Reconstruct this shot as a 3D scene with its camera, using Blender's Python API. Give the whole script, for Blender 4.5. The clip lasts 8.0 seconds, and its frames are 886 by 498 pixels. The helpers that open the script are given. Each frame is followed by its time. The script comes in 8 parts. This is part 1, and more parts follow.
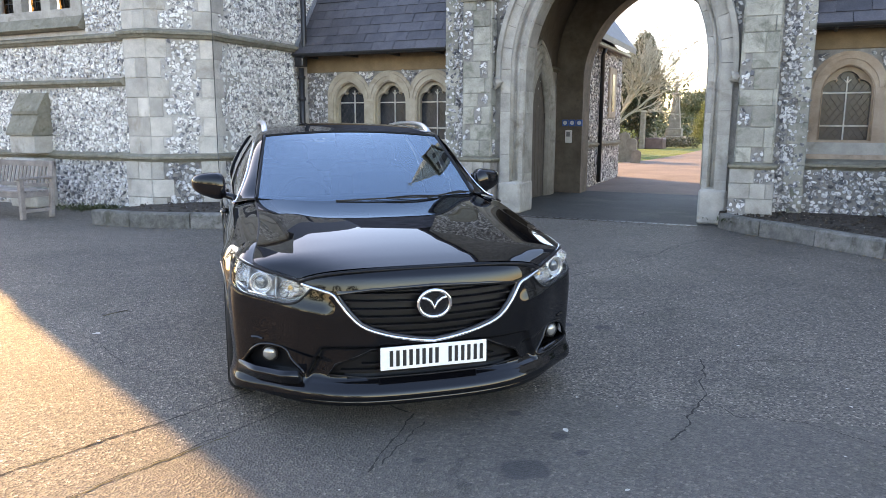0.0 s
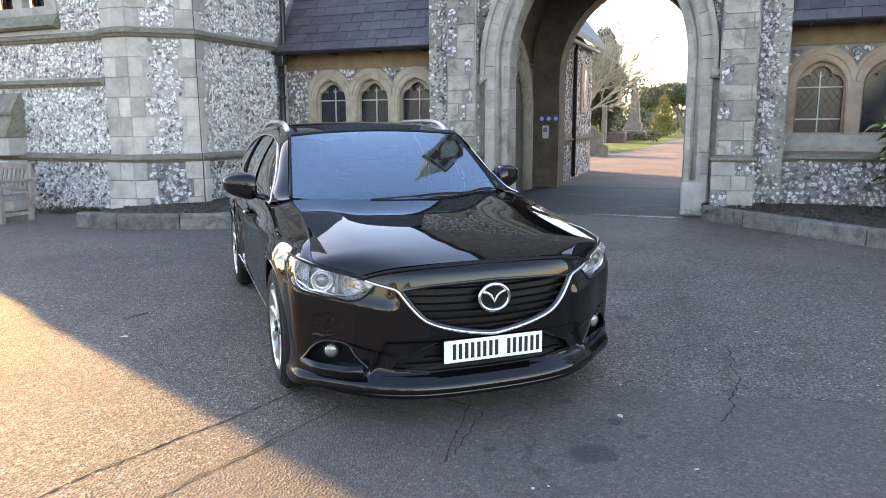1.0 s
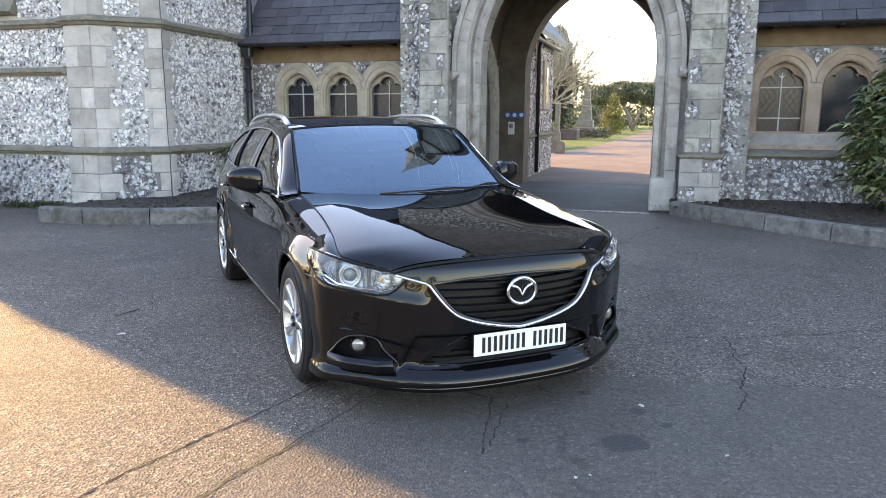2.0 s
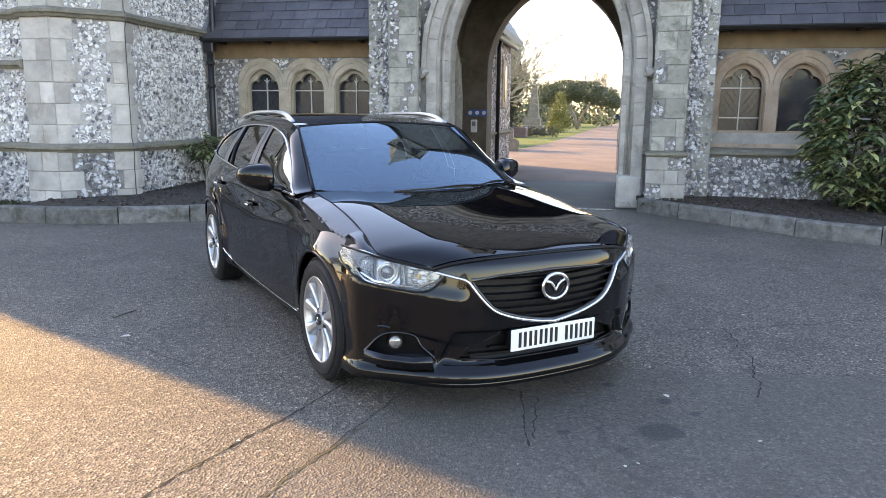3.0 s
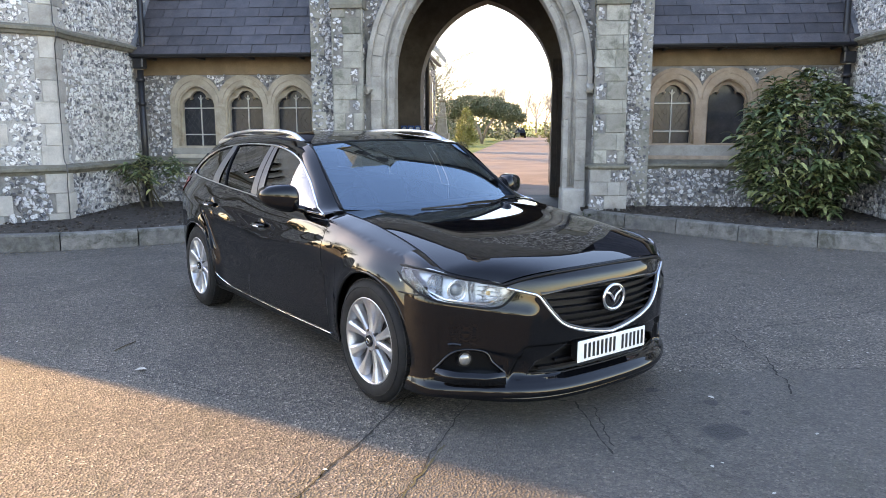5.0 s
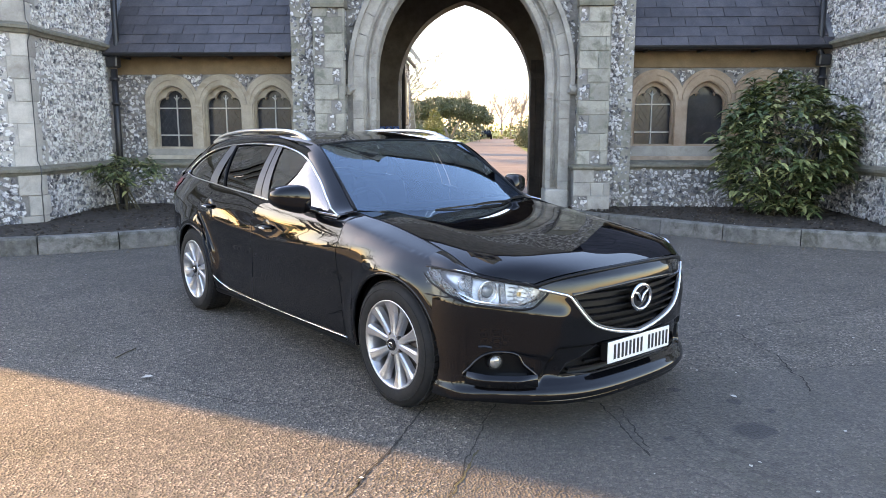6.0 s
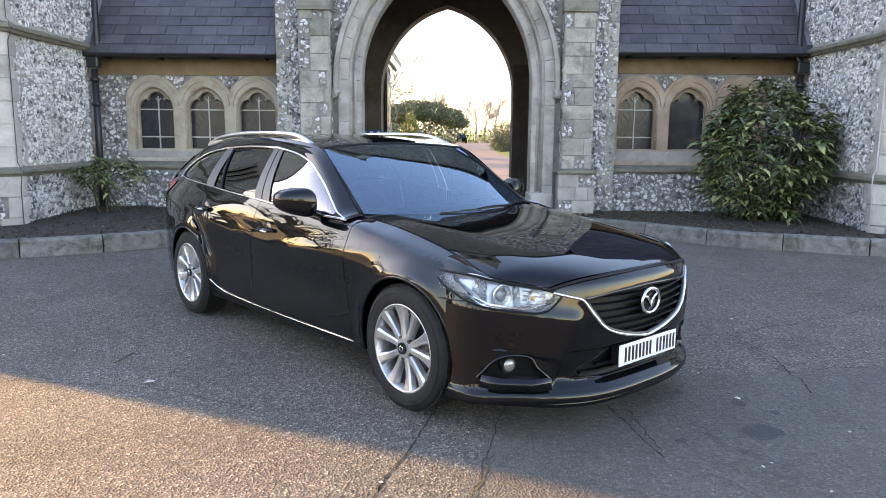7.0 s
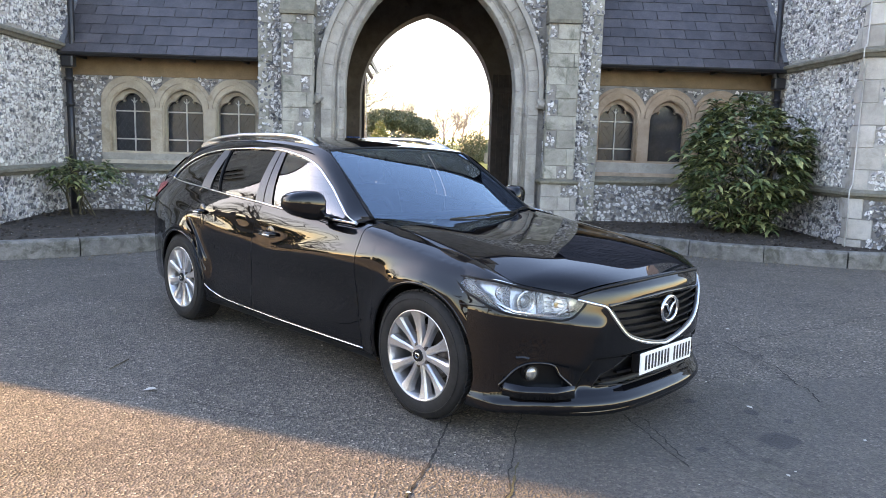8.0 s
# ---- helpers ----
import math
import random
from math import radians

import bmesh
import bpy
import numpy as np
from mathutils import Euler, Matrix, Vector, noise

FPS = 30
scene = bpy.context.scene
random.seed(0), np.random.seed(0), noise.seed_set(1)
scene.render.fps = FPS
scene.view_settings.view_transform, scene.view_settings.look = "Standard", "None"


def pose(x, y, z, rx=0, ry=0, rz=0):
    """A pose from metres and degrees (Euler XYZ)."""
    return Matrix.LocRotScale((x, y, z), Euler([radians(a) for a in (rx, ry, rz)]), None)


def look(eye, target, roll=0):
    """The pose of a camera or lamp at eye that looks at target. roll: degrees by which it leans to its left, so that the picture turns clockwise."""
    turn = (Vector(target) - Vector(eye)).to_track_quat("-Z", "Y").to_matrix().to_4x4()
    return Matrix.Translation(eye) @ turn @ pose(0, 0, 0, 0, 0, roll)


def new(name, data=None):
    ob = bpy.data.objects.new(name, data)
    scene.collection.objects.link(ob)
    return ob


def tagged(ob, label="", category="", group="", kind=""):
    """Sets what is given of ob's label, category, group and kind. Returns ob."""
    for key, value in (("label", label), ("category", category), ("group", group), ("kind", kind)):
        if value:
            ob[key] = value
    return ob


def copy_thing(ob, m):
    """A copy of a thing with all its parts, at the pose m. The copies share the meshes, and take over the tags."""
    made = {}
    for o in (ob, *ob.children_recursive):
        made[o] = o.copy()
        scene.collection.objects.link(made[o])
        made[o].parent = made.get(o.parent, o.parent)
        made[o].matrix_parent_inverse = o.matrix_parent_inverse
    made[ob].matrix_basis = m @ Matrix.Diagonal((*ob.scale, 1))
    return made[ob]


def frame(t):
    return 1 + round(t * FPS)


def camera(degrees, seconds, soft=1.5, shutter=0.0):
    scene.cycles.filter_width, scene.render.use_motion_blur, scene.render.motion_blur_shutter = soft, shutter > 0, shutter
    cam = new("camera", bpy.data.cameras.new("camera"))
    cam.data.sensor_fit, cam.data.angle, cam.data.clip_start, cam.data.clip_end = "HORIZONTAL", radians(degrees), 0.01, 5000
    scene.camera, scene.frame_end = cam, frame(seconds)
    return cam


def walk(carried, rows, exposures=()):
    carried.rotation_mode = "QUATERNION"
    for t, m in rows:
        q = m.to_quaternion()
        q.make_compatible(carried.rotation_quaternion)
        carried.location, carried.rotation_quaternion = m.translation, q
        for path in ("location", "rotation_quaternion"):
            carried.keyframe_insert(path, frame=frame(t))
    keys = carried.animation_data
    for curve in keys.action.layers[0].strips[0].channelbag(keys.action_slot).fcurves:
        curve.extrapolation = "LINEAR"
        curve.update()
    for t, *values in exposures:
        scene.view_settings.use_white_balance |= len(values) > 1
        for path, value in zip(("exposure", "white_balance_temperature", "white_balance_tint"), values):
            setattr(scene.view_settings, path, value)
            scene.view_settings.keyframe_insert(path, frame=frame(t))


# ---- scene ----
cam = camera(63.0, 8.0, soft=0.65)
PATH = [
    (0, (-0.003, -0.023, 1.446), (-0.839, 1.763, 1.109), 0.2),
    (0.5, (-0.199, -0.103, 1.465), (-0.983, 1.705, 1.126), -0.4),
    (1, (-0.405, -0.3, 1.46), (-1.136, 1.529, 1.113), -0.4),
    (1.5, (-0.572, -0.364, 1.456), (-1.241, 1.488, 1.103), -0.1),
    (3, (-1.189, -0.608, 1.458), (-1.636, 1.307, 1.093), 0.6),
    (3.5, (-1.381, -0.604, 1.441), (-1.759, 1.327, 1.082), 0.5),
    (4, (-1.578, -0.603, 1.467), (-1.891, 1.341, 1.12), 0.4),
    (4.5, (-1.81, -0.714, 1.468), (-2.057, 1.242, 1.134), 0.1),
    (5, (-1.984, -0.758, 1.468), (-2.165, 1.207, 1.145), 0.0),
    (6.5, (-2.421, -0.694, 1.449), (-2.469, 1.28, 1.132), 0.2),
    (7, (-2.5, -0.723, 1.456), (-2.511, 1.253, 1.147), 0.5),
    (7.5, (-2.603, -0.717, 1.439), (-2.568, 1.261, 1.143), 1.0),
    (8, (-2.778, -0.659, 1.419), (-2.692, 1.32, 1.138), 1.6),
]
walk(cam, [(t, look(eye, target, roll)) for t, eye, target, roll in PATH],
     exposures=[(0, 2.42, 7500, 23), (1.5, 2.42, 7500, 23), (3.5, 2.39, 7500, 23), (8, 2.45, 7500, 24)])

# ---- light: a low sun behind the left-hand chapel ----
SUN_AZ, SUN_EL = radians(-61), radians(24)      # from +y towards +x
to_sun = Vector((math.sin(SUN_AZ) * math.cos(SUN_EL), math.cos(SUN_AZ) * math.cos(SUN_EL), math.sin(SUN_EL)))
world = bpy.data.worlds.new("sky")
scene.world = world
world.use_nodes = True
wn = world.node_tree.nodes
sky = wn.new("ShaderNodeTexSky")
sky.sky_type, sky.sun_disc = "NISHITA", False
sky.sun_elevation, sky.sun_rotation = SUN_EL, SUN_AZ
sky.air_density, sky.dust_density, sky.ozone_density = 1.25, 0.35, 2.2
wn["Background"].inputs["Strength"].default_value = 0.15
world.node_tree.links.new(sky.outputs[0], wn["Background"].inputs["Color"])
sun_data = bpy.data.lights.new("sun", "SUN")
sun_data.energy, sun_data.angle, sun_data.color = 2.45, radians(0.53), (1.0, 0.67, 0.255)
sun_lamp = new("sun", sun_data)
sun_lamp.matrix_world = look(to_sun * 60, (0, 0, 0))

# ---- helpers of this scene ----
rng = np.random.default_rng(7)


def part(name, bm, material, parent, label=""):
    me = bpy.data.meshes.new(name)
    bm.to_mesh(me)
    bm.free()
    return part_mesh(name, me, material, parent, label)


def part_mesh(name, me, material, parent, label=""):
    ob = new(name, me)
    if material and not me.materials:
        me.materials.append(material)
    if parent:
        ob.parent = parent
    if label:
        ob["label"] = label
    return ob


def py_mesh(name, verts, faces, smooth=False):
    me = bpy.data.meshes.new(name)
    me.from_pydata([tuple(map(float, v)) for v in verts], [], [tuple(map(int, f)) for f in faces])
    if smooth:
        me.polygons.foreach_set("use_smooth", [True] * len(me.polygons))
    me.update()
    return me


def empty(name, label="", category="", group="", kind="", at=(0, 0, 0)):
    ob = new(name)
    ob.empty_display_size = 0.1
    ob.location = at
    return tagged(ob, label, category, group, kind)


def box_bm(x0, x1, y0, y1, z0, z1, bevel=0.0, bm=None):
    own = bm if bm is not None else bmesh.new()
    g = bmesh.ops.create_cube(own, size=1.0, matrix=Matrix.LocRotScale(
        ((x0 + x1) / 2, (y0 + y1) / 2, (z0 + z1) / 2), None, (x1 - x0, y1 - y0, z1 - z0)))
    if bevel > 0:
        es = list({e for v in g["verts"] for e in v.link_edges})
        bmesh.ops.bevel(own, geom=es, offset=bevel, segments=1, affect="EDGES")
    return own


def plate_bm(outline, holes, y0, y1, bm=None):
    """A plate in the xz plane with holes, between y0 (front) and y1."""
    own = bmesh.new()
    edges = []
    for loop in [outline, *holes]:
        vs = [own.verts.new((x, y0, z)) for x, z in loop]
        edges += [own.edges.new((vs[i], vs[(i + 1) % len(vs)])) for i in range(len(vs))]
    bmesh.ops.triangle_fill(own, edges=edges, use_beauty=True, use_dissolve=False)
    faces = list(own.faces)
    ext = bmesh.ops.extrude_face_region(own, geom=faces)
    bmesh.ops.translate(own, vec=(0, y1 - y0, 0), verts=[v for v in ext["geom"] if isinstance(v, bmesh.types.BMVert)])
    bmesh.ops.recalc_face_normals(own, faces=own.faces)
    if bm is not None:
        me = bpy.data.meshes.new("tmp")
        own.to_mesh(me)
        own.free()
        bm.from_mesh(me)
        bpy.data.meshes.remove(me)
        return bm
    return own


def sweep_bm(path, profile, closed=False, bm=None, up=(0, 1, 0), smooth=False):
    """Sweeps a profile (points in side, up) along a path; side = tangent x up."""
    own = bm if bm is not None else bmesh.new()
    path = [Vector(p) for p in path]
    n = len(path)
    rings = []
    for i, p in enumerate(path):
        a = path[(i - 1) % n] if closed or i else path[0]
        b = path[(i + 1) % n] if closed or i < n - 1 else path[-1]
        t = (b - a).normalized()
        side = t.cross(Vector(up)).normalized()
        upv = side.cross(t).normalized()
        rings.append([own.verts.new(p + side * s + upv * u) for s, u in profile])
    m = len(profile)
    for i in range(n if closed else n - 1):
        r0, r1 = rings[i], rings[(i + 1) % n]
        for j in range(m):
            f = own.faces.new((r0[j], r0[(j + 1) % m], r1[(j + 1) % m], r1[j]))
            f.smooth = smooth
    if not closed:
        own.faces.new(rings[0][::-1])
        own.faces.new(rings[-1])
    bmesh.ops.recalc_face_normals(own, faces=own.faces)
    return own


def circle_profile(r, n=8, flat=1.0):
    return [(r * math.cos(2 * math.pi * i / n), r * flat * math.sin(2 * math.pi * i / n)) for i in range(n)]


def tube_bm(path, r, n=8, closed=False, bm=None, up=(0, 0.02, 1)):
    return sweep_bm(path, circle_profile(r, n), closed, bm, up, True)


def grid_mesh(name, P, smooth=True, flip=False):
    """A mesh from an array of points (n, m, 3)."""
    n, m = P.shape[:2]
    i = np.arange(n * m).reshape(n, m)
    f = np.stack([i[:-1, :-1], i[1:, :-1], i[1:, 1:], i[:-1, 1:]], -1).reshape(-1, 4)
    if flip:
        f = f[:, ::-1]
    return py_mesh(name, P.reshape(-1, 3), f, smooth)


def arch_points(cx, half, zs, c, n=14):
    """A pointed arch from the left springing over the apex to the right one."""
    r = half + c
    top = math.acos(c / r)
    left = [(cx + c - r * math.cos(top * i / n), zs + r * math.sin(top * i / n)) for i in range(n + 1)]
    right = [(2 * cx - x, z) for x, z in left[::-1]]
    return left + right[1:]


# ---- materials ----
def material(name):
    m = bpy.data.materials.new(name)
    m.use_nodes = True
    nt = m.node_tree
    return m, nt, nt.nodes["Principled BSDF"]


def node(nt, kind, **inputs):
    n = nt.nodes.new(kind)
    for k, v in inputs.items():
        n.inputs[k.replace("_", " ")].default_value = v
    return n


def ramp(nt, fac, *stops):
    r = nt.nodes.new("ShaderNodeValToRGB")
    els = r.color_ramp.elements
    while len(els) < len(stops):
        els.new(0.5)
    for e, (p, c) in zip(els, stops):
        e.position, e.color = p, (*c, 1) if len(c) == 3 else c
    nt.links.new(fac, r.inputs[0])
    return r.outputs[0]


def mix(nt, fac, a, b, mode="MIX"):
    m = nt.nodes.new("ShaderNodeMix")
    m.data_type, m.blend_type = "RGBA", mode
    for sock, val in ((m.inputs[0], fac), (m.inputs[6], a), (m.inputs[7], b)):
        if isinstance(val, (int, float)):
            sock.default_value = val
        elif isinstance(val, tuple):
            sock.default_value = (*val, 1) if len(val) == 3 else val
        else:
            nt.links.new(val, sock)
    return m.outputs[2]


def noise_of(nt, scale, detail=4.0, rough=0.6, coords=None, dist=0.0):
    n = node(nt, "ShaderNodeTexNoise", Scale=scale, Detail=detail, Roughness=rough, Distortion=dist)
    if coords is not None:
        nt.links.new(coords, n.inputs["Vector"])
    return n.outputs["Fac"]


def position(nt):
    return nt.nodes.new("ShaderNodeNewGeometry").outputs["Position"]


def obj_random(nt):
    return nt.nodes.new("ShaderNodeObjectInfo").outputs["Random"]


def island_random(nt):
    return nt.nodes.new("ShaderNodeNewGeometry").outputs["Random Per Island"]


def bump(nt, bsdf, height, strength=0.4, distance=0.01):
    b = node(nt, "ShaderNodeBump", Strength=strength, Distance=distance)
    nt.links.new(height, b.inputs["Height"])
    nt.links.new(b.outputs[0], bsdf.inputs["Normal"])


def surface(name, dark, light, scale=8.0, fine=90.0, rough=0.8, relief=0.4, distance=0.006, vary=None, vary_amount=0.25,
            stain=None, stain_scale=1.5, metal=0.0, stain_at=0.55):
    """A plain worn surface: two scales of noise, a stain, a fine bump, and an optional shade of each piece."""
    m, nt, b = material(name)
    pos = position(nt)
    big = noise_of(nt, scale, 5, 0.65, pos)
    col = ramp(nt, big, (0.3, dark), (0.7, light))
    grain = noise_of(nt, fine, 4, 0.7, pos)
    col = mix(nt, 0.35, col, ramp(nt, grain, (0.3, (0.25, 0.25, 0.25)), (0.7, (0.8, 0.8, 0.8))), "OVERLAY")
    if vary:
        col = mix(nt, vary_amount, col, ramp(nt, vary(nt), (0.0, (0.1, 0.1, 0.1)), (1.0, (0.9, 0.9, 0.9))), "OVERLAY")
    if stain:
        st = noise_of(nt, stain_scale, 6, 0.7, pos, 0.4)
        fac = ramp(nt, st, (stain_at, (0, 0, 0)), (stain_at + 0.15, (0.8, 0.8, 0.8)))
        col = mix(nt, fac, col, stain)
    nt.links.new(col, b.inputs["Base Color"])
    b.inputs["Roughness"].default_value, b.inputs["Metallic"].default_value = rough, metal
    bump(nt, b, grain, relief, distance)
    return m


def line_side(nt, pos, a, b, c):
    """a x + b y + c over the ground."""
    d = nt.nodes.new("ShaderNodeVectorMath")
    d.operation = "DOT_PRODUCT"
    nt.links.new(pos, d.inputs[0])
    d.inputs[1].default_value = (a, b, 0)
    m = node(nt, "ShaderNodeMath")
    m.operation = "ADD"
    nt.links.new(d.outputs["Value"], m.inputs[0])
    m.inputs[1].default_value = c
    return m.outputs[0]


def maths(nt, op, a, b):
    m = node(nt, "ShaderNodeMath")
    m.operation = op
    for sock, val in zip(m.inputs, (a, b)):
        if isinstance(val, (int, float)):
            sock.default_value = val
        else:
            nt.links.new(val, sock)
    return m.outputs[0]


def asphalt_material():
    m, nt, b = material("asphalt")
    pos = position(nt)
    vor = node(nt, "ShaderNodeTexVoronoi", Scale=88.0)
    nt.links.new(pos, vor.inputs["Vector"])
    stones = ramp(nt, vor.outputs["Color"], (0.08, (0.040, 0.036, 0.031)), (0.5, (0.108, 0.095, 0.080)), (0.8, (0.185, 0.160, 0.132)), (0.97, (0.40, 0.35, 0.29)))
    wide = noise_of(nt, 0.55, 7, 0.68, pos, 0.7)
    # a newer, smoother pour in front of the gate, its edge a little ragged
    rag = noise_of(nt, 3.0, 5, 0.65, pos)
    south = maths(nt, "ADD", line_side(nt, pos, 0.16, -1.0, 3.80), maths(nt, "MULTIPLY", maths(nt, "SUBTRACT", rag, 0.5), 0.25))
    east = line_side(nt, pos, 1.0, -0.28, 3.03)
    newer = maths(nt, "MULTIPLY", ramp(nt, south, (0.0, (0, 0, 0)), (0.05, (1, 1, 1))), ramp(nt, east, (0.0, (0, 0, 0)), (0.02, (1, 1, 1))))
    stones = mix(nt, maths(nt, "MULTIPLY", newer, 0.62), stones, (0.092, 0.083, 0.073))
    col = mix(nt, 0.62, stones, ramp(nt, wide, (0.28, (0.27, 0.265, 0.26)), (0.72, (0.76, 0.74, 0.715))), "OVERLAY")
    grit = noise_of(nt, 26, 5, 0.75, pos)
    col = mix(nt, 0.55, col, ramp(nt, grit, (0.32, (0.22, 0.22, 0.22)), (0.68, (0.78, 0.78, 0.78))), "OVERLAY")
    # damp moss stains and dirt
    st = noise_of(nt, 1.7, 7, 0.72, pos, 1.2)
    col = mix(nt, ramp(nt, st, (0.54, (0, 0, 0)), (0.70, (0.55, 0.55, 0.55))), col, (0.060, 0.058, 0.036))
    # hair cracks
    wob = node(nt, "ShaderNodeTexNoise", Scale=2.2, Detail=6.0, Roughness=0.7)
    nt.links.new(pos, wob.inputs["Vector"])
    shift = nt.nodes.new("ShaderNodeVectorMath")
    shift.operation = "MULTIPLY_ADD"
    nt.links.new(wob.outputs["Color"], shift.inputs[0])
    shift.inputs[1].default_value = (0.55, 0.55, 0)
    nt.links.new(pos, shift.inputs[2])
    cell = node(nt, "ShaderNodeTexVoronoi", Scale=0.62)
    cell.feature = "DISTANCE_TO_EDGE"
    nt.links.new(shift.outputs[0], cell.inputs["Vector"])
    where = noise_of(nt, 0.9, 4, 0.6, pos)
    hair = maths(nt, "MULTIPLY", ramp(nt, cell.outputs["Distance"], (0.0015, (0.75, 0.75, 0.75)), (0.0055, (0, 0, 0))), ramp(nt, where, (0.47, (0, 0, 0)), (0.55, (1, 1, 1))))
    col = mix(nt, hair, col, (0.03, 0.028, 0.025))
    # oil marks with their own outlines
    for x, y, r in ((-0.91, 2.74, 0.11), (-0.87, 3.13, 0.05), (-0.73, 3.0, 0.035), (-1.35, 2.62, 0.035), (-1.15, 3.3, 0.045), (-1.36, 5.05, 0.05), (-1.11, 5.08, 0.06)):
        sep = node(nt, "ShaderNodeVectorMath")
        sep.operation = "DISTANCE"
        wob = nt.nodes.new("ShaderNodeVectorMath")
        wob.operation = "ADD"
        nz = node(nt, "ShaderNodeTexNoise", Scale=9.0, Detail=4.0)
        nt.links.new(pos, nz.inputs["Vector"])
        sc = nt.nodes.new("ShaderNodeVectorMath")
        sc.operation = "SCALE"
        sc.inputs["Scale"].default_value = r * 1.3
        nt.links.new(nz.outputs["Color"], sc.inputs[0])
        nt.links.new(pos, wob.inputs[0])
        nt.links.new(sc.outputs[0], wob.inputs[1])
        nt.links.new(wob.outputs[0], sep.inputs[0])
        sep.inputs[1].default_value = (x + r * 0.65, y + r * 0.65, r * 0.65)
        fac = ramp(nt, sep.outputs["Value"], (r * 0.72, (0.7, 0.7, 0.7)), (r * 0.95, (0, 0, 0)))
        col = mix(nt, fac, col, (0.03, 0.03, 0.032))
    nt.links.new(col, b.inputs["Base Color"])
    b.inputs["Roughness"].default_value = 0.72
    h = mix(nt, 0.4, vor.outputs["Distance"], grit)
    bump(nt, b, h, 1.0, 0.016)
    return m


def paint_material():
    m, nt, b = material("black_car_paint")
    pos = position(nt)
    fl = noise_of(nt, 900, 2, 0.5, pos)
    nt.links.new(ramp(nt, fl, (0.4, (0.002, 0.002, 0.0026)), (0.75, (0.006, 0.006, 0.0075))), b.inputs["Base Color"])
    b.inputs["Roughness"].default_value, b.inputs["Specular IOR Level"].default_value = 0.5, 0.0
    b.inputs["Coat Weight"].default_value, b.inputs["Coat Roughness"].default_value, b.inputs["Coat IOR"].default_value = 1.0, 0.015, 1.45
    dust = noise_of(nt, 3.0, 6, 0.7, pos)
    nt.links.new(ramp(nt, dust, (0.3, (0.0, 0.0, 0.0)), (0.8, (0.02, 0.02, 0.02))), b.inputs["Coat Roughness"])
    return m


def glass_material(name, tint, gloss_ior=1.5, rough=0.0, coating=(1, 1, 1)):
    m, nt, b = material(name)
    nt.nodes.remove(b)
    tr = nt.nodes.new("ShaderNodeBsdfTransparent")
    tr.inputs[0].default_value = (*tint, 1)
    gl = node(nt, "ShaderNodeBsdfGlossy", Roughness=rough)
    gl.inputs["Color"].default_value = (*coating, 1)
    fr = node(nt, "ShaderNodeFresnel", IOR=gloss_ior)
    mx = nt.nodes.new("ShaderNodeMixShader")
    nt.links.new(fr.outputs[0], mx.inputs[0])
    nt.links.new(tr.outputs[0], mx.inputs[1])
    nt.links.new(gl.outputs[0], mx.inputs[2])
    nt.links.new(mx.outputs[0], nt.nodes["Material Output"].inputs[0])
    return m


def plain(name, colour, rough=0.5, metal=0.0, spots=0.15, fine=60.0, relief=0.1):
    d = tuple(c * (1 - spots) for c in colour)
    l = tuple(min(1, c * (1 + spots)) for c in colour)
    return surface(name, d, l, 5.0, fine, rough, relief, 0.002, metal=metal)


def flint_material(name, stops):
    m, nt, b = material(name)
    r = island_random(nt)
    base = ramp(nt, r, *stops)
    pos = position(nt)
    # each flint has its own offset, so that dark cores and pale rinds differ
    off = nt.nodes.new("ShaderNodeVectorMath")
    off.operation = "MULTIPLY_ADD"
    nt.links.new(r, off.inputs[0])
    off.inputs[1].default_value = (37.0, 61.0, 23.0)
    nt.links.new(pos, off.inputs[2])
    core = noise_of(nt, 16, 3, 0.55, off.outputs[0], 0.8)
    n1 = noise_of(nt, 55, 5, 0.7, pos, 0.6)
    col = mix(nt, ramp(nt, core, (0.40, (0.85, 0.85, 0.85)), (0.50, (0.0, 0.0, 0.0))), base, (0.07, 0.072, 0.085))
    col = mix(nt, ramp(nt, core, (0.56, (0.0, 0.0, 0.0)), (0.64, (0.7, 0.7, 0.7))), col, (0.80, 0.78, 0.74))
    col = mix(nt, 0.6, col, ramp(nt, n1, (0.3, (0.15, 0.15, 0.17)), (0.7, (0.85, 0.84, 0.82))), "OVERLAY")
    n2 = noise_of(nt, 1.1, 4, 0.6, pos)
    col = mix(nt, ramp(nt, n2, (0.5, (0, 0, 0)), (0.75, (0.35, 0.35, 0.35))), col, (0.2, 0.17, 0.14))
    nt.links.new(col, b.inputs["Base Color"])
    b.inputs["Roughness"].default_value = 0.42
    bump(nt, b, n1, 0.8, 0.012)
    return m


def leaf_material(name, dark, light, edge):
    m, nt, b = material(name)
    r = island_random(nt)
    pos = position(nt)
    col = ramp(nt, r, (0.0, dark), (0.6, light), (1.0, edge))
    sp = noise_of(nt, 60, 3, 0.6, pos)
    col = mix(nt, ramp(nt, sp, (0.58, (0, 0, 0)), (0.68, (0.5, 0.5, 0.5))), col, edge)
    nt.links.new(col, b.inputs["Base Color"])
    b.inputs["Roughness"].default_value = 0.4
    return m


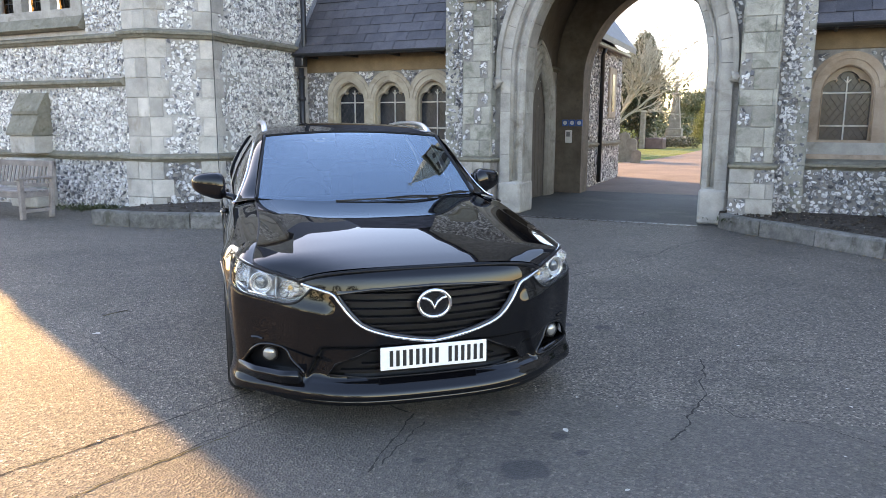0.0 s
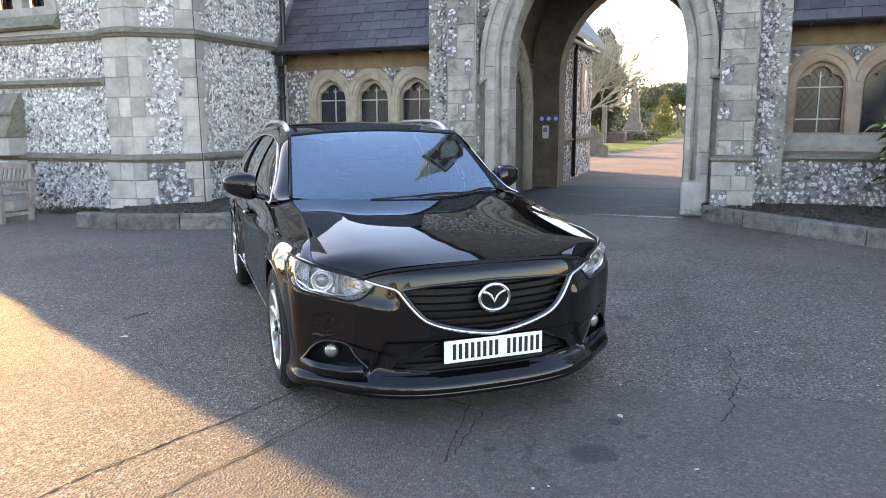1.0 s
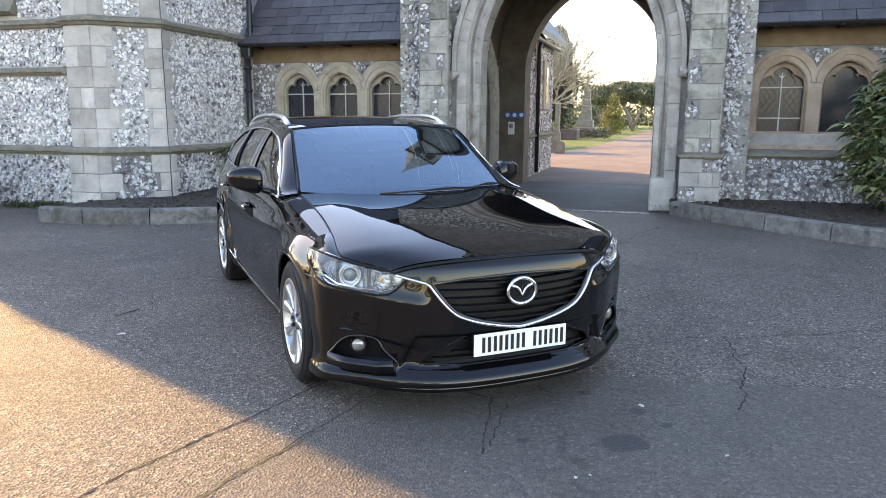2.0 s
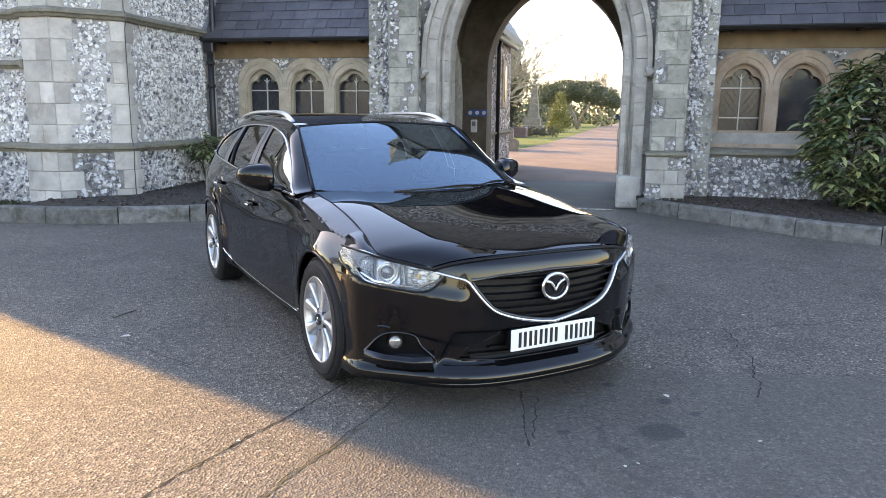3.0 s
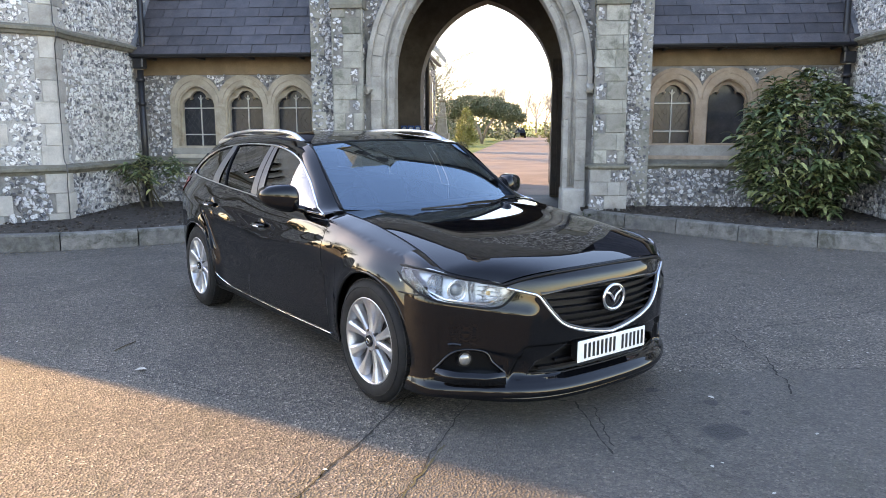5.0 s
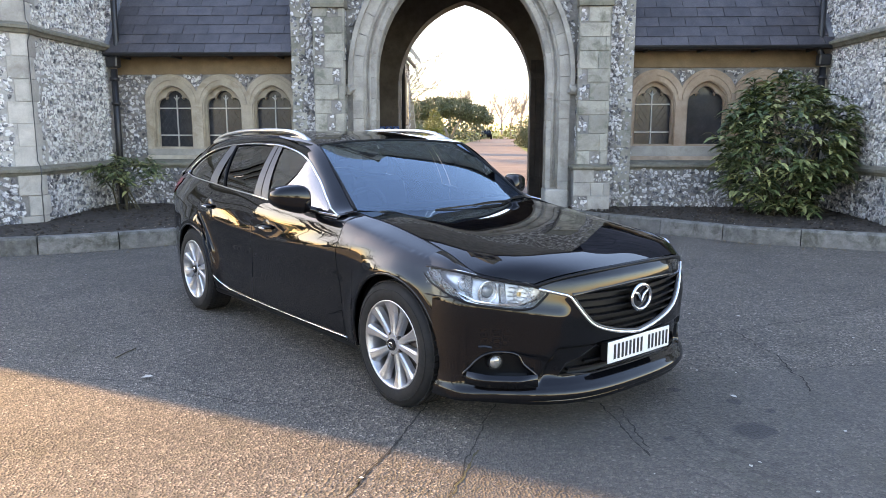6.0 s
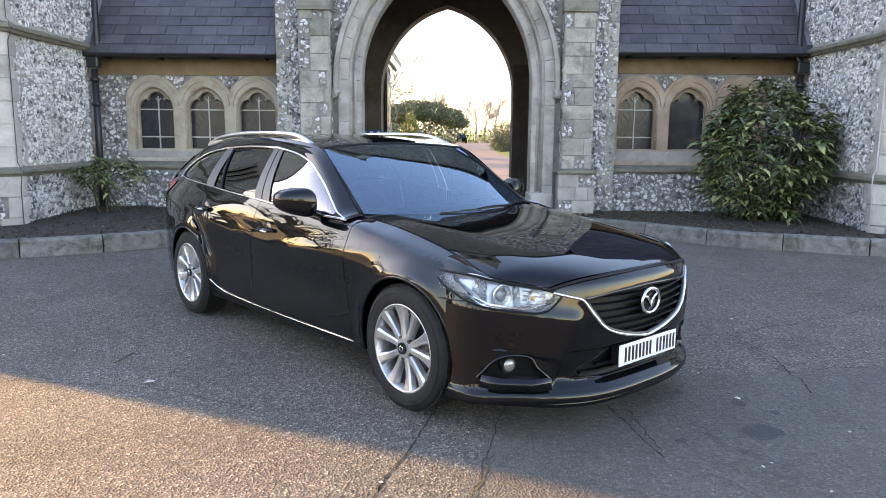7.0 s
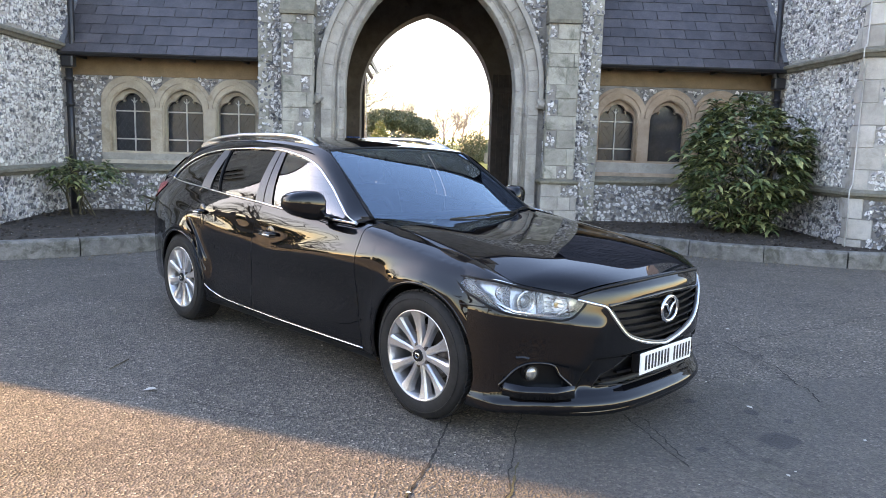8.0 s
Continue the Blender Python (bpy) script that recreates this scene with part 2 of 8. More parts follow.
ASPHALT = asphalt_material()
PAINT = paint_material()
FLINT = flint_material("knapped_flint", ((0.0, (0.05, 0.052, 0.06)), (0.15, (0.16, 0.16, 0.175)), (0.4, (0.43, 0.425, 0.43)), (0.65, (0.65, 0.645, 0.655)), (1.0, (0.77, 0.76, 0.755))))
PALE_FLINT = flint_material("pale_cobble_flint", ((0.0, (0.09, 0.09, 0.10)), (0.08, (0.32, 0.32, 0.33)), (0.25, (0.62, 0.61, 0.60)), (0.5, (0.80, 0.78, 0.76)), (1.0, (0.90, 0.88, 0.85))))
PALE_MORTAR = surface("pale_lime_mortar", (0.33, 0.315, 0.295), (0.54, 0.515, 0.48), 6, 70, 0.95, 0.8, 0.01, stain=(0.22, 0.20, 0.17))
MORTAR = surface("lime_mortar", (0.17, 0.16, 0.15), (0.31, 0.295, 0.275), 6, 70, 0.95, 0.8, 0.01, stain=(0.12, 0.11, 0.09))
STONE = surface("weathered_limestone", (0.26, 0.245, 0.22), (0.44, 0.415, 0.375), 3.5, 120, 0.9, 0.5, 0.006, vary=obj_random, vary_amount=0.2,
                stain=(0.17, 0.15, 0.12), stain_scale=2.2)
CHAPEL_STONE = surface("pale_chapel_limestone", (0.33, 0.31, 0.28), (0.54, 0.505, 0.455), 3.5, 120, 0.9, 0.5, 0.006, vary=obj_random, vary_amount=0.25,
                       stain=(0.25, 0.215, 0.17), stain_scale=2.2)
LICHEN_STONE = surface("lichened_limestone", (0.24, 0.23, 0.20), (0.40, 0.38, 0.33), 4.0, 90, 0.92, 0.6, 0.008, vary=obj_random, vary_amount=0.3,
                       stain=(0.11, 0.12, 0.09), stain_scale=3.5, stain_at=0.5)
CAP_STONE = surface("mossy_string_stone", (0.13, 0.12, 0.09), (0.26, 0.24, 0.19), 5.0, 90, 0.95, 0.6, 0.008, stain=(0.09, 0.085, 0.05), stain_scale=5)
OCHRE = surface("ochre_render", (0.17, 0.118, 0.068), (0.27, 0.19, 0.115), 3.0, 80, 0.9, 0.3, 0.004, stain=(0.2, 0.13, 0.07), stain_scale=2.0)
WARM_STONE = surface("warm_dressed_stone", (0.31, 0.265, 0.205), (0.48, 0.42, 0.335), 4.0, 120, 0.9, 0.4, 0.005, stain=(0.22, 0.17, 0.11), stain_scale=3)
RED_STONE = surface("terracotta_tinted_stone", (0.31, 0.225, 0.16), (0.48, 0.375, 0.285), 4.0, 120, 0.9, 0.4, 0.005, stain=(0.20, 0.15, 0.11), stain_scale=3)
SLATE = surface("roof_slate", (0.045, 0.044, 0.052), (0.088, 0.083, 0.092), 4.0, 50, 0.55, 0.4, 0.004, vary=obj_random, vary_amount=0.28,
                stain=(0.13, 0.10, 0.09), stain_scale=3, stain_at=0.6)
LEAD = surface("lead_flashing", (0.16, 0.17, 0.19), (0.28, 0.29, 0.31), 5, 60, 0.55, 0.2, 0.003, metal=0.4)
BLACK_IRON = plain("black_painted_iron", (0.018, 0.018, 0.02), 0.4)
SOIL = surface("dark_soil", (0.026, 0.020, 0.016), (0.080, 0.062, 0.047), 9, 40, 1.0, 1.0, 0.03)
KERB = surface("concrete_kerb", (0.10, 0.096, 0.088), (0.21, 0.198, 0.18), 9, 75, 0.95, 0.8, 0.008, vary=obj_random, vary_amount=0.25,
               stain=(0.06, 0.06, 0.042), stain_scale=5, stain_at=0.48)
TEAK = surface("weathered_teak", (0.17, 0.145, 0.13), (0.29, 0.25, 0.225), 5, 70, 0.85, 0.4, 0.004, vary=obj_random)
DARK_TIMBER = surface("dark_timber", (0.03, 0.022, 0.017), (0.07, 0.05, 0.04), 6, 60, 0.7, 0.5, 0.006)
# rear wall stone, darkened: the passage's deep shade is put into its colour
SHADED_STONE = surface("shaded_brown_stone", (0.085, 0.068, 0.052), (0.17, 0.14, 0.11), 3.0, 80, 0.92, 0.5, 0.006, stain=(0.05, 0.042, 0.035), stain_scale=1.5)
# vault plaster, with the missing shade of the passage mixed into the brown
SHADED_PLASTER = surface("shaded_vault_plaster", (0.075, 0.06, 0.047), (0.13, 0.108, 0.086), 2, 50, 0.95, 0.4, 0.006)
LEADED = plain("dark_leaded_glass", (0.034, 0.038, 0.046), 0.18, 0.0, 0.4, 25, 0.25)
BAR_METAL = plain("pale_glazing_bar", (0.50, 0.49, 0.46), 0.5, 0.0)
AMBER_GLASS = glass_material("amber_leaded_glass", (0.44, 0.30, 0.15))
GRASS = surface("grass", (0.065, 0.10, 0.018), (0.18, 0.21, 0.045), 1.2, 30, 0.95, 1.0, 0.04)
ROAD = surface("brown_road", (0.13, 0.095, 0.075), (0.21, 0.155, 0.125), 0.8, 60, 0.9, 0.5, 0.01)

# ---- masonry ----
CX = -2.53                                      # the building's axis of symmetry
BLOCKS = {}


def block_mesh(w, h, d, mat):
    """A dressed block: face in the xz plane at y=0, body towards +y, worn arrises."""
    key = (round(w, 2), round(h, 2), round(d, 2), mat.name)
    if key not in BLOCKS:
        w, h, d = key[:3]
        e = 0.008
        vs = [(x, d, z) for x, z in ((0, 0), (w, 0), (w, h), (0, h))]
        vs += [(x, e, z) for x, z in ((0, 0), (w, 0), (w, h), (0, h))]
        vs += [(x, 0, z) for x, z in ((e, e), (w - e, e), (w - e, h - e), (e, h - e))]
        fs = [(8, 9, 10, 11)]
        for i in range(4):
            j = (i + 1) % 4
            fs += [(4 + i, 4 + j, 8 + j, 8 + i), (i, j, 4 + j, 4 + i)]
        me = py_mesh("stone_block", vs, fs)
        me.materials.append(mat)
        BLOCKS[key] = me
    return BLOCKS[key]


def face_matrix(origin, u, n):
    """Local x along u, local y into the wall (-n), local z up."""
    u, n = Vector(u).normalized(), Vector(n).normalized()
    m = Matrix((( u.x, -n.x, 0, origin[0]), (u.y, -n.y, 0, origin[1]), (0, 0, 1, origin[2]), (0, 0, 0, 1)))
    return m


def blocks(parent, origin, u, n, w, h, courses=0.27, lengths=(0.3, 0.5), proud=0.012, depth=0.05, mat=None, name="stone_block", skip=0.0, gap=0.006, seed=1):
    """Courses of dressed blocks on a wall face; returns the gaps left for flint as (x, z, w, h)."""
    r = random.Random(seed)
    m = face_matrix(origin, u, n)
    left = []
    rows = max(1, round(h / courses))
    ch = h / rows
    for i in range(rows):
        x = 0.0
        while x < w - 0.02:
            bw = r.uniform(*lengths)
            if w - x - bw < lengths[0] * 0.6:
                bw = w - x
            if r.random() < skip and bw < w * 0.9:
                left.append((x, i * ch, bw, ch))
            else:
                ob = part_mesh(name, block_mesh(bw - gap, ch - gap, depth, mat or STONE), None, parent)
                ob.matrix_basis = m @ Matrix.Translation((x + gap / 2, -proud - r.uniform(0, 0.004), i * ch + gap / 2))
            x += bw
    return left


def flint_mesh(name, origin, u, n, w, h, keep=None, spacing=0.082, seed=1, high=0.03, mat=None):
    """Flint nodules bedded in a wall face, all as real knobs in one mesh."""
    r = np.random.default_rng(seed)
    cols, rows = int(w / spacing) + 1, int(h / (spacing * 0.86)) + 1
    gx, gz = np.meshgrid(np.arange(cols), np.arange(rows))
    x = ((gx + 0.5 * (gz % 2)) * spacing + r.uniform(-0.3, 0.3, gx.shape) * spacing).ravel()
    z = (gz * spacing * 0.86 + r.uniform(-0.3, 0.3, gx.shape) * spacing).ravel()
    ok = (x > 0.02) & (x < w - 0.02) & (z > 0.02) & (z < h - 0.02)
    x, z = x[ok], z[ok]
    if keep is not None:
        k = np.array([keep(a, b) for a, b in zip(x, z)], bool)
        x, z = x[k], z[k]
    N, K = len(x), 7
    if N == 0:
        return None
    ang = np.linspace(0, 2 * np.pi, K, endpoint=False)[None] + r.uniform(-0.3, 0.3, (N, K))
    size = spacing * r.uniform(0.42, 0.70, (N, 1))
    rad = size * r.uniform(0.72, 1.15, (N, K))
    st, tw = r.uniform(0.7, 1.35, (N, 1)), r.uniform(0, np.pi, (N, 1))
    ex, ez = rad * np.cos(ang) * st, rad * np.sin(ang) / st
    px, pz = ex * np.cos(tw) - ez * np.sin(tw), ex * np.sin(tw) + ez * np.cos(tw)
    hgt = r.uniform(0.35, 1.0, (N, 1)) * high
    tilt = r.uniform(-0.25, 0.25, (N, 2))
    V = np.zeros((N, 2 * K + 1, 3))
    V[:, :K, 0], V[:, :K, 1], V[:, :K, 2] = px, 0.012, pz
    V[:, K:2 * K, 0], V[:, K:2 * K, 2] = px * 0.72, pz * 0.72
    V[:, K:2 * K, 1] = -hgt * 0.85 + (px * tilt[:, :1] + pz * tilt[:, 1:]) * 0.72
    V[:, 2 * K, 1] = -hgt[:, 0] * r.uniform(0.7, 1.15, N)
    V[:, :, 0] += x[:, None]
    V[:, :, 2] += z[:, None]
    m = np.array(face_matrix(origin, u, n))
    P = V.reshape(-1, 3) @ m[:3, :3].T + m[:3, 3]
    f = []
    base = (np.arange(N) * (2 * K + 1))[:, None]
    quads, tris = [], []
    for i in range(K):
        j = (i + 1) % K
        quads.append(base + np.array([[i, j, K + j, K + i]]))
        tris.append(base + np.array([[K + i, K + j, 2 * K]]))
    faces = [tuple(q) for a in quads for q in a.tolist()] + [tuple(q) for a in tris for q in a.tolist()]
    me = bpy.data.meshes.new(name)
    me.from_pydata(P.tolist(), [], faces)
    me.materials.append(mat or FLINT)
    return me


def flints(parent, origin, u, n, w, h, keep=None, spacing=0.077, seed=1, high=0.03):
    pale = parent.name.startswith("wall_chapel") and origin[2] > 0.5
    me = flint_mesh("flint", origin, u, n, w, h, keep, spacing, seed, high, PALE_FLINT if pale else FLINT)
    if me:
        tagged(part_mesh("flint", me, None, parent), kind="stuff")


def structure(name, label, category="wall"):
    return empty(name, label, category, kind="structure")


def quoined_face(parent, P, Q, z0, z1, lq=0.0, rq=0.0, seed=1, mat=None, keep=None, flint=True):
    """A face from P to Q (left to right seen from outside): flint between alternating quoin stones."""
    P, Q = Vector((*P, 0)), Vector((*Q, 0))
    u = (Q - P).normalized()
    n = Vector((u.y, -u.x, 0))
    w = (Q - P).length
    r = random.Random(seed)
    rows = max(1, round((z1 - z0) / 0.29))
    ch = (z1 - z0) / rows
    spans = []
    for i in range(rows):
        a = lq * (1.25 if i % 2 else 0.8) * r.uniform(0.92, 1.1) if lq else 0
        b = rq * (0.8 if i % 2 else 1.25) * r.uniform(0.92, 1.1) if rq else 0
        if a + b > w - 0.1:
            a, b = (w, 0) if i % 2 else (w * 0.5, w * 0.5)
        spans.append((a, w - b))
        for x, bw in ((0, a), (w - b, b)):
            if bw > 0.03:
                ob = part_mesh("quoin", block_mesh(bw - 0.005, ch - 0.006, 0.06, mat or STONE), None, parent)
                ob.matrix_basis = face_matrix((P.x, P.y, z0), u, n) @ Matrix.Translation((x + 0.0025, -0.014 - r.uniform(0, 0.004), i * ch + 0.003))
    if flint:
        def inside(x, z):
            a, b = spans[min(rows - 1, int(z / ch))]
            return a + 0.03 < x < b - 0.03 and (keep is None or keep(x, z))
        flints(parent, (P.x, P.y, z0), u, n, w, z1 - z0, inside, seed=seed)


def prism(name, plan, z0, z1, mat, parent, label=""):
    bm = bmesh.new()
    vs = [bm.verts.new((x, y, z0)) for x, y in plan]
    f = bm.faces.new(vs)
    ext = bmesh.ops.extrude_face_region(bm, geom=[f])
    bmesh.ops.translate(bm, vec=(0, 0, z1 - z0), verts=[v for v in ext["geom"] if isinstance(v, bmesh.types.BMVert)])
    bmesh.ops.recalc_face_normals(bm, faces=bm.faces)
    return part(name, bm, mat, parent, label)


STRING = [(-0.02, -0.05), (0.03, -0.05), (0.055, -0.015), (0.085, 0.0), (0.085, 0.035), (0.0, 0.075), (-0.02, 0.075)]


def string_course(parent, path, z, scale=1.0, name="string_course"):
    prof = [(s * scale, t * scale) for s, t in STRING]
    part(name, sweep_bm([(x, y, z) for x, y in path], prof, up=(0, 0, 1)), CAP_STONE, parent, "mossy moulded stone band")


# ---- the gate ----
GF = 11.45                                      # front face of the gate wall
gate = structure("wall_gate", "flint and limestone gatehouse with a wide pointed archway", "gatehouse")
HALF, ZS, CA = 1.42, 2.35, 0.72
RING = HALF + 0.40
front_open = arch_points(CX, HALF + 0.18, ZS, CA, 16)
outline = [(CX - 2.8, 0), (CX - 2.8, 5.2), (CX, 9.0), (CX + 2.8, 5.2), (CX + 2.8, 0), (CX + HALF + 0.18, 0)] + front_open[::-1] + [(CX - HALF - 0.18, 0)]
part("front_wall", plate_bm(outline, [], GF, 12.0), MORTAR, gate)
rear_open = arch_points(CX, 1.455, 2.4, 0.448, 16)
outline = [(CX - 2.8, 0), (CX - 2.8, 5.2), (CX, 9.0), (CX + 2.8, 5.2), (CX + 2.8, 0), (CX + 1.455, 0)] + rear_open[::-1] + [(CX - 1.455, 0)]
part("rear_wall", plate_bm(outline, [], 15.5, 16.1), SHADED_STONE, gate)
for s in (-1, 1):
    x0, x1 = sorted((CX + s * 2.05, CX + s * 2.8))
    part("side_wall", box_bm(x0, x1, 12.0, 15.5, 0, 5.2), MORTAR, gate)
    quoined_face(gate, (CX + s * 2.05, 12.0) if s < 0 else (CX + s * 2.05, 15.5), (CX + s * 2.05, 15.5) if s < 0 else (CX + s * 2.05, 12.0), 0.0, 2.6, 0.25, 0.25, 31 + s)
    # impost band inside
    string_course(gate, [(CX + s * 2.05, 12.0), (CX + s * 2.05, 15.5)] if s < 0 else [(CX + s * 2.05, 15.5), (CX + s * 2.05, 12.0)], 2.62)
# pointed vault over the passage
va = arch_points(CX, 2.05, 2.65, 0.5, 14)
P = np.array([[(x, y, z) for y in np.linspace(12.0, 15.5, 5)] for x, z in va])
tagged(part_mesh("ceiling", grid_mesh("ceiling", P, True), SHADED_PLASTER, None), "brown plaster vault over the gate passage, darkened as shade", "ceiling", kind="structure")
# gate roof
roofg = structure("roof_gate", "steep slate roof over the gatehouse", "roof")
for s in (-1, 1):
    bm = bmesh.new()
    a, b = (CX + s * 3.0, 5.0), (CX, 9.15)
    vs = [bm.verts.new(p) for p in ((a[0], 11.3, a[1]), (b[0], 11.3, b[1]), (b[0], 16.3, b[1]), (a[0], 16.3, a[1]))]
    f = bm.faces.new(vs)
    ex = bmesh.ops.extrude_face_region(bm, geom=[f])
    bmesh.ops.translate(bm, vec=(0, 0, -0.12), verts=[v for v in ex["geom"] if isinstance(v, bmesh.types.BMVert)])
    bmesh.ops.recalc_face_normals(bm, faces=bm.faces)
    part("slope", bm, SLATE, roofg)
spire = empty("bell_spire", "tall stone bell spire with a cross over the gate gable", "spire")
bm = box_bm(CX - 0.62, CX + 0.62, 11.35, 12.55, 8.3, 9.5, 0.03)
part("belfry", bm, STONE, spire)
for k in (-1, 1):
    part("louvre", box_bm(CX + k * 0.28 - 0.16, CX + k * 0.28 + 0.16, 11.33, 11.36, 8.75, 9.35, 0.01), DARK_TIMBER, spire)
part("cornice", box_bm(CX - 0.7, CX + 0.7, 11.27, 12.63, 9.5, 9.62, 0.03), CAP_STONE, spire)
bm = bmesh.new()
bmesh.ops.create_cone(bm, cap_ends=True, segments=8, radius1=0.72, radius2=0.05, depth=3.4, matrix=pose(CX, 11.95, 11.3, 0, 0, 22.5))
part("pinnacle", bm, STONE, spire)
bm = box_bm(CX - 0.035, CX + 0.035, 11.92, 11.98, 12.9, 13.75, 0.01)
box_bm(CX - 0.22, CX + 0.22, 11.92, 11.98, 13.35, 13.42, 0.01, bm)
part("cross_finial", bm, STONE, spire)


def arch_path(half, c, zs, n=20, foot=0.0):
    pts = arch_points(CX, half, zs, c, n)
    return [(CX - half, foot)] + pts + [(CX + half, foot)]


def ring_stones(parent, half_in, half_out, zs, c, y0, y1, step=0.30, mat=None, seed=5, chamfer=0.0):
    """Voussoirs and jamb stones between two concentric pointed outlines, each its own block."""
    r = random.Random(seed)
    zones = []
    z = 0.0
    while z < zs - 0.05:
        h = min(step * r.uniform(0.85, 1.2), zs - z)
        if zs - z - h < 0.12:
            h = zs - z
        zones.append(("j", z, z + h))
        z += h
    ri, ro = half_in + c, half_out + c
    top = math.acos(c / ri)
    nv = max(4, round(ri * top / step))
    for s in (-1, 1):
        for kind, a, b in zones + [("v", i, i + 1) for i in range(nv)]:
            if kind == "j":
                quad = [(half_in, a + 0.003), (half_out, a + 0.003), (half_out, b - 0.003), (half_in, b - 0.003)]
                poly = quad
            else:
                a0, a1 = top * a / nv + 0.002, top * b / nv - 0.002
                to = math.acos(c / ro)
                sc = to / top
                inner = [(ri * math.cos(t) - c, zs + ri * math.sin(t)) for t in (a0, (a0 + a1) / 2, a1)]
                outer = [(ro * math.cos(t * sc) - c, zs + ro * math.sin(t * sc)) for t in (a1, (a0 + a1) / 2, a0)]
                poly = inner[:1] + outer[::-1] + inner[:0:-1]
            poly = [(CX + s * x, z) for x, z in poly]
            bm = bmesh.new()
            k = len(poly)
            jut = r.uniform(0, 0.004)
            fr = [bm.verts.new((x, y0 - jut, z)) for x, z in poly]
            bk = [bm.verts.new((x, y1, z)) for x, z in poly]
            bm.faces.new(fr)
            for i in range(k):
                bm.faces.new((fr[i], fr[(i + 1) % k], bk[(i + 1) % k], bk[i]))
            bmesh.ops.recalc_face_normals(bm, faces=bm.faces)
            part("arch_stone", bm, mat or STONE, parent)


def moulding(parent, half, c, zs, y, r, foot=0.0, name="arch_moulding", mat=None, n=24):
    path = [(x, y, z) for x, z in arch_path(half, c, zs, n, foot)]
    part(name, sweep_bm(path, circle_profile(r, 8), up=(0, 1, 0), smooth=True), mat or STONE, parent)


arch = structure("trim_arch", "moulded limestone surround of the pointed archway", "arch")
ring_stones(arch, HALF + 0.19, HALF + 0.36, ZS, CA, 11.40, 11.75, 0.33, STONE, 3)
ring_stones(arch, HALF, HALF + 0.185, ZS, CA, 11.52, 12.02, 0.36, STONE, 4)
moulding(arch, HALF + 0.185, CA, ZS, 11.47, 0.045, 0.55)
moulding(arch, HALF + 0.10, CA, ZS, 11.53, 0.03, 0.55)
moulding(arch, HALF + 0.01, CA, ZS, 11.56, 0.03, 0.55)
hood = [(x, 11.37, z) for x, z in arch_points(CX, HALF + 0.39, ZS, CA, 24)]
hood = [(hood[0][0], 11.37, ZS - 0.16)] + hood + [(hood[-1][0], 11.37, ZS - 0.16)]
part("hood_mould", sweep_bm(hood, [(-0.04, -0.05), (0.035, -0.05), (0.05, 0.01), (0.02, 0.06), (-0.04, 0.06)], up=(0, 1, 0)), STONE, arch)
for s in (-1, 1):
    bm = bmesh.new()
    bmesh.ops.create_icosphere(bm, subdivisions=2, radius=0.085, matrix=pose(CX + s * (HALF + 0.40), 11.36, ZS - 0.2))
    for v in bm.verts:
        v.co += v.normal * 0.022 * math.sin(v.co.z * 90) * math.cos(v.co.x * 80)
    part("label_stop", bm, STONE, arch, "carved stone foliage boss")
    # plinth blocks at the jamb foot
    part("jamb_foot", box_bm(*sorted((CX + s * (HALF - 0.02), CX + s * (HALF + 0.38))), 11.36, 12.03, 0, 0.52, 0.03), STONE, arch)

# flint above and beside the arch
def gate_flint(x, z):
    X = x + CX - 2.8
    d = abs(X - CX)
    if d > 2.78 or (1.82 < d < 2.42 and z < 3.6):
        return False
    half_here = HALF + 0.44
    if z < ZS:
        return d > half_here
    return math.hypot(d + CA, z - ZS) > half_here + CA and z < 5.2
flints(gate, (CX - 2.8, GF, 0), (1, 0, 0), (0, -1, 0), 5.6, 5.2, gate_flint, seed=11)

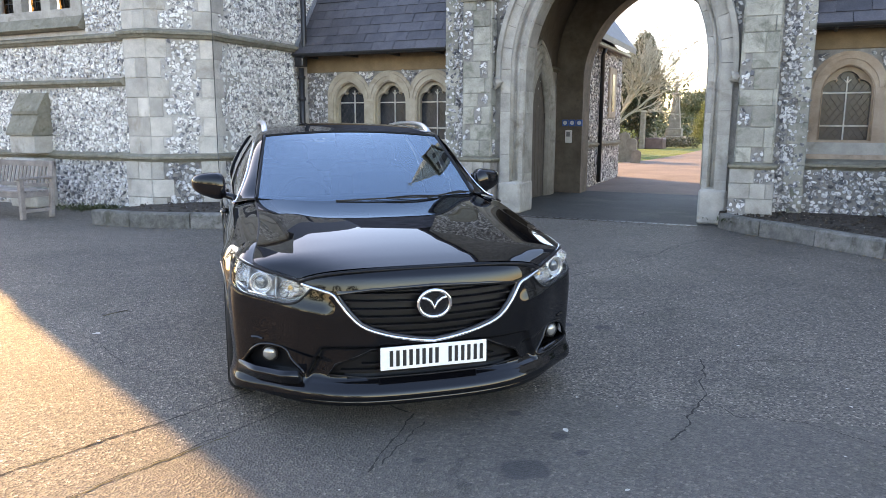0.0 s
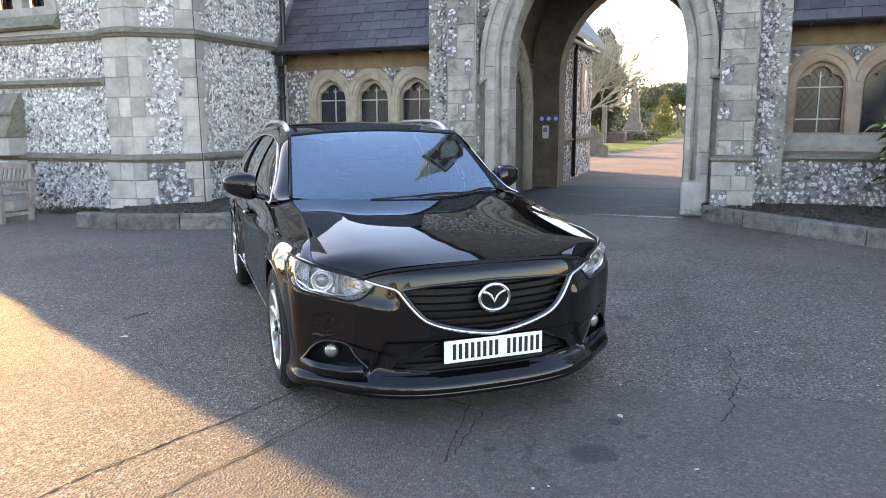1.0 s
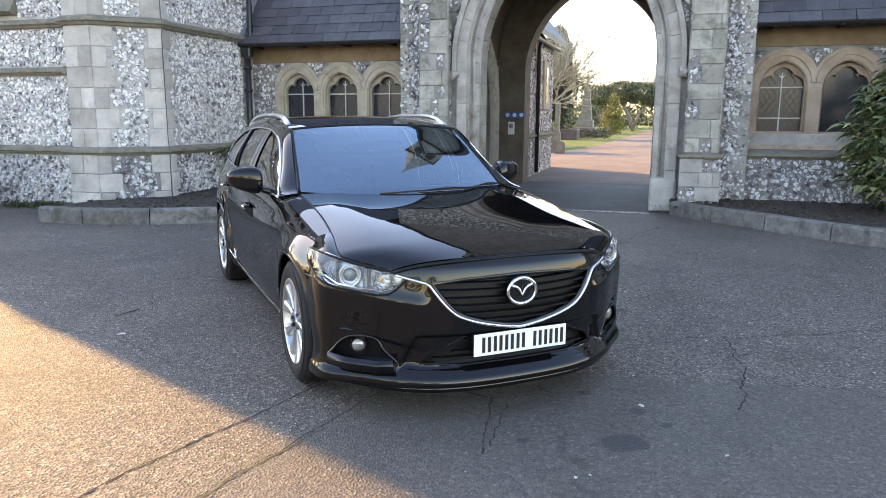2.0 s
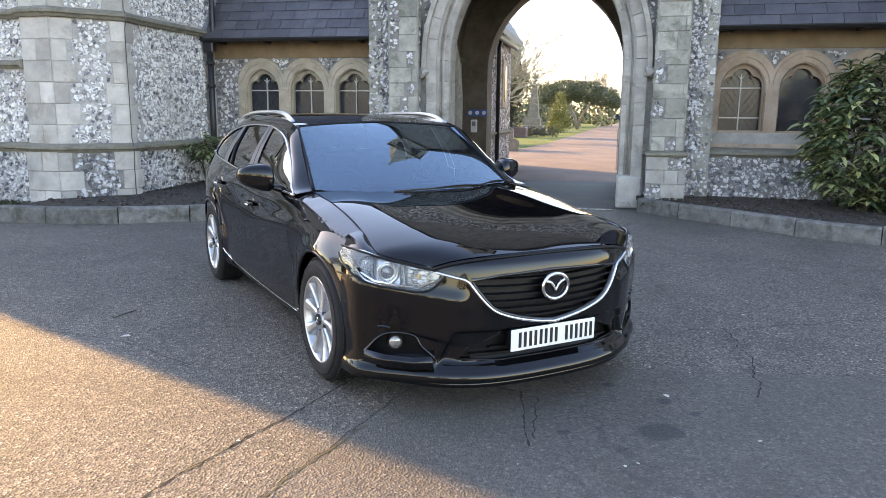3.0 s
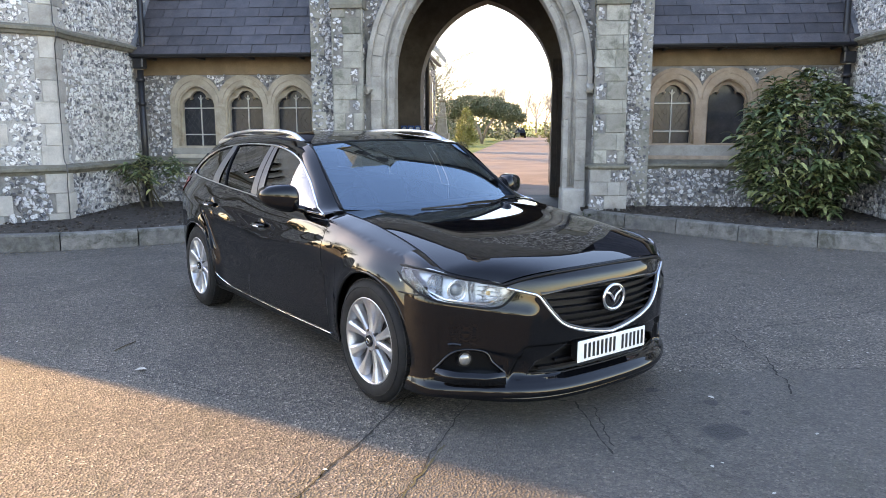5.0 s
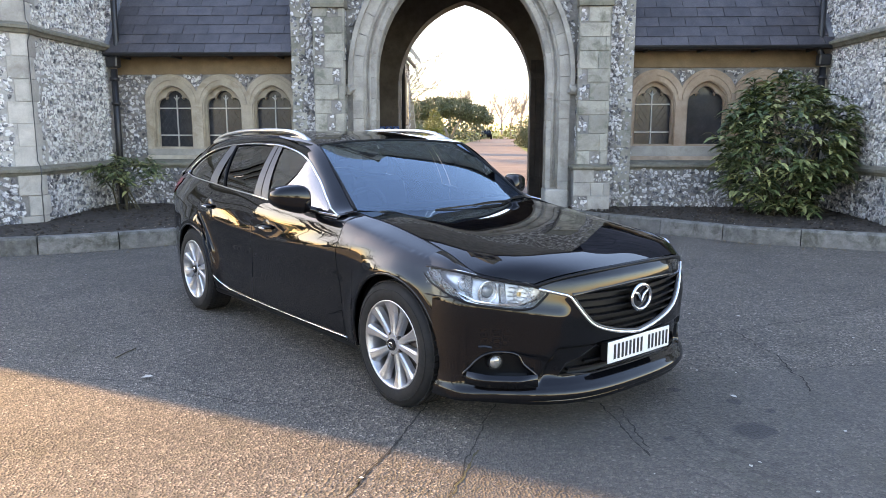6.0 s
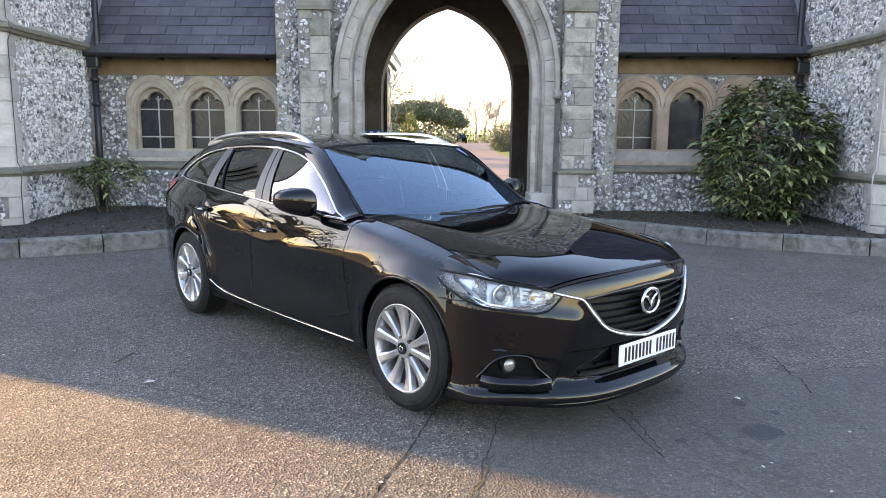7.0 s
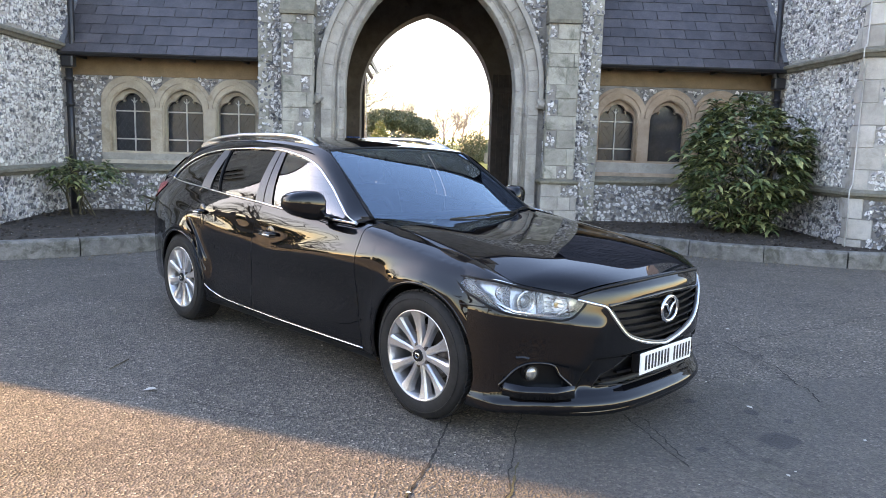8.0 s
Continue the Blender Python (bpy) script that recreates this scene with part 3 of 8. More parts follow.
for s in (-1, 1):
    b = empty("buttress", "flint and limestone buttress with a weathered plinth", "buttress", "gate buttresses")
    xa, xb = sorted((CX + s * 1.89, CX + s * 2.37))
    part("core", box_bm(xa + 0.01, xb - 0.01, 11.215, 11.5, 0.9, 3.5), MORTAR, b)
    # stones on the front, with odd flint squares
    r = random.Random(20 + s)
    z = 0.94
    while z < 3.4:
        h = min(r.uniform(0.2, 0.3), 3.42 - z)
        if 3.42 - z - h < 0.12:
            h = 3.42 - z
        cut = r.choice([0, 0, 0.13, 0.17])
        pos = r.choice([0, 1, 1]) * (0.48 - cut) * r.uniform(0.55, 0.9)
        for x0, w in ((0, pos), (pos + cut, 0.48 - pos - cut)):
            if w > 0.05:
                ob = part_mesh("stone_block", block_mesh(w - 0.006, h - 0.006, 0.1, LICHEN_STONE), None, b)
                ob.matrix_basis = Matrix.Translation((xa + x0 + 0.003, 11.2 - r.uniform(0, 0.006), z + 0.003))
        if cut:
            flints(b, (xa + pos, 11.21, z), (1, 0, 0), (0, -1, 0), cut, h, None, 0.07, r.randint(0, 999), 0.02)
        z += h
    # side faces
    quoined_face(b, (xb, 11.21), (xb, 11.45), 0.94, 3.42, 0.12, 0, 40 + s, LICHEN_STONE)
    quoined_face(b, (xa, 11.45), (xa, 11.21), 0.94, 3.42, 0, 0.12, 44 + s, LICHEN_STONE)
    # weathered top
    bm = bmesh.new()
    prof = [(11.16, 3.42), (11.16, 3.48), (11.46, 3.95), (11.46, 3.42)]
    A = [bm.verts.new((xa - 0.03, y, z)) for y, z in prof]
    B = [bm.verts.new((xb + 0.03, y, z)) for y, z in prof]
    bm.faces.new(A), bm.faces.new(B[::-1])
    for i in range(4):
        bm.faces.new((A[i], B[i], B[(i + 1) % 4], A[(i + 1) % 4]))
    bmesh.ops.recalc_face_normals(bm, faces=bm.faces)
    part("weathering", bm, CAP_STONE, b, "sloping mossy stone cap")
    # plinth
    part("plinth", box_bm(xa - 0.05, xb + 0.05, 11.12, 11.5, 0, 0.86), MORTAR, b)
    left = blocks(b, (xa - 0.06, 11.12, 0), (1, 0, 0), (0, -1, 0), xb - xa + 0.12, 0.86, 0.215, (0.18, 0.34), 0.012, 0.06, STONE, skip=0.25, seed=60 + s)
    for x, z, w, h in left:
        flints(b, (xa - 0.06 + x, 11.12, z), (1, 0, 0), (0, -1, 0), w, h, None, 0.07, 70 + s, 0.02)
    part("plinth_cap", sweep_bm([(xa - 0.03, 11.5, 0.88), (xa - 0.03, 11.15, 0.88), (xb + 0.03, 11.15, 0.88), (xb + 0.03, 11.5, 0.88)],
                                [(-0.3, -0.04), (0.04, -0.04), (0.09, 0.0), (0.09, 0.03), (-0.3, 0.09)], up=(0, 0, 1)), CAP_STONE, b, "mossy moulded cap")
    # gate corner beyond the buttress
    quoined_face(gate, *(((xb, GF), (CX + 2.8, GF)) if s > 0 else ((CX - 2.8, GF), (xa, GF))), 0.0, 3.9, 0 if s > 0 else 0.2, 0.2 if s > 0 else 0, 80 + s, LICHEN_STONE)

# sheet over the asphalt, darkened so its colour carries the vault's shade
SHADED_TARMAC = surface("shaded_tarmac", (0.022, 0.021, 0.020), (0.055, 0.051, 0.047), 1.6, 90, 0.75, 0.6, 0.006, stain=(0.10, 0.085, 0.07), stain_scale=0.8, stain_at=0.56)
pf = part_mesh("floor_passage", py_mesh("floor_passage", [(CX - 2.05, 11.16, 0.004), (CX + 2.05, 11.16, 0.004), (CX + 2.05, 16.1, 0.004), (CX - 2.05, 16.1, 0.004)], [(0, 1, 2, 3)]), SHADED_TARMAC, None)
tagged(pf, "dark patched tarmac under the gate passage, shade in its colour", "floor", kind="structure")
# side door in the passage
door = empty("door_1", "dark timber pointed door in a stone surround", "door", kind="structure")
xd = CX - 2.05
dp = [(14.1 + a, b) for a, b in [(x - CX, z) for x, z in arch_points(CX, 0.55, 1.65, 0.45, 10)]]
bm = bmesh.new()
vs = [bm.verts.new((xd + 0.03, y, z)) for y, z in [(dp[0][0], 0.0)] + dp + [(dp[-1][0], 0.0)]]
bm.faces.new(vs)
ex = bmesh.ops.extrude_face_region(bm, geom=list(bm.faces))
bmesh.ops.translate(bm, vec=(-0.06, 0, 0), verts=[v for v in ex["geom"] if isinstance(v, bmesh.types.BMVert)])
bmesh.ops.recalc_face_normals(bm, faces=bm.faces)
part("door_leaf", bm, DARK_TIMBER, door)
for off, rr in ((0.0, 0.06), (0.12, 0.07), (0.25, 0.075), (0.38, 0.07), (0.50, 0.05)):
    path = [(14.1 + x - CX, z) for x, z in arch_points(CX, 0.55 + off, 1.65, 0.45, 12)]
    path = [(path[0][0], 0.0)] + path + [(path[-1][0], 0.0)]
    part("door_surround", sweep_bm([(xd + 0.06 + 0.02 * off, y, z) for y, z in path], circle_profile(rr, 8), up=(1, 0, 0), smooth=True), STONE, door)
for i in range(5):
    part("board", box_bm(xd + 0.03, xd + 0.045, 13.57 + i * 0.212, 13.77 + i * 0.212, 0.02, 1.7, 0.004), DARK_TIMBER, door)
# dark timber gate leaf folded back against the pier, and its chain
leaf = empty("gate_leaf", "dark timber gate leaf folded open in the passage", "gate")
for i in range(5):
    part("gate_board", box_bm(-1.09 + i * 0.12, -0.975 + i * 0.12, 15.40, 15.44, 0.06, 3.0, 0.004), DARK_TIMBER, leaf)
for z in (0.35, 1.5, 2.6):
    part("ledge", box_bm(-1.09, -0.50, 15.36, 15.40, z, z + 0.14, 0.006), DARK_TIMBER, leaf)
bm = bmesh.new()
for i in range(26):
    ring = [Vector((-1.13 + 0.012 * math.cos(t), 15.38, 0.35 + i * 0.034 + 0.021 * math.sin(t))) for t in np.linspace(0, 2 * math.pi, 9)[:-1]]
    if i % 2:
        ring = [Vector((-1.13, 15.38 + (q.x + 1.13), q.z)) for q in ring]
    sweep_bm(ring, circle_profile(0.004, 4), closed=True, bm=bm, up=(0.2, 1, 0.1) if not i % 2 else (1, 0.2, 0.1))
part("chain", bm, BLACK_IRON, leaf)
# blue notices and an entry phone on the rear pier
for i in range(3):
    sg = empty("notice", "small blue round safety notice on the gate pier", "sign", "blue notices", at=(0, 0, 0))
    part("plate", box_bm(-4.42 + i * 0.155, -4.28 + i * 0.155, 15.47, 15.498, 1.44, 1.58, 0.01), plain("blue_plastic", (0.03, 0.10, 0.35), 0.4), sg)
    bm = bmesh.new()
    bmesh.ops.create_circle(bm, cap_ends=True, segments=16, radius=0.045, matrix=pose(-4.35 + i * 0.155, 15.466, 1.51, 90))
    part("symbol", bm, plain("white_print", (0.6, 0.65, 0.7), 0.5), sg)
ph = empty("entry_phone", "white plastic entry phone on the gate pier", "intercom")
part("housing", box_bm(-4.33, -4.19, 15.42, 15.498, 1.08, 1.36, 0.015), plain("white_plastic", (0.7, 0.7, 0.69), 0.4), ph)
part("keypad", box_bm(-4.30, -4.22, 15.41, 15.419, 1.22, 1.32, 0.004), plain("grey_keypad", (0.2, 0.2, 0.22), 0.5), ph)

# ---- the low links with their windows ----
LF = 11.90                                      # face of the links; their plinth stands proud of it
PF = 11.57


def trefoil(cx, half, zb, zs, n=8):
    """A light with a cusped head."""
    pts = [(cx - half, zb), (cx + half, zb), (cx + half, zs)]
    top = 0.42
    lobes = [((half * 0.48, zs + 0.03), half * 0.52, -20, 100), ((0, zs + 0.155), half * 0.50, 0, 180), ((-half * 0.48, zs + 0.03), half * 0.52, 80, 200)]
    for (ox, oz), r, a0, a1 in lobes:
        for i in range(n + 1):
            a = radians(a0 + (a1 - a0) * i / n)
            pts.append((cx + ox + r * math.cos(a), oz + r * math.sin(a)))
    pts.append((cx - half, zs))
    out = []
    for p in pts:
        if not out or math.dist(p, out[-1]) > 0.004:
            out.append(p)
    return out


def light_outline(cx, half, zb, zs, n=16):
    """A plain slightly pointed head."""
    pts = arch_points(cx, half, zs, 0.06, n)
    return [(cx - half, zb)] + pts + [(cx + half, zb)]


def link(s):
    frame_stone = WARM_STONE if s < 0 else RED_STONE
    tag = "left" if s < 0 else "right"
    X = lambda d: CX + s * d
    wall = structure("wall_link_" + tag, "low flint wall with three stone-framed lights", "wall")
    x0, x1 = sorted((X(2.8), X(5.97)))
    centres = [X(3.27), X(4.15), X(5.03)]
    holes = [light_outline(c, 0.36, 1.12, 1.86 + (0.0 if s < 0 else 0.06)) for c in centres]
    part("wall_core", plate_bm([(x0, 0), (x1, 0), (x1, 2.86), (x0, 2.86)], holes, LF, 12.35), MORTAR, wall)
    # stone frame
    if s > 0:
        lo, hi = X(2.80), X(5.45)
    else:
        lo, hi = X(5.50), X(2.80)
    cs = sorted(centres)
    UP = 0.0 if s < 0 else 0.06                    # the right-hand lights sit a little higher
    RO, ZC = 0.475, 1.965 + UP
    outl = [(lo, 0.97), (hi, 0.97)]
    for i in (2, 1, 0):
        pts = []
        for k in range(17):
            a = math.pi * k / 16
            x = cs[i] + RO * math.cos(a)
            z = ZC + RO * math.sin(a)
            if lo <= x <= hi and not any(j != i and math.hypot(x - cs[j], z - ZC) < RO for j in range(3)):
                pts.append((x, z))
        if i == 2:
            outl.append((hi, pts[0][1] if abs(pts[0][0] - hi) < 0.2 else ZC))
        outl += pts
    outl.append((lo, outl[-1][1]))
    clean = []
    for p in outl:
        if not clean or math.dist(p, clean[-1]) > 0.006:
            clean.append(p)
    win = structure("window_link_" + tag, "three cusped lights in a pale stone frame", "window")
    holes = [light_outline(c, 0.345, 1.19 + UP, 1.86 + UP) for c in cs]
    part("window_frame", plate_bm(clean, holes, LF - 0.03, LF + 0.10), frame_stone, win)
    part("cusped_frame", plate_bm([(lo + 0.05, 1.0), (hi - 0.02, 1.0), (hi - 0.02, 2.36), (lo + 0.05, 2.36)],
                                  [trefoil(c, 0.31, 1.20 + UP, 1.86 + UP) for c in cs], LF + 0.105, LF + 0.19), frame_stone, win)
    for c in cs:
        path = [(x, LF + 0.02, z) for x, z in light_outline(c, 0.35, 1.19 + UP, 1.86 + UP)]
        part("reveal_moulding", sweep_bm(path, circle_profile(0.03, 8), up=(0, 1, 0), smooth=True), frame_stone, win)
        path = [(x, LF - 0.035, z) for x, z in arch_points(c, 0.41, 1.93 + UP, 0.03, 12)]
        part("hood_mould", sweep_bm(path, [(-0.03, -0.02), (0.025, -0.02), (0.03, 0.02), (-0.03, 0.03)], up=(0, 1, 0)), frame_stone, win)
    part("sill_apron", box_bm(lo, hi, LF - 0.036, LF + 0.05, 0.985, 1.165 + UP, 0.006), STONE, win, "pale stone apron below the lights")
    part("window_sill", sweep_bm([(lo, LF - 0.03, 1.0), (hi, LF - 0.03, 1.0)], [(-0.1, -0.05), (0.03, -0.05), (0.05, -0.01), (0.02, 0.04), (-0.1, 0.16)], up=(0, 0, 1)), frame_stone, win)
    for i, c in enumerate(cs):
        y = LF + 0.225
        boarded = s > 0 and i == 1
        pane = part("pane", box_bm(c - 0.33, c + 0.33, y, y + 0.01, 1.15, 2.33), LEADED, win)
        if boarded:
            continue
        part("stanchion", box_bm(c - 0.011, c + 0.011, y - 0.03, y - 0.005, 1.2 + UP, 2.1 + UP, 0.003), BAR_METAL, win)
        for k in (-1, 1):
            part("finial_leaf", tube_bm([(c, y - 0.018, 2.0 + UP), (c + k * 0.025, y - 0.018, 2.04 + UP), (c + k * 0.05, y - 0.018, 2.06 + UP)], 0.009, 6), BAR_METAL, win)
        for z in (1.40 + UP, 1.87 + UP):
            part("saddle_bar", box_bm(c - 0.31, c + 0.31, y - 0.036, y - 0.02, z - 0.011, z + 0.011, 0.003), BAR_METAL, win)
        bm = bmesh.new()
        for k in range(-6, 7):                   # lead cames
            for d in (-1, 1):
                pts = []
                for t in np.linspace(-0.32, 0.32, 2):
                    pts.append((c + t, y - 0.002, 1.72 + k * 0.145 + d * t * 1.5))
                seg = [p for p in pts]
                z0, z1 = seg[0][2], seg[1][2]
                lo_t, hi_t = 0.0, 1.0
                for lim, up_ in ((1.17, False), (2.2, True)):
                    t = (lim - z0) / (z1 - z0)
                    if (z1 > z0) != up_:
                        lo_t = max(lo_t, t)
                    else:
                        hi_t = min(hi_t, t)
                if hi_t - lo_t > 0.03:
                    a, b = Vector(seg[0]), Vector(seg[1])
                    tube_bm([a.lerp(b, lo_t), a.lerp(b, hi_t)], 0.0025, 4, bm=bm)
        part("lead_cames", bm, plain("lead_came", (0.03, 0.032, 0.038), 0.6), win)
    # flint over, under and beside the frame
    def upper(x, z):
        Xw, Z = x + x0, z + 1.0
        if Z > 2.42 + UP * 1.5:
            return False
        if Xw < lo - 0.02 or Xw > hi + 0.02:
            return True
        if Z < ZC:
            return False
        return all(math.hypot(Xw - c, Z - ZC) > RO + 0.03 for c in cs)
    flints(wall, (x0, LF, 1.0), (1, 0, 0), (0, -1, 0), x1 - x0, 1.52, upper, seed=100 + s)
    part("plinth_core", box_bm(x0, x1, PF, LF, 0, 0.90), MORTAR, wall)
    flints(wall, (x0, PF, 0.0), (1, 0, 0), (0, -1, 0), x1 - x0, 0.87, None, seed=110 + s)
    string_course(wall, [(x0, PF + 0.03), (x1, PF + 0.03)], 0.89)
    bm = bmesh.new()
    prof = [(PF + 0.02, 0.9), (PF + 0.02, 0.955), (LF - 0.02, 1.0), (LF - 0.02, 0.9)]
    A, B = ([bm.verts.new((x, y, z)) for y, z in prof] for x in (x0, x1))
    bm.faces.new(A), bm.faces.new(B[::-1])
    for i in range(4):
        bm.faces.new((A[i], B[i], B[(i + 1) % 4], A[(i + 1) % 4]))
    bmesh.ops.recalc_face_normals(bm, faces=bm.faces)
    part("plinth_slope", bm, CAP_STONE, wall, "mossy sloping ledge")
    part("eaves_band", box_bm(x0, x1, LF - 0.015, LF + 0.2, 2.435 + UP * 1.5, 2.80, 0.01), OCHRE, wall, "ochre rendered band under the eaves")
    # gutter
    g = empty("gutter", "black iron half-round gutter along the eaves", "gutter", "gutters")
    GZ = 2.755 if s < 0 else 2.835
    prof = [(0.055 * math.cos(a), 0.055 * math.sin(a)) for a in np.linspace(math.pi, 2 * math.pi, 9)] + [(0.047, 0.0), (0.03, -0.038), (-0.03, -0.038), (-0.047, 0.0)]
    part("channel", sweep_bm([(x0, 11.44, GZ), (x1, 11.44, GZ)], prof, up=(0, 0, 1)), BLACK_IRON, g)
    for i in range(4):
        x = x0 + 0.25 + i * (x1 - x0 - 0.5) / 3
        part("bracket", box_bm(x - 0.022, x + 0.022, 11.42, LF - 0.015, GZ - 0.07, GZ - 0.005, 0.01), BLACK_IRON, g)
    # roof
    roof = structure("roof_link_" + tag, "dark slate roof with staggered courses", "roof")
    slope = radians(55)
    ye, ze = 11.45, GZ + 0.015
    L = 4.2
    bm = bmesh.new()
    vs = [bm.verts.new(p) for p in ((x0, ye, ze), (x1, ye, ze), (x1, ye + L * math.cos(slope), ze + L * math.sin(slope)), (x0, ye + L * math.cos(slope), ze + L * math.sin(slope)))]
    f = bm.faces.new(vs)
    ex = bmesh.ops.extrude_face_region(bm, geom=[f])
    bmesh.ops.translate(bm, vec=(0, 0.1, -0.07), verts=[v for v in ex["geom"] if isinstance(v, bmesh.types.BMVert)])
    bmesh.ops.recalc_face_normals(bm, faces=bm.faces)
    part("roof_deck", bm, DARK_TIMBER, roof)
    yr, zr = ye + L * math.cos(slope), ze + L * math.sin(slope)
    part("rear_slope", plate_bm([(x0, 2.7), (x1, 2.7), (x1, zr), (x0, zr)], [], yr, yr + 0.1), SLATE, roof)
    W, G = 0.43, 0.205
    me = py_mesh("slate", [(0, 0, 0), (W - 0.005, 0, 0), (W - 0.005, 0.26, -0.012), (0, 0.26, -0.012), (0.004, 0.0, 0.012), (W - 0.009, 0.0, 0.012), (W - 0.005, 0.26, 0.0), (0, 0.26, 0.0)],
                 [(4, 5, 6, 7), (0, 1, 5, 4), (1, 2, 6, 5), (3, 0, 4, 7)])
    me.materials.append(SLATE)
    r = random.Random(200 + s)
    for i in range(20):
        off = (i % 2) * W / 2
        k = 0
        x = x0 - off
        while x < x1 - 0.02:
            sx = 1.0
            xx = x
            if x < x0:
                xx, sx = x0, (x + W - x0) / W
            if xx + W * sx > x1:
                sx = (x1 - xx) / W
            if sx > 0.08:
                ob = part_mesh("slate", me, None, roof)
                d = i * G - 0.05
                lift = 0.012 + r.uniform(0, 0.006)
                ob.matrix_basis = Matrix.Translation((xx, ye + d * math.cos(slope) - lift * math.sin(slope), ze + d * math.sin(slope) + lift * math.cos(slope))) @ Matrix.Rotation(slope + r.uniform(-0.012, 0.012), 4, "X") @ Matrix.Rotation(r.uniform(-0.006, 0.006), 4, "Z") @ Matrix.Diagonal((sx, 1, 1, 1))
            x += W
    # flashing against the chapel
    xf = X(5.93)
    part("flashing", sweep_bm([(xf, ye + 0.05, ze + 0.1), (xf, yr, zr + 0.03)], [(-0.05, -0.02), (0.05, -0.02), (0.05, 0.03), (-0.05, 0.03)], up=(0, -0.8, 0.6)), LEAD, roof, "grey lead flashing")
    # downpipe with its hopper
    dpipe = empty("downpipe", "black iron downpipe with a hopper head", "downpipe", "downpipes")
    xp, yp = X(5.83), PF - 0.06
    part("hopper", box_bm(xp - 0.095, xp + 0.095, yp - 0.09, yp + 0.08, 2.52, 2.70, 0.02), BLACK_IRON, dpipe)
    part("pipe", tube_bm([(xp, yp, 2.5), (xp, yp, 0.1)], 0.055, 12, up=(0, 1, 0)), BLACK_IRON, dpipe)
    for z in (0.9, 1.9, 2.3):
        part("collar", tube_bm([(xp, yp, z), (xp, yp, z + 0.06)], 0.075, 12, up=(0, 1, 0)), BLACK_IRON, dpipe)
    xq, yq = X(5.78), 11.55
    part("upper_pipe", tube_bm([(xq, yq, 5.0), (xq, yq, 2.75), (xp, yp, 2.65)], 0.05, 12, up=(0, 1, 0)), BLACK_IRON, dpipe)


link(-1)
link(1)


# ---- the chapels ----
CABLE_GREY = plain("grey_cable_sheath", (0.09, 0.085, 0.08), 0.7)


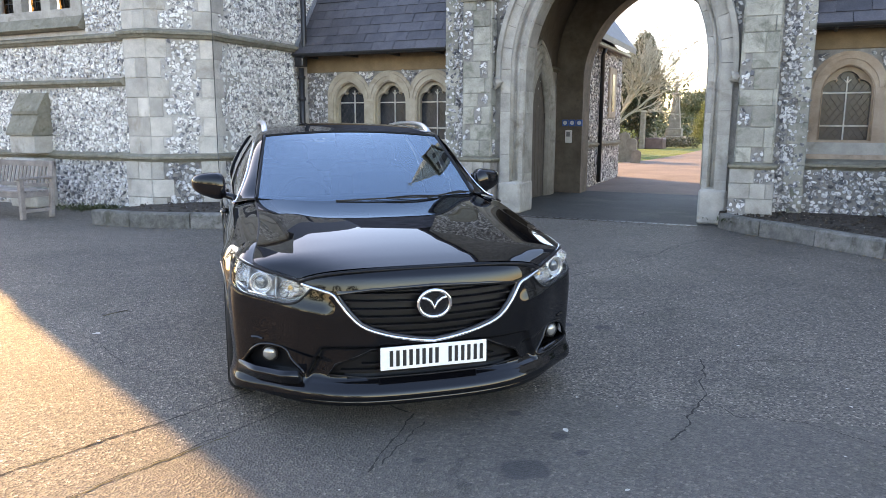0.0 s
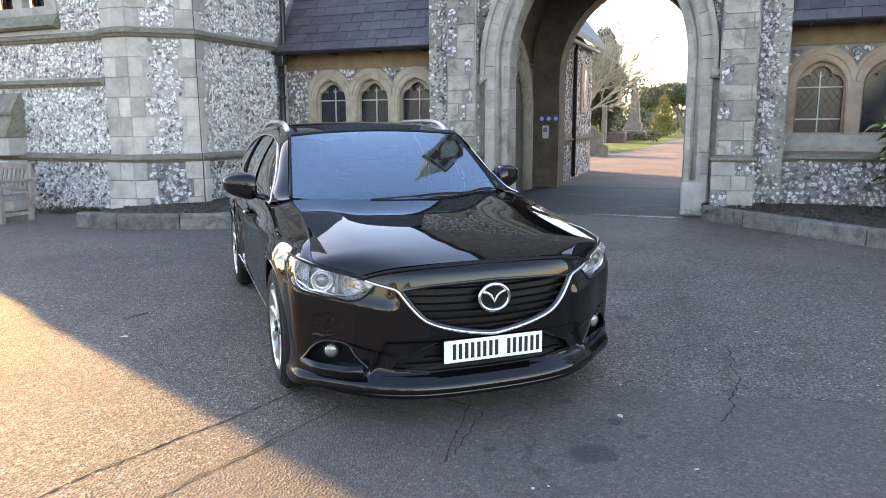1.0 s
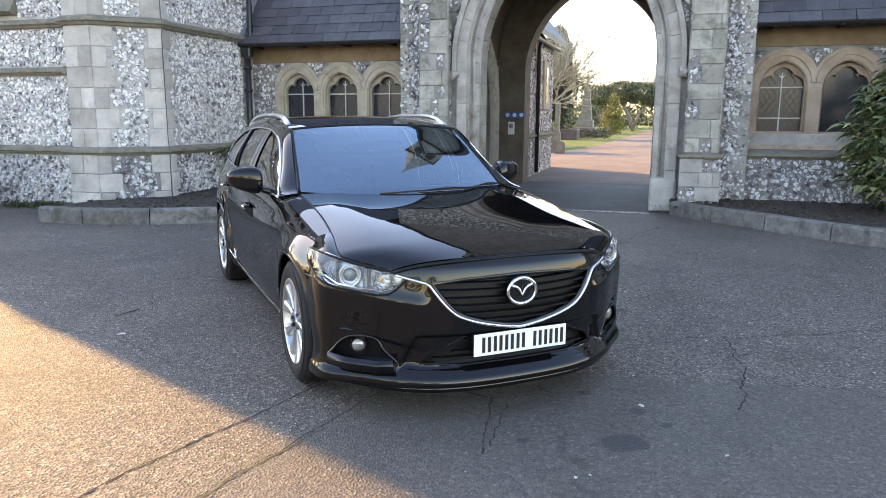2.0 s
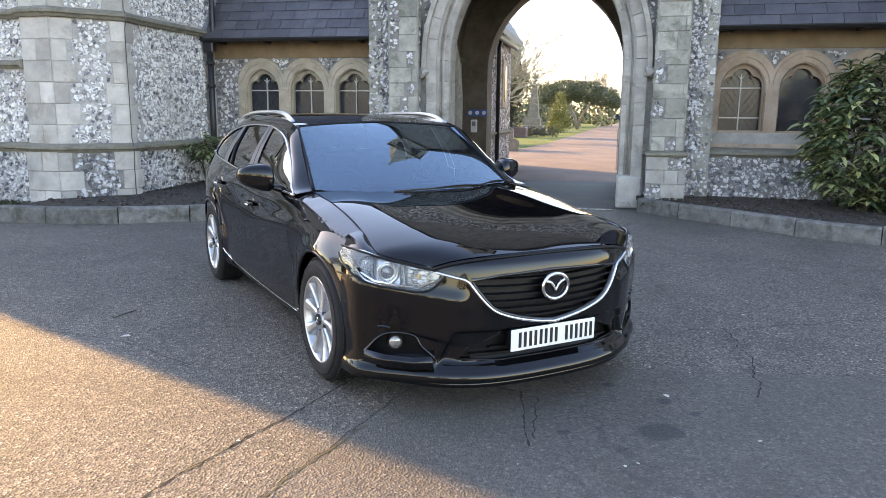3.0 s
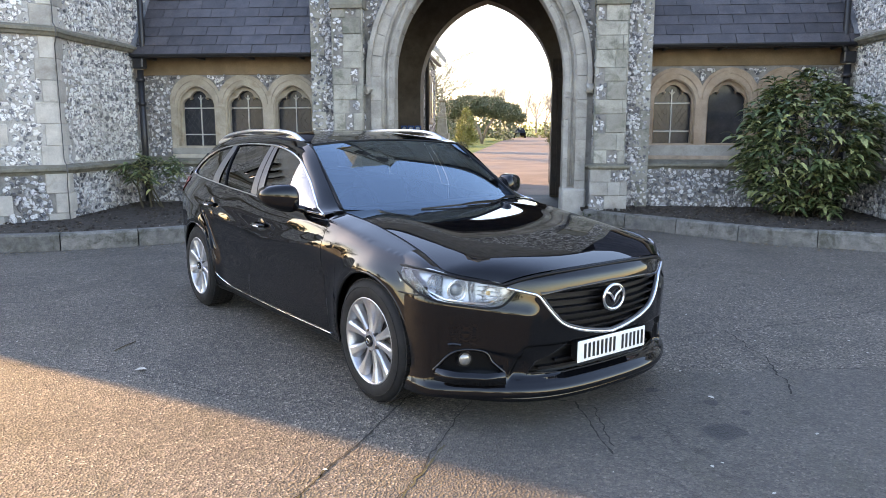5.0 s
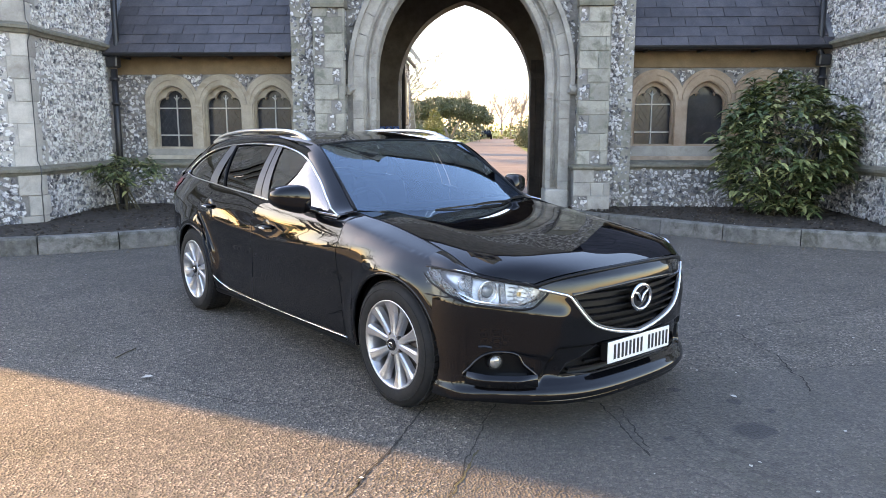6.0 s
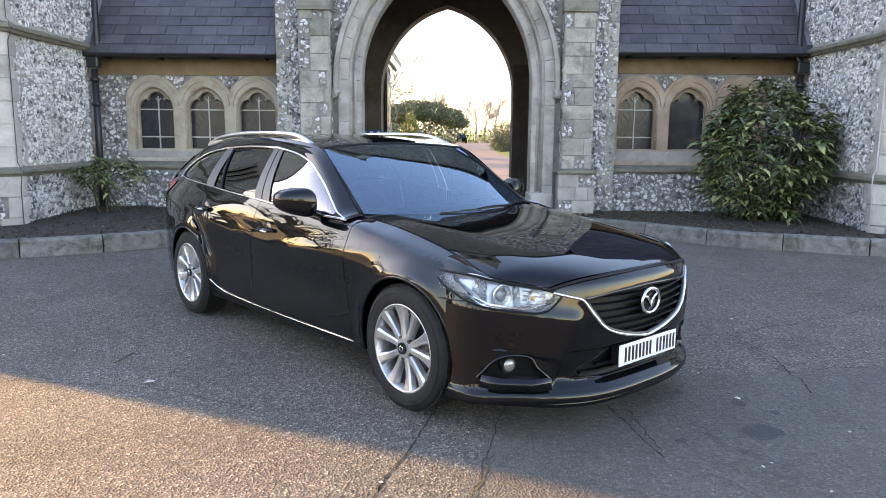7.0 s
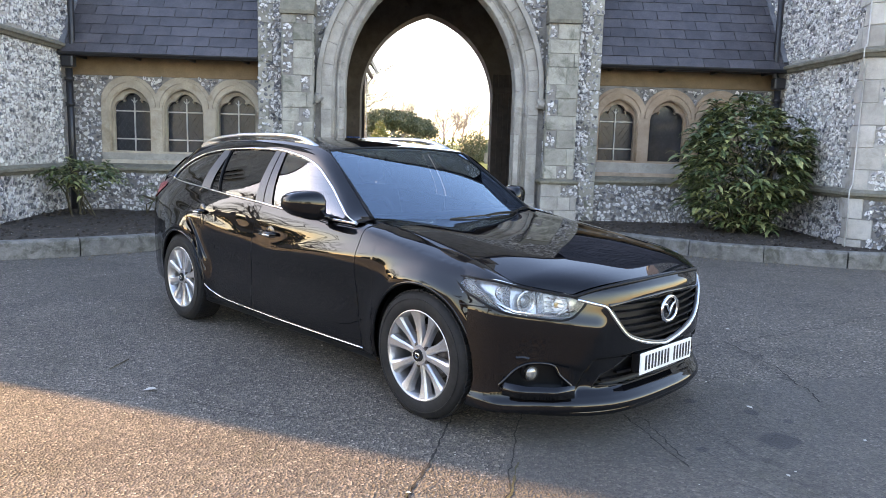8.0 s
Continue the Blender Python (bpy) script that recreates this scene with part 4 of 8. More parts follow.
def chapel(s):
    tag = "left" if s < 0 else "right"
    X = lambda d: CX + s * d
    wall = structure("wall_chapel_" + tag, "tall flint chapel wall with limestone quoins and moulded bands", "wall")
    # plan, from the middle outwards (d from the axis, y)
    D5, C, B, A = (5.97, 9.6), (5.90, 9.25), (6.62, 8.55), (7.10, 8.55)
    FY = 8.75
    EAVE, APEX, GC, GW = 4.2, 9.0, 9.42, 3.05     # gable towards the forecourt
    OUT = GC + GW                                 # far side of the gable

    def face(p, q, z0, z1, a, b, seed, keep=None, mat=None, flint=True):
        """p to q from the middle outwards."""
        P, Q = (X(p[0]), p[1]), (X(q[0]), q[1])
        if s < 0:
            P, Q, a, b = Q, P, b, a
        quoined_face(wall, P, Q, z0, z1, a, b, seed, mat or CHAPEL_STONE, keep, flint)

    # cores
    def core(name, plan, z0, z1):
        prism(name, [(X(d), y) for d, y in plan], z0, z1, MORTAR if name.endswith("plinth") else PALE_MORTAR, wall)
    core("return_wall", [(5.97, 9.6), (5.97, 18.0), (6.4, 18.0), (6.4, 9.6)], 0, 5.2)
    core("turret_core", [D5, C, B, A, (7.1, 9.0), (6.5, 9.6)], 0, 5.6)
    # front wall with a three-light window
    wx = [GC - 0.72, GC, GC + 0.72]
    holes = [[(X(GC) - 1.12, 3.2), (X(GC) + 1.12, 3.2), (X(GC) + 1.12, 4.9), (X(GC) - 1.12, 4.9)]]
    g = [(X(7.1), 0), (X(7.1), 5.3), (X(GC), APEX), (X(OUT), EAVE), (X(OUT), 0)]
    part("front_wall", plate_bm(g, holes, FY, FY + 0.45), PALE_MORTAR, wall)
    # far side and back, with windows that let the light through
    xo = sorted((X(OUT - 0.4), X(OUT)))
    part("outer_wall", box_bm(*xo, FY + 0.45, 18, 0, 2.5), MORTAR, wall)
    if s > 0:
        part("outer_lintel", box_bm(*xo, FY + 0.45, 18, 4.16, EAVE), MORTAR, wall)
    for ya, yb in ((FY + 0.45, 9.5), (12.6, 13.0), (15.0, 15.6), (17.5, 18.0)):
        part("outer_pier", box_bm(*xo, ya, yb, 2.5, 4.16), MORTAR, wall)
    hb = [light_outline(X(GC + k * 0.95), 0.42, 2.6, 5.2) for k in (-1.5, -0.5, 0.5, 1.5)]
    part("back_wall", plate_bm([(X(5.97), 0), (X(5.97), EAVE), (X(GC), APEX), (X(OUT), EAVE), (X(OUT), 0)], hb, 18, 18.4), MORTAR, wall)
    # faces
    face((5.97, 11.6), (5.97, 9.6), 0.0, 0.86, 0, 0.0, 300)
    face((5.97, 11.6), (5.97, 9.6), 0.95, 2.78, 0, 0.0, 301)
    face((5.97, 12.9), (5.97, 9.6), 2.92, 5.0, 0, 0.0, 302)
    for z0, z1, o, sd in ((0.0, 0.86, 0.05, 310), (0.95, 2.78, 0.0, 320), (2.92, 5.5, 0.0, 330)):
        face((D5[0] - o, D5[1]), (C[0] - o, C[1] - o * 0.4), z0, z1, 0.0, 0.2, sd, flint=True)
        face((C[0] - o, C[1] - o * 0.4), (B[0] - o * 0.4, B[1] - o), z0, z1, 0.24, 0.24, sd + 1)
        face((B[0] - o * 0.4, B[1] - o), (A[0] + o, A[1] - o), z0, z1, 0.5, 0.5, sd + 2)
        if o:
            core("turret_plinth", [(D5[0] - o + 0.02, D5[1]), (C[0] - o + 0.02, C[1] - o * 0.4), (B[0] - o * 0.4, B[1] - o + 0.02), (A[0] + o, A[1] - o + 0.02), (7.15, 9.0), (6.5, 9.6)], 0, 0.86)
    cable = empty("cable", "thin weathered cable clipped to the turret corner", "cable", "wall cables")
    cx_, cy_ = X(C[0] - 0.03), C[1] - 0.035
    part("wire", tube_bm([(cx_, cy_, 5.2), (cx_, cy_, 2.96), (X(C[0] - 0.13), cy_ - 0.11, 2.9), (X(C[0] - 0.13), cy_ - 0.11, 2.74), (cx_, cy_, 2.66), (cx_, cy_, 1.05), (X(C[0] - 0.13), cy_ - 0.11, 0.98), (X(C[0] - 0.14), cy_ - 0.12, 0.82), (X(C[0] - 0.08), cy_ - 0.05, 0.7), (X(C[0] - 0.08), cy_ - 0.05, 0.02)], 0.009 if s > 0 else 0.007, 6, up=(0.3, 1, 0)), BAR_METAL if s > 0 else CABLE_GREY, cable)
    # front wall flint
    xw = sorted((X(7.15), X(OUT)))

    def fr(z0, z1, sd, keep=None):
        P, Q = (xw[0], FY), (xw[1], FY)
        u = Vector((1, 0, 0))
        flints(wall, (P[0], P[1], z0), (1, 0, 0), (0, -1, 0), xw[1] - xw[0], z1 - z0, keep, seed=sd)
    fr(0.0, 0.86, 340 + s)
    fr(0.95, 2.06, 350 + s)
    fr(2.2, 2.78, 360 + s)
    fr(2.92, 4.2, 370 + s, lambda x, z: abs(x + xw[0] - X(GC)) > 1.25 or z > 1.95)
    # bands
    def band(pts, z, scale=1.0):
        p = [(X(d), y) for d, y in pts]
        string_course(wall, p[::-1] if s < 0 else p, z, scale)
    ring = [(5.95, 11.6), (5.95, 9.62), (5.88, 9.24), (6.60, 8.53), (7.12, 8.53), (7.12, 8.74), (OUT, 8.74)]
    band(ring, 0.90, 1.1)
    band(ring, 2.84, 1.1)
    band(ring[4:], 2.12, 1.0)
    # window over the band
    win = structure("window_chapel_" + tag, "three amber leaded lights in a stone frame", "window")
    zf0, zf1 = 3.0, 4.95
    part("window_frame", plate_bm([(X(GC) - 1.22, zf0), (X(GC) + 1.22, zf0), (X(GC) + 1.22, zf1), (X(GC) - 1.22, zf1)],
                                  [light_outline(X(d), 0.25, 3.36, 4.6) for d in wx], FY - 0.03, FY + 0.12), STONE, win)
    part("window_sill", sweep_bm([(X(GC) - 1.25, FY - 0.03, 3.1), (X(GC) + 1.25, FY - 0.03, 3.1)], [(-0.1, -0.1), (0.05, -0.1), (0.12, -0.06), (-0.02, 0.16), (-0.1, 0.2)], up=(0, 0, 1)), CAP_STONE, win)
    for d in wx:
        pn = part("pane", box_bm(X(d) - 0.26, X(d) + 0.26, FY + 0.16, FY + 0.168, 3.3, 4.95), AMBER_GLASS, win)
        bm = bmesh.new()
        for k in range(-1, 2):
            box_bm(X(d) + k * 0.13 - 0.006, X(d) + k * 0.13 + 0.006, FY + 0.15, FY + 0.158, 3.3, 4.9, 0, bm)
        for k in range(8):
            box_bm(X(d) - 0.26, X(d) + 0.26, FY + 0.15, FY + 0.158, 3.36 + k * 0.19, 3.372 + k * 0.19, 0, bm)
        part("lead_cames", bm, BLACK_IRON, win)
    # small weathered buttress on the front
    bt = empty("buttress", "small stepped limestone buttress with mossy slopes", "buttress", "chapel buttresses")
    bx0, bx1 = sorted((X(9.2), X(9.85)))
    part("lower_block", box_bm(bx0 - 0.03, bx1 + 0.03, FY - 0.42, FY, 0, 0.86, 0.02), STONE, bt)
    part("upper_block", box_bm(bx0, bx1, FY - 0.36, FY, 0.94, 1.25, 0.015), STONE, bt)
    for a, b_, y0, y1 in ((1.25, 1.62, 0.40, 0.24), (1.62, 1.98, 0.27, 0.08)):
        bm = bmesh.new()
        prof = [(FY - y0, a), (FY - y0, a + 0.05), (FY - y1, b_), (FY, b_), (FY, a)]
        AA = [bm.verts.new((bx0 - 0.02, y, z)) for y, z in prof]
        BB = [bm.verts.new((bx1 + 0.02, y, z)) for y, z in prof]
        bm.faces.new(AA), bm.faces.new(BB[::-1])
        for i in range(5):
            bm.faces.new((AA[i], BB[i], BB[(i + 1) % 5], AA[(i + 1) % 5]))
        bmesh.ops.recalc_face_normals(bm, faces=bm.faces)
        part("weathering", bm, CAP_STONE, bt)
    # roofs
    roof = structure("roof_chapel_" + tag, "steep slate chapel roof", "roof")
    for a, b_ in (((GC - GW - 0.15, EAVE - 0.15), (GC, APEX + 0.12)), ((OUT - 0.34, EAVE + 0.55), (GC, APEX + 0.12)) if s < 0 else ((OUT + 0.03, EAVE - 0.03), (GC, APEX + 0.12))):
        bm = bmesh.new()
        vs = [bm.verts.new(p) for p in ((X(a[0]), FY - 0.05, a[1]), (X(b_[0]), FY - 0.05, b_[1]), (X(b_[0]), 18.5, b_[1]), (X(a[0]), 18.5, a[1]))]
        f = bm.faces.new(vs)
        ex = bmesh.ops.extrude_face_region(bm, geom=[f])
        bmesh.ops.translate(bm, vec=(0, 0, -0.14), verts=[v for v in ex["geom"] if isinstance(v, bmesh.types.BMVert)])
        bmesh.ops.recalc_face_normals(bm, faces=bm.faces)
        part("slope", bm, SLATE, roof)
    # turret cap
    bm = bmesh.new()
    bmesh.ops.create_cone(bm, cap_ends=True, segments=8, radius1=1.0, radius2=0.02, depth=2.6, matrix=pose(X(6.55), 9.2, 6.9))
    part("turret_cap", bm, STONE, roof)


chapel(-1)
chapel(1)

# ---- wing behind the gate ----
wing = structure("wall_rear_wing", "flint rear wing with a narrow window and a black downpipe", "wall")
part("wing_core", box_bm(-7.5, -4.15, 16.1, 20.2, 0, 3.3), MORTAR, wing)
flints(wing, (-4.15, 16.1, 1.05), (0, 1, 0), (1, 0, 0), 4.1, 2.2, lambda x, z: not (2.45 < x < 3.35 and 0.55 < z < 1.9), seed=401)
flints(wing, (-4.15, 16.1, 0.0), (0, 1, 0), (1, 0, 0), 4.1, 0.95, None, seed=402)
string_course(wing, [(-4.15, 16.1), (-4.15, 20.2)], 1.0)
part("narrow_window_frame", box_bm(-4.2, -4.1, 18.6, 19.4, 1.65, 2.9, 0.02), WARM_STONE, wing)
part("narrow_pane", box_bm(-4.15, -4.09, 18.85, 19.15, 1.8, 2.75, 0.01), LEADED, wing)
for xa, xb in ((-3.85, -5.85), (-7.85, -5.85)):
    bm = bmesh.new()
    f = bm.faces.new([bm.verts.new(q) for q in ((xa, 16.1, 3.36), (xa, 20.5, 3.36), (xb, 20.5, 5.9), (xb, 16.1, 5.9))])
    ex = bmesh.ops.extrude_face_region(bm, geom=[f])
    bmesh.ops.translate(bm, vec=(0, 0, 0.14), verts=[v for v in ex["geom"] if isinstance(v, bmesh.types.BMVert)])
    bmesh.ops.recalc_face_normals(bm, faces=bm.faces)
    part("wing_roof_slope", bm, SLATE, wing)
part("wing_gable", plate_bm([(-4.15, 3.3), (-5.85, 5.85), (-7.5, 3.3)], [], 19.9, 20.2), MORTAR, wing)
part("wing_gutter", box_bm(-4.06, -3.96, 16.1, 20.4, 3.25, 3.36, 0.03), BLACK_IRON, wing)
part("wing_pipe", tube_bm([(-4.01, 17.6, 3.3), (-4.07, 17.6, 3.1), (-4.07, 17.6, 0.1)], 0.05, 10, up=(0, 1, 0)), BLACK_IRON, wing)

# ---- ground ----
def kerb_line(s):
    pts = [(1.80, 11.1), (1.97, 10.85), (2.35, 10.45), (2.69, 10.2), (3.17, 9.72), (3.75, 9.17), (4.05, 8.95), (4.72, 8.71), (5.4, 8.42), (6.6, 8.3)]
    if s < 0:
        pts = [(1.80, 11.0), (1.97, 10.7), (2.4, 10.05), (2.9, 9.45), (3.4, 8.85), (3.99, 8.3), (4.8, 7.78), (5.4, 7.55), (6.0, 7.42), (6.6, 7.4)]
    out = []
    for i in range(len(pts) - 1):
        p0, p1, p2, p3 = (Vector(pts[max(0, min(len(pts) - 1, j))]) for j in (i - 1, i, i + 1, i + 2))
        for k in range(6):
            t = k / 6
            out.append(0.5 * ((2 * p1) + (p2 - p0) * t + (2 * p0 - 5 * p1 + 4 * p2 - p3) * t * t + (3 * p1 - p0 - 3 * p2 + p3) * t ** 3))
    out.append(Vector(pts[-1]))
    return out


ground = part_mesh("ground", py_mesh("ground", [(-400, -300, 0), (400, -300, 0), (400, 22.5, 0), (-400, 22.5, 0)], [(0, 1, 2, 3)]), ASPHALT, None)
tagged(ground, "worn grey asphalt forecourt with cracks and oil marks", "ground", kind="structure")


def bed(s):
    X = lambda d: CX + s * d
    line = kerb_line(s)
    b = empty("flower_bed", "dark bare soil bed behind a concrete kerb", "flower bed", "flower beds")
    # soil, banked up towards the wall
    P = []
    for p in line:
        row = []
        for t in np.linspace(0, 1, 9):
            y = p.y + 0.1 + (11.6 - p.y - 0.1) * t
            zz = 0.17 + 0.06 * t + 0.02 * noise.noise(Vector((p.x * 3, y * 3, s)))
            row.append((X(p.x + 0.05), y, zz))
        P.append(row)
    part_mesh("soil", grid_mesh("soil", np.array(P), True, flip=s > 0), SOIL, b)
    bm = bmesh.new()
    r = random.Random(7 + s)
    for i in range(700):
        p = line[r.randrange(len(line))]
        t = r.random()
        y = p.y + 0.15 + (11.5 - p.y - 0.15) * t
        g = bmesh.ops.create_icosphere(bm, subdivisions=1, radius=r.uniform(0.008, 0.035), matrix=Matrix.Translation((X(p.x + r.uniform(-0.1, 0.1)), y, 0.17 + 0.06 * t)))
        for v in g["verts"]:
            v.co += Vector((r.uniform(-1, 1), r.uniform(-1, 1), r.uniform(-1, 1))) * 0.007
    tagged(part("clod_litter", bm, SOIL, b), kind="stuff")
    # kerb stones
    k = empty("kerb", "curved concrete kerb stones with mossy joints", "kerb", "kerbs")
    L = 0.0
    seg = [Vector(line[0])]
    def close(seg):
        bm = bmesh.new()
        prof = [(-0.07, 0.0), (0.085, 0.0), (0.075, 0.19), (0.055, 0.215), (-0.055, 0.22), (-0.07, 0.205)]
        path = [(X(p.x), p.y, -0.005) for p in seg]
        if s < 0:
            path = path[::-1]
        part("kerb_stone", sweep_bm(path, prof, up=(0, 0, 1)), KERB, k)
    for a, c in zip(line, line[1:]):
        L += (c - a).length
        seg.append(c)
        if L > 0.85:
            e = seg[-1] - (seg[-1] - seg[-2]).normalized() * 0.012
            close(seg[:-1] + [e])
            seg, L = [c], 0.0
    if len(seg) > 1:
        close(seg)


bed(-1)
bed(1)

# ---- the car: x ahead from the front axle, y to its left, z up ----
CAR = Matrix.Translation((-2.044, 3.625, 0)) @ Matrix.Rotation(radians(-48.0), 4, "Z")
REAR_AXLE = -2.79
GLOSS_BLACK = plain("gloss_black_plastic", (0.008, 0.008, 0.009), 0.12, 0, 0.1)
SATIN_BLACK = plain("satin_black_plastic", (0.007, 0.007, 0.008), 0.42, 0, 0.2)
SATIN_BLACK.node_tree.nodes["Principled BSDF"].inputs["Specular IOR Level"].default_value = 0.2
CHROME = plain("chrome", (0.78, 0.78, 0.79), 0.08, 1.0, 0.03)
SATIN_SILVER = plain("satin_silver", (0.62, 0.63, 0.65), 0.28, 1.0, 0.05)
ALLOY = plain("silver_alloy", (0.50, 0.50, 0.515), 0.32, 0.85, 0.08, 200)
RUBBER = surface("tyre_rubber", (0.009, 0.009, 0.0095), (0.021, 0.020, 0.0195), 8, 60, 0.75, 0.4, 0.003)
RUBBER.node_tree.nodes["Principled BSDF"].inputs["Specular IOR Level"].default_value = 0.25
DARK_METAL = plain("brake_metal", (0.10, 0.09, 0.085), 0.45, 0.8, 0.2)
PILLAR = plain("grey_pillar_film", (0.10, 0.10, 0.105), 0.3, 0.3, 0.08)
SCREEN = glass_material("windscreen_glass", (0.46, 0.54, 0.58), 2.7, 0.0, (0.66, 0.85, 1.0))
SIDE_GLASS = glass_material("side_glass", (0.50, 0.55, 0.56), 2.5)
DARK_GLASS = glass_material("privacy_glass", (0.10, 0.10, 0.11), 1.6)
LAMP_GLASS = glass_material("lamp_lens", (0.93, 0.94, 0.95), 1.45)
SEAT_CLOTH = surface("dark_cloth", (0.015, 0.015, 0.017), (0.035, 0.035, 0.038), 20, 150, 0.95, 0.4, 0.003)
DASH = surface("dashboard_plastic", (0.018, 0.019, 0.021), (0.03, 0.031, 0.033), 20, 200, 0.7, 0.3, 0.002)
RED_LENS = plain("red_lens", (0.32, 0.008, 0.012), 0.12)
WHITE_PLATE = plain("white_plate", (0.80, 0.79, 0.76), 0.35, 0, 0.03)
PLATE_BLACK = plain("plate_black", (0.012, 0.012, 0.012), 0.4)
REFLECTOR = surface("lamp_reflector", (0.80, 0.80, 0.81), (0.92, 0.92, 0.93), 5, 45, 0.12, 1.0, 0.012, metal=1.0)
LAMP_GREY = plain("lamp_bezel", (0.62, 0.63, 0.65), 0.20, 0.75, 0.08)
LAMP_DARK = plain("lamp_housing", (0.52, 0.53, 0.55), 0.25, 0.6, 0.1)
WARM_BULB = plain("warm_bulb_glass", (0.55, 0.36, 0.16), 0.08, 0.4, 0.1)
BULB = plain("projector_glass", (0.20, 0.21, 0.23), 0.04, 0.6, 0.05)

car = empty("estate_car", "glossy black estate car with silver roof rails and alloy wheels", "car")
car.matrix_world = CAR


def cv(xs, ys):
    """A smooth curve through points (monotone cubic)."""
    o = np.argsort(xs)
    xs, ys = np.asarray(xs, float)[o], np.asarray(ys, float)[o]
    h = np.diff(xs)
    d = np.diff(ys) / h
    m = np.zeros(len(xs))
    m[0], m[-1] = d[0], d[-1]
    for i in range(1, len(xs) - 1):
        m[i] = 0 if d[i - 1] * d[i] <= 0 else 2 * d[i - 1] * d[i] / (d[i - 1] + d[i])

    def f(x):
        x = np.clip(np.asarray(x, float), xs[0], xs[-1])
        k = np.clip(np.searchsorted(xs, x) - 1, 0, len(h) - 1)
        t = (x - xs[k]) / h[k]
        return ((2 * t ** 3 - 3 * t ** 2 + 1) * ys[k] + (t ** 3 - 2 * t ** 2 + t) * h[k] * m[k]
                + (-2 * t ** 3 + 3 * t ** 2) * ys[k + 1] + (t ** 3 - t ** 2) * h[k] * m[k + 1])
    return f


# side sections: for each station, heights and half widths
ST = [0.36, 0.0, -0.3, -0.6, -1.2, -1.9, -2.5, -2.9, -3.3, -3.6]
SZ = [(.17, .35, .55, .68, .765, .81, .832), (.17, .35, .55, .70, .795, .86, .898), (.17, .35, .55, .72, .83, .905, .945), (.17, .35, .55, .74, .86, .94, .98),
      (.17, .35, .55, .75, .86, .94, .985), (.17, .35, .55, .75, .88, .97, 1.025), (.17, .35, .55, .75, .90, 1.0, 1.06), (.17, .35, .55, .75, .91, 1.02, 1.08),
      (.17, .35, .55, .75, .91, 1.02, 1.10), (.17, .35, .55, .75, .91, 1.02, 1.10)]
SY = [(.87, .898, .905, .898, .876, .843, .785), (.87, .90, .928, .928, .905, .860, .748), (.875, .90, .918, .920, .905, .868, .738), (.875, .905, .905, .915, .902, .872, .735),
      (.875, .912, .90, .908, .900, .880, .862), (.875, .912, .90, .905, .900, .880, .862), (.875, .908, .912, .922, .911, .882, .858), (.865, .90, .918, .928, .908, .868, .837),
      (.83, .865, .878, .88, .86, .815, .765), (.76, .79, .80, .795, .78, .74, .69)]
zc = [cv(ST, [r[i] for r in SZ]) for i in range(7)]
yc = [cv(ST, [r[i] for r in SY]) for i in range(7)]
crease_f = cv([0.3, -0.1, -0.5, -1.1, -1.8], [0.80, 0.83, 0.80, 0.74, 0.66])
amp_f = cv([0.36, 0.0, -0.6, -1.2, -1.8], [0.004, 0.014, 0.016, 0.010, 0.0])
crease_r = cv([-1.3, -2.0, -2.6, -3.2], [0.70, 0.76, 0.84, 0.90])
amp_r = cv([-1.3, -2.0, -2.7, -3.4], [0.0, 0.010, 0.016, 0.006])


def side_y(x, z):
    """Half width of the body side."""
    out = float(cv([float(c(x)) for c in zc], [float(c(x)) for c in yc])(z))
    if z < float(zc[5](x)):
        d = z - float(crease_f(x))
        out += float(amp_f(x)) * (math.exp(-(d / 0.05) ** 2) if d > 0 else math.exp(-(d / 0.16) ** 2)) if x > -1.8 else 0
        d = z - float(crease_r(x))
        out += float(amp_r(x)) * (math.exp(-(d / 0.05) ** 2) if d > 0 else math.exp(-(d / 0.15) ** 2)) if x < -1.3 else 0
    # flared arches
    for ax, amp in ((0.0, 0.022), (REAR_AXLE, 0.026)):
        e = math.hypot(x - ax, z - 0.335) - 0.39
        if abs(e) < 0.3:
            out += amp * math.exp(-(e / 0.075) ** 2)
    return out


def arch_z(x, sill=0.20):
    z = sill
    for ax, r in ((0.0, 0.395), (REAR_AXLE, 0.385)):
        d = abs(x - ax)
        if d < r:
            z = max(z, 0.335 + math.sqrt(r * r - d * d) * 0.98)
        elif d < r + 0.03:
            z = max(z, 0.2)
    return z


belt_z = cv([-.5, -.62, -.85, -1.38, -1.73, -2.13, -2.57, -3.0, -3.2, -3.5], [.962, .963, .966, .985, 1.008, 1.03, 1.06, 1.085, 1.098, 1.10])
belt_y = cv([-.5, -.62, -1.2, -1.9, -2.5, -2.9, -3.2, -3.5], [.865, .864, .862, .862, .857, .837, .784, .711])
dlo_z = cv([-.62, -.72, -.84, -1.02, -1.236, -1.46, -1.74, -2.05, -2.43, -2.75, -2.93, -3.06, -3.14, -3.18], [.964, .985, 1.048, 1.165, 1.279, 1.332, 1.362, 1.367, 1.351, 1.313, 1.262, 1.195, 1.14, 1.105])
edge_z = cv([-.66, -.9, -1.24, -1.5, -2.0, -2.5, -3.0, -3.3, -3.55], [.988, 1.165, 1.372, 1.413, 1.437, 1.425, 1.365, 1.262, 1.09])
edge_y = cv([-.66, -.9, -1.24, -1.5, -2.0, -2.5, -3.0, -3.3, -3.55], [.737, .70, .645, .635, .63, .625, .62, .63, .65])
top_z = cv([-1.29, -1.6, -2.0, -2.5, -3.0, -3.38], [1.404, 1.448, 1.467, 1.457, 1.41, 1.345])


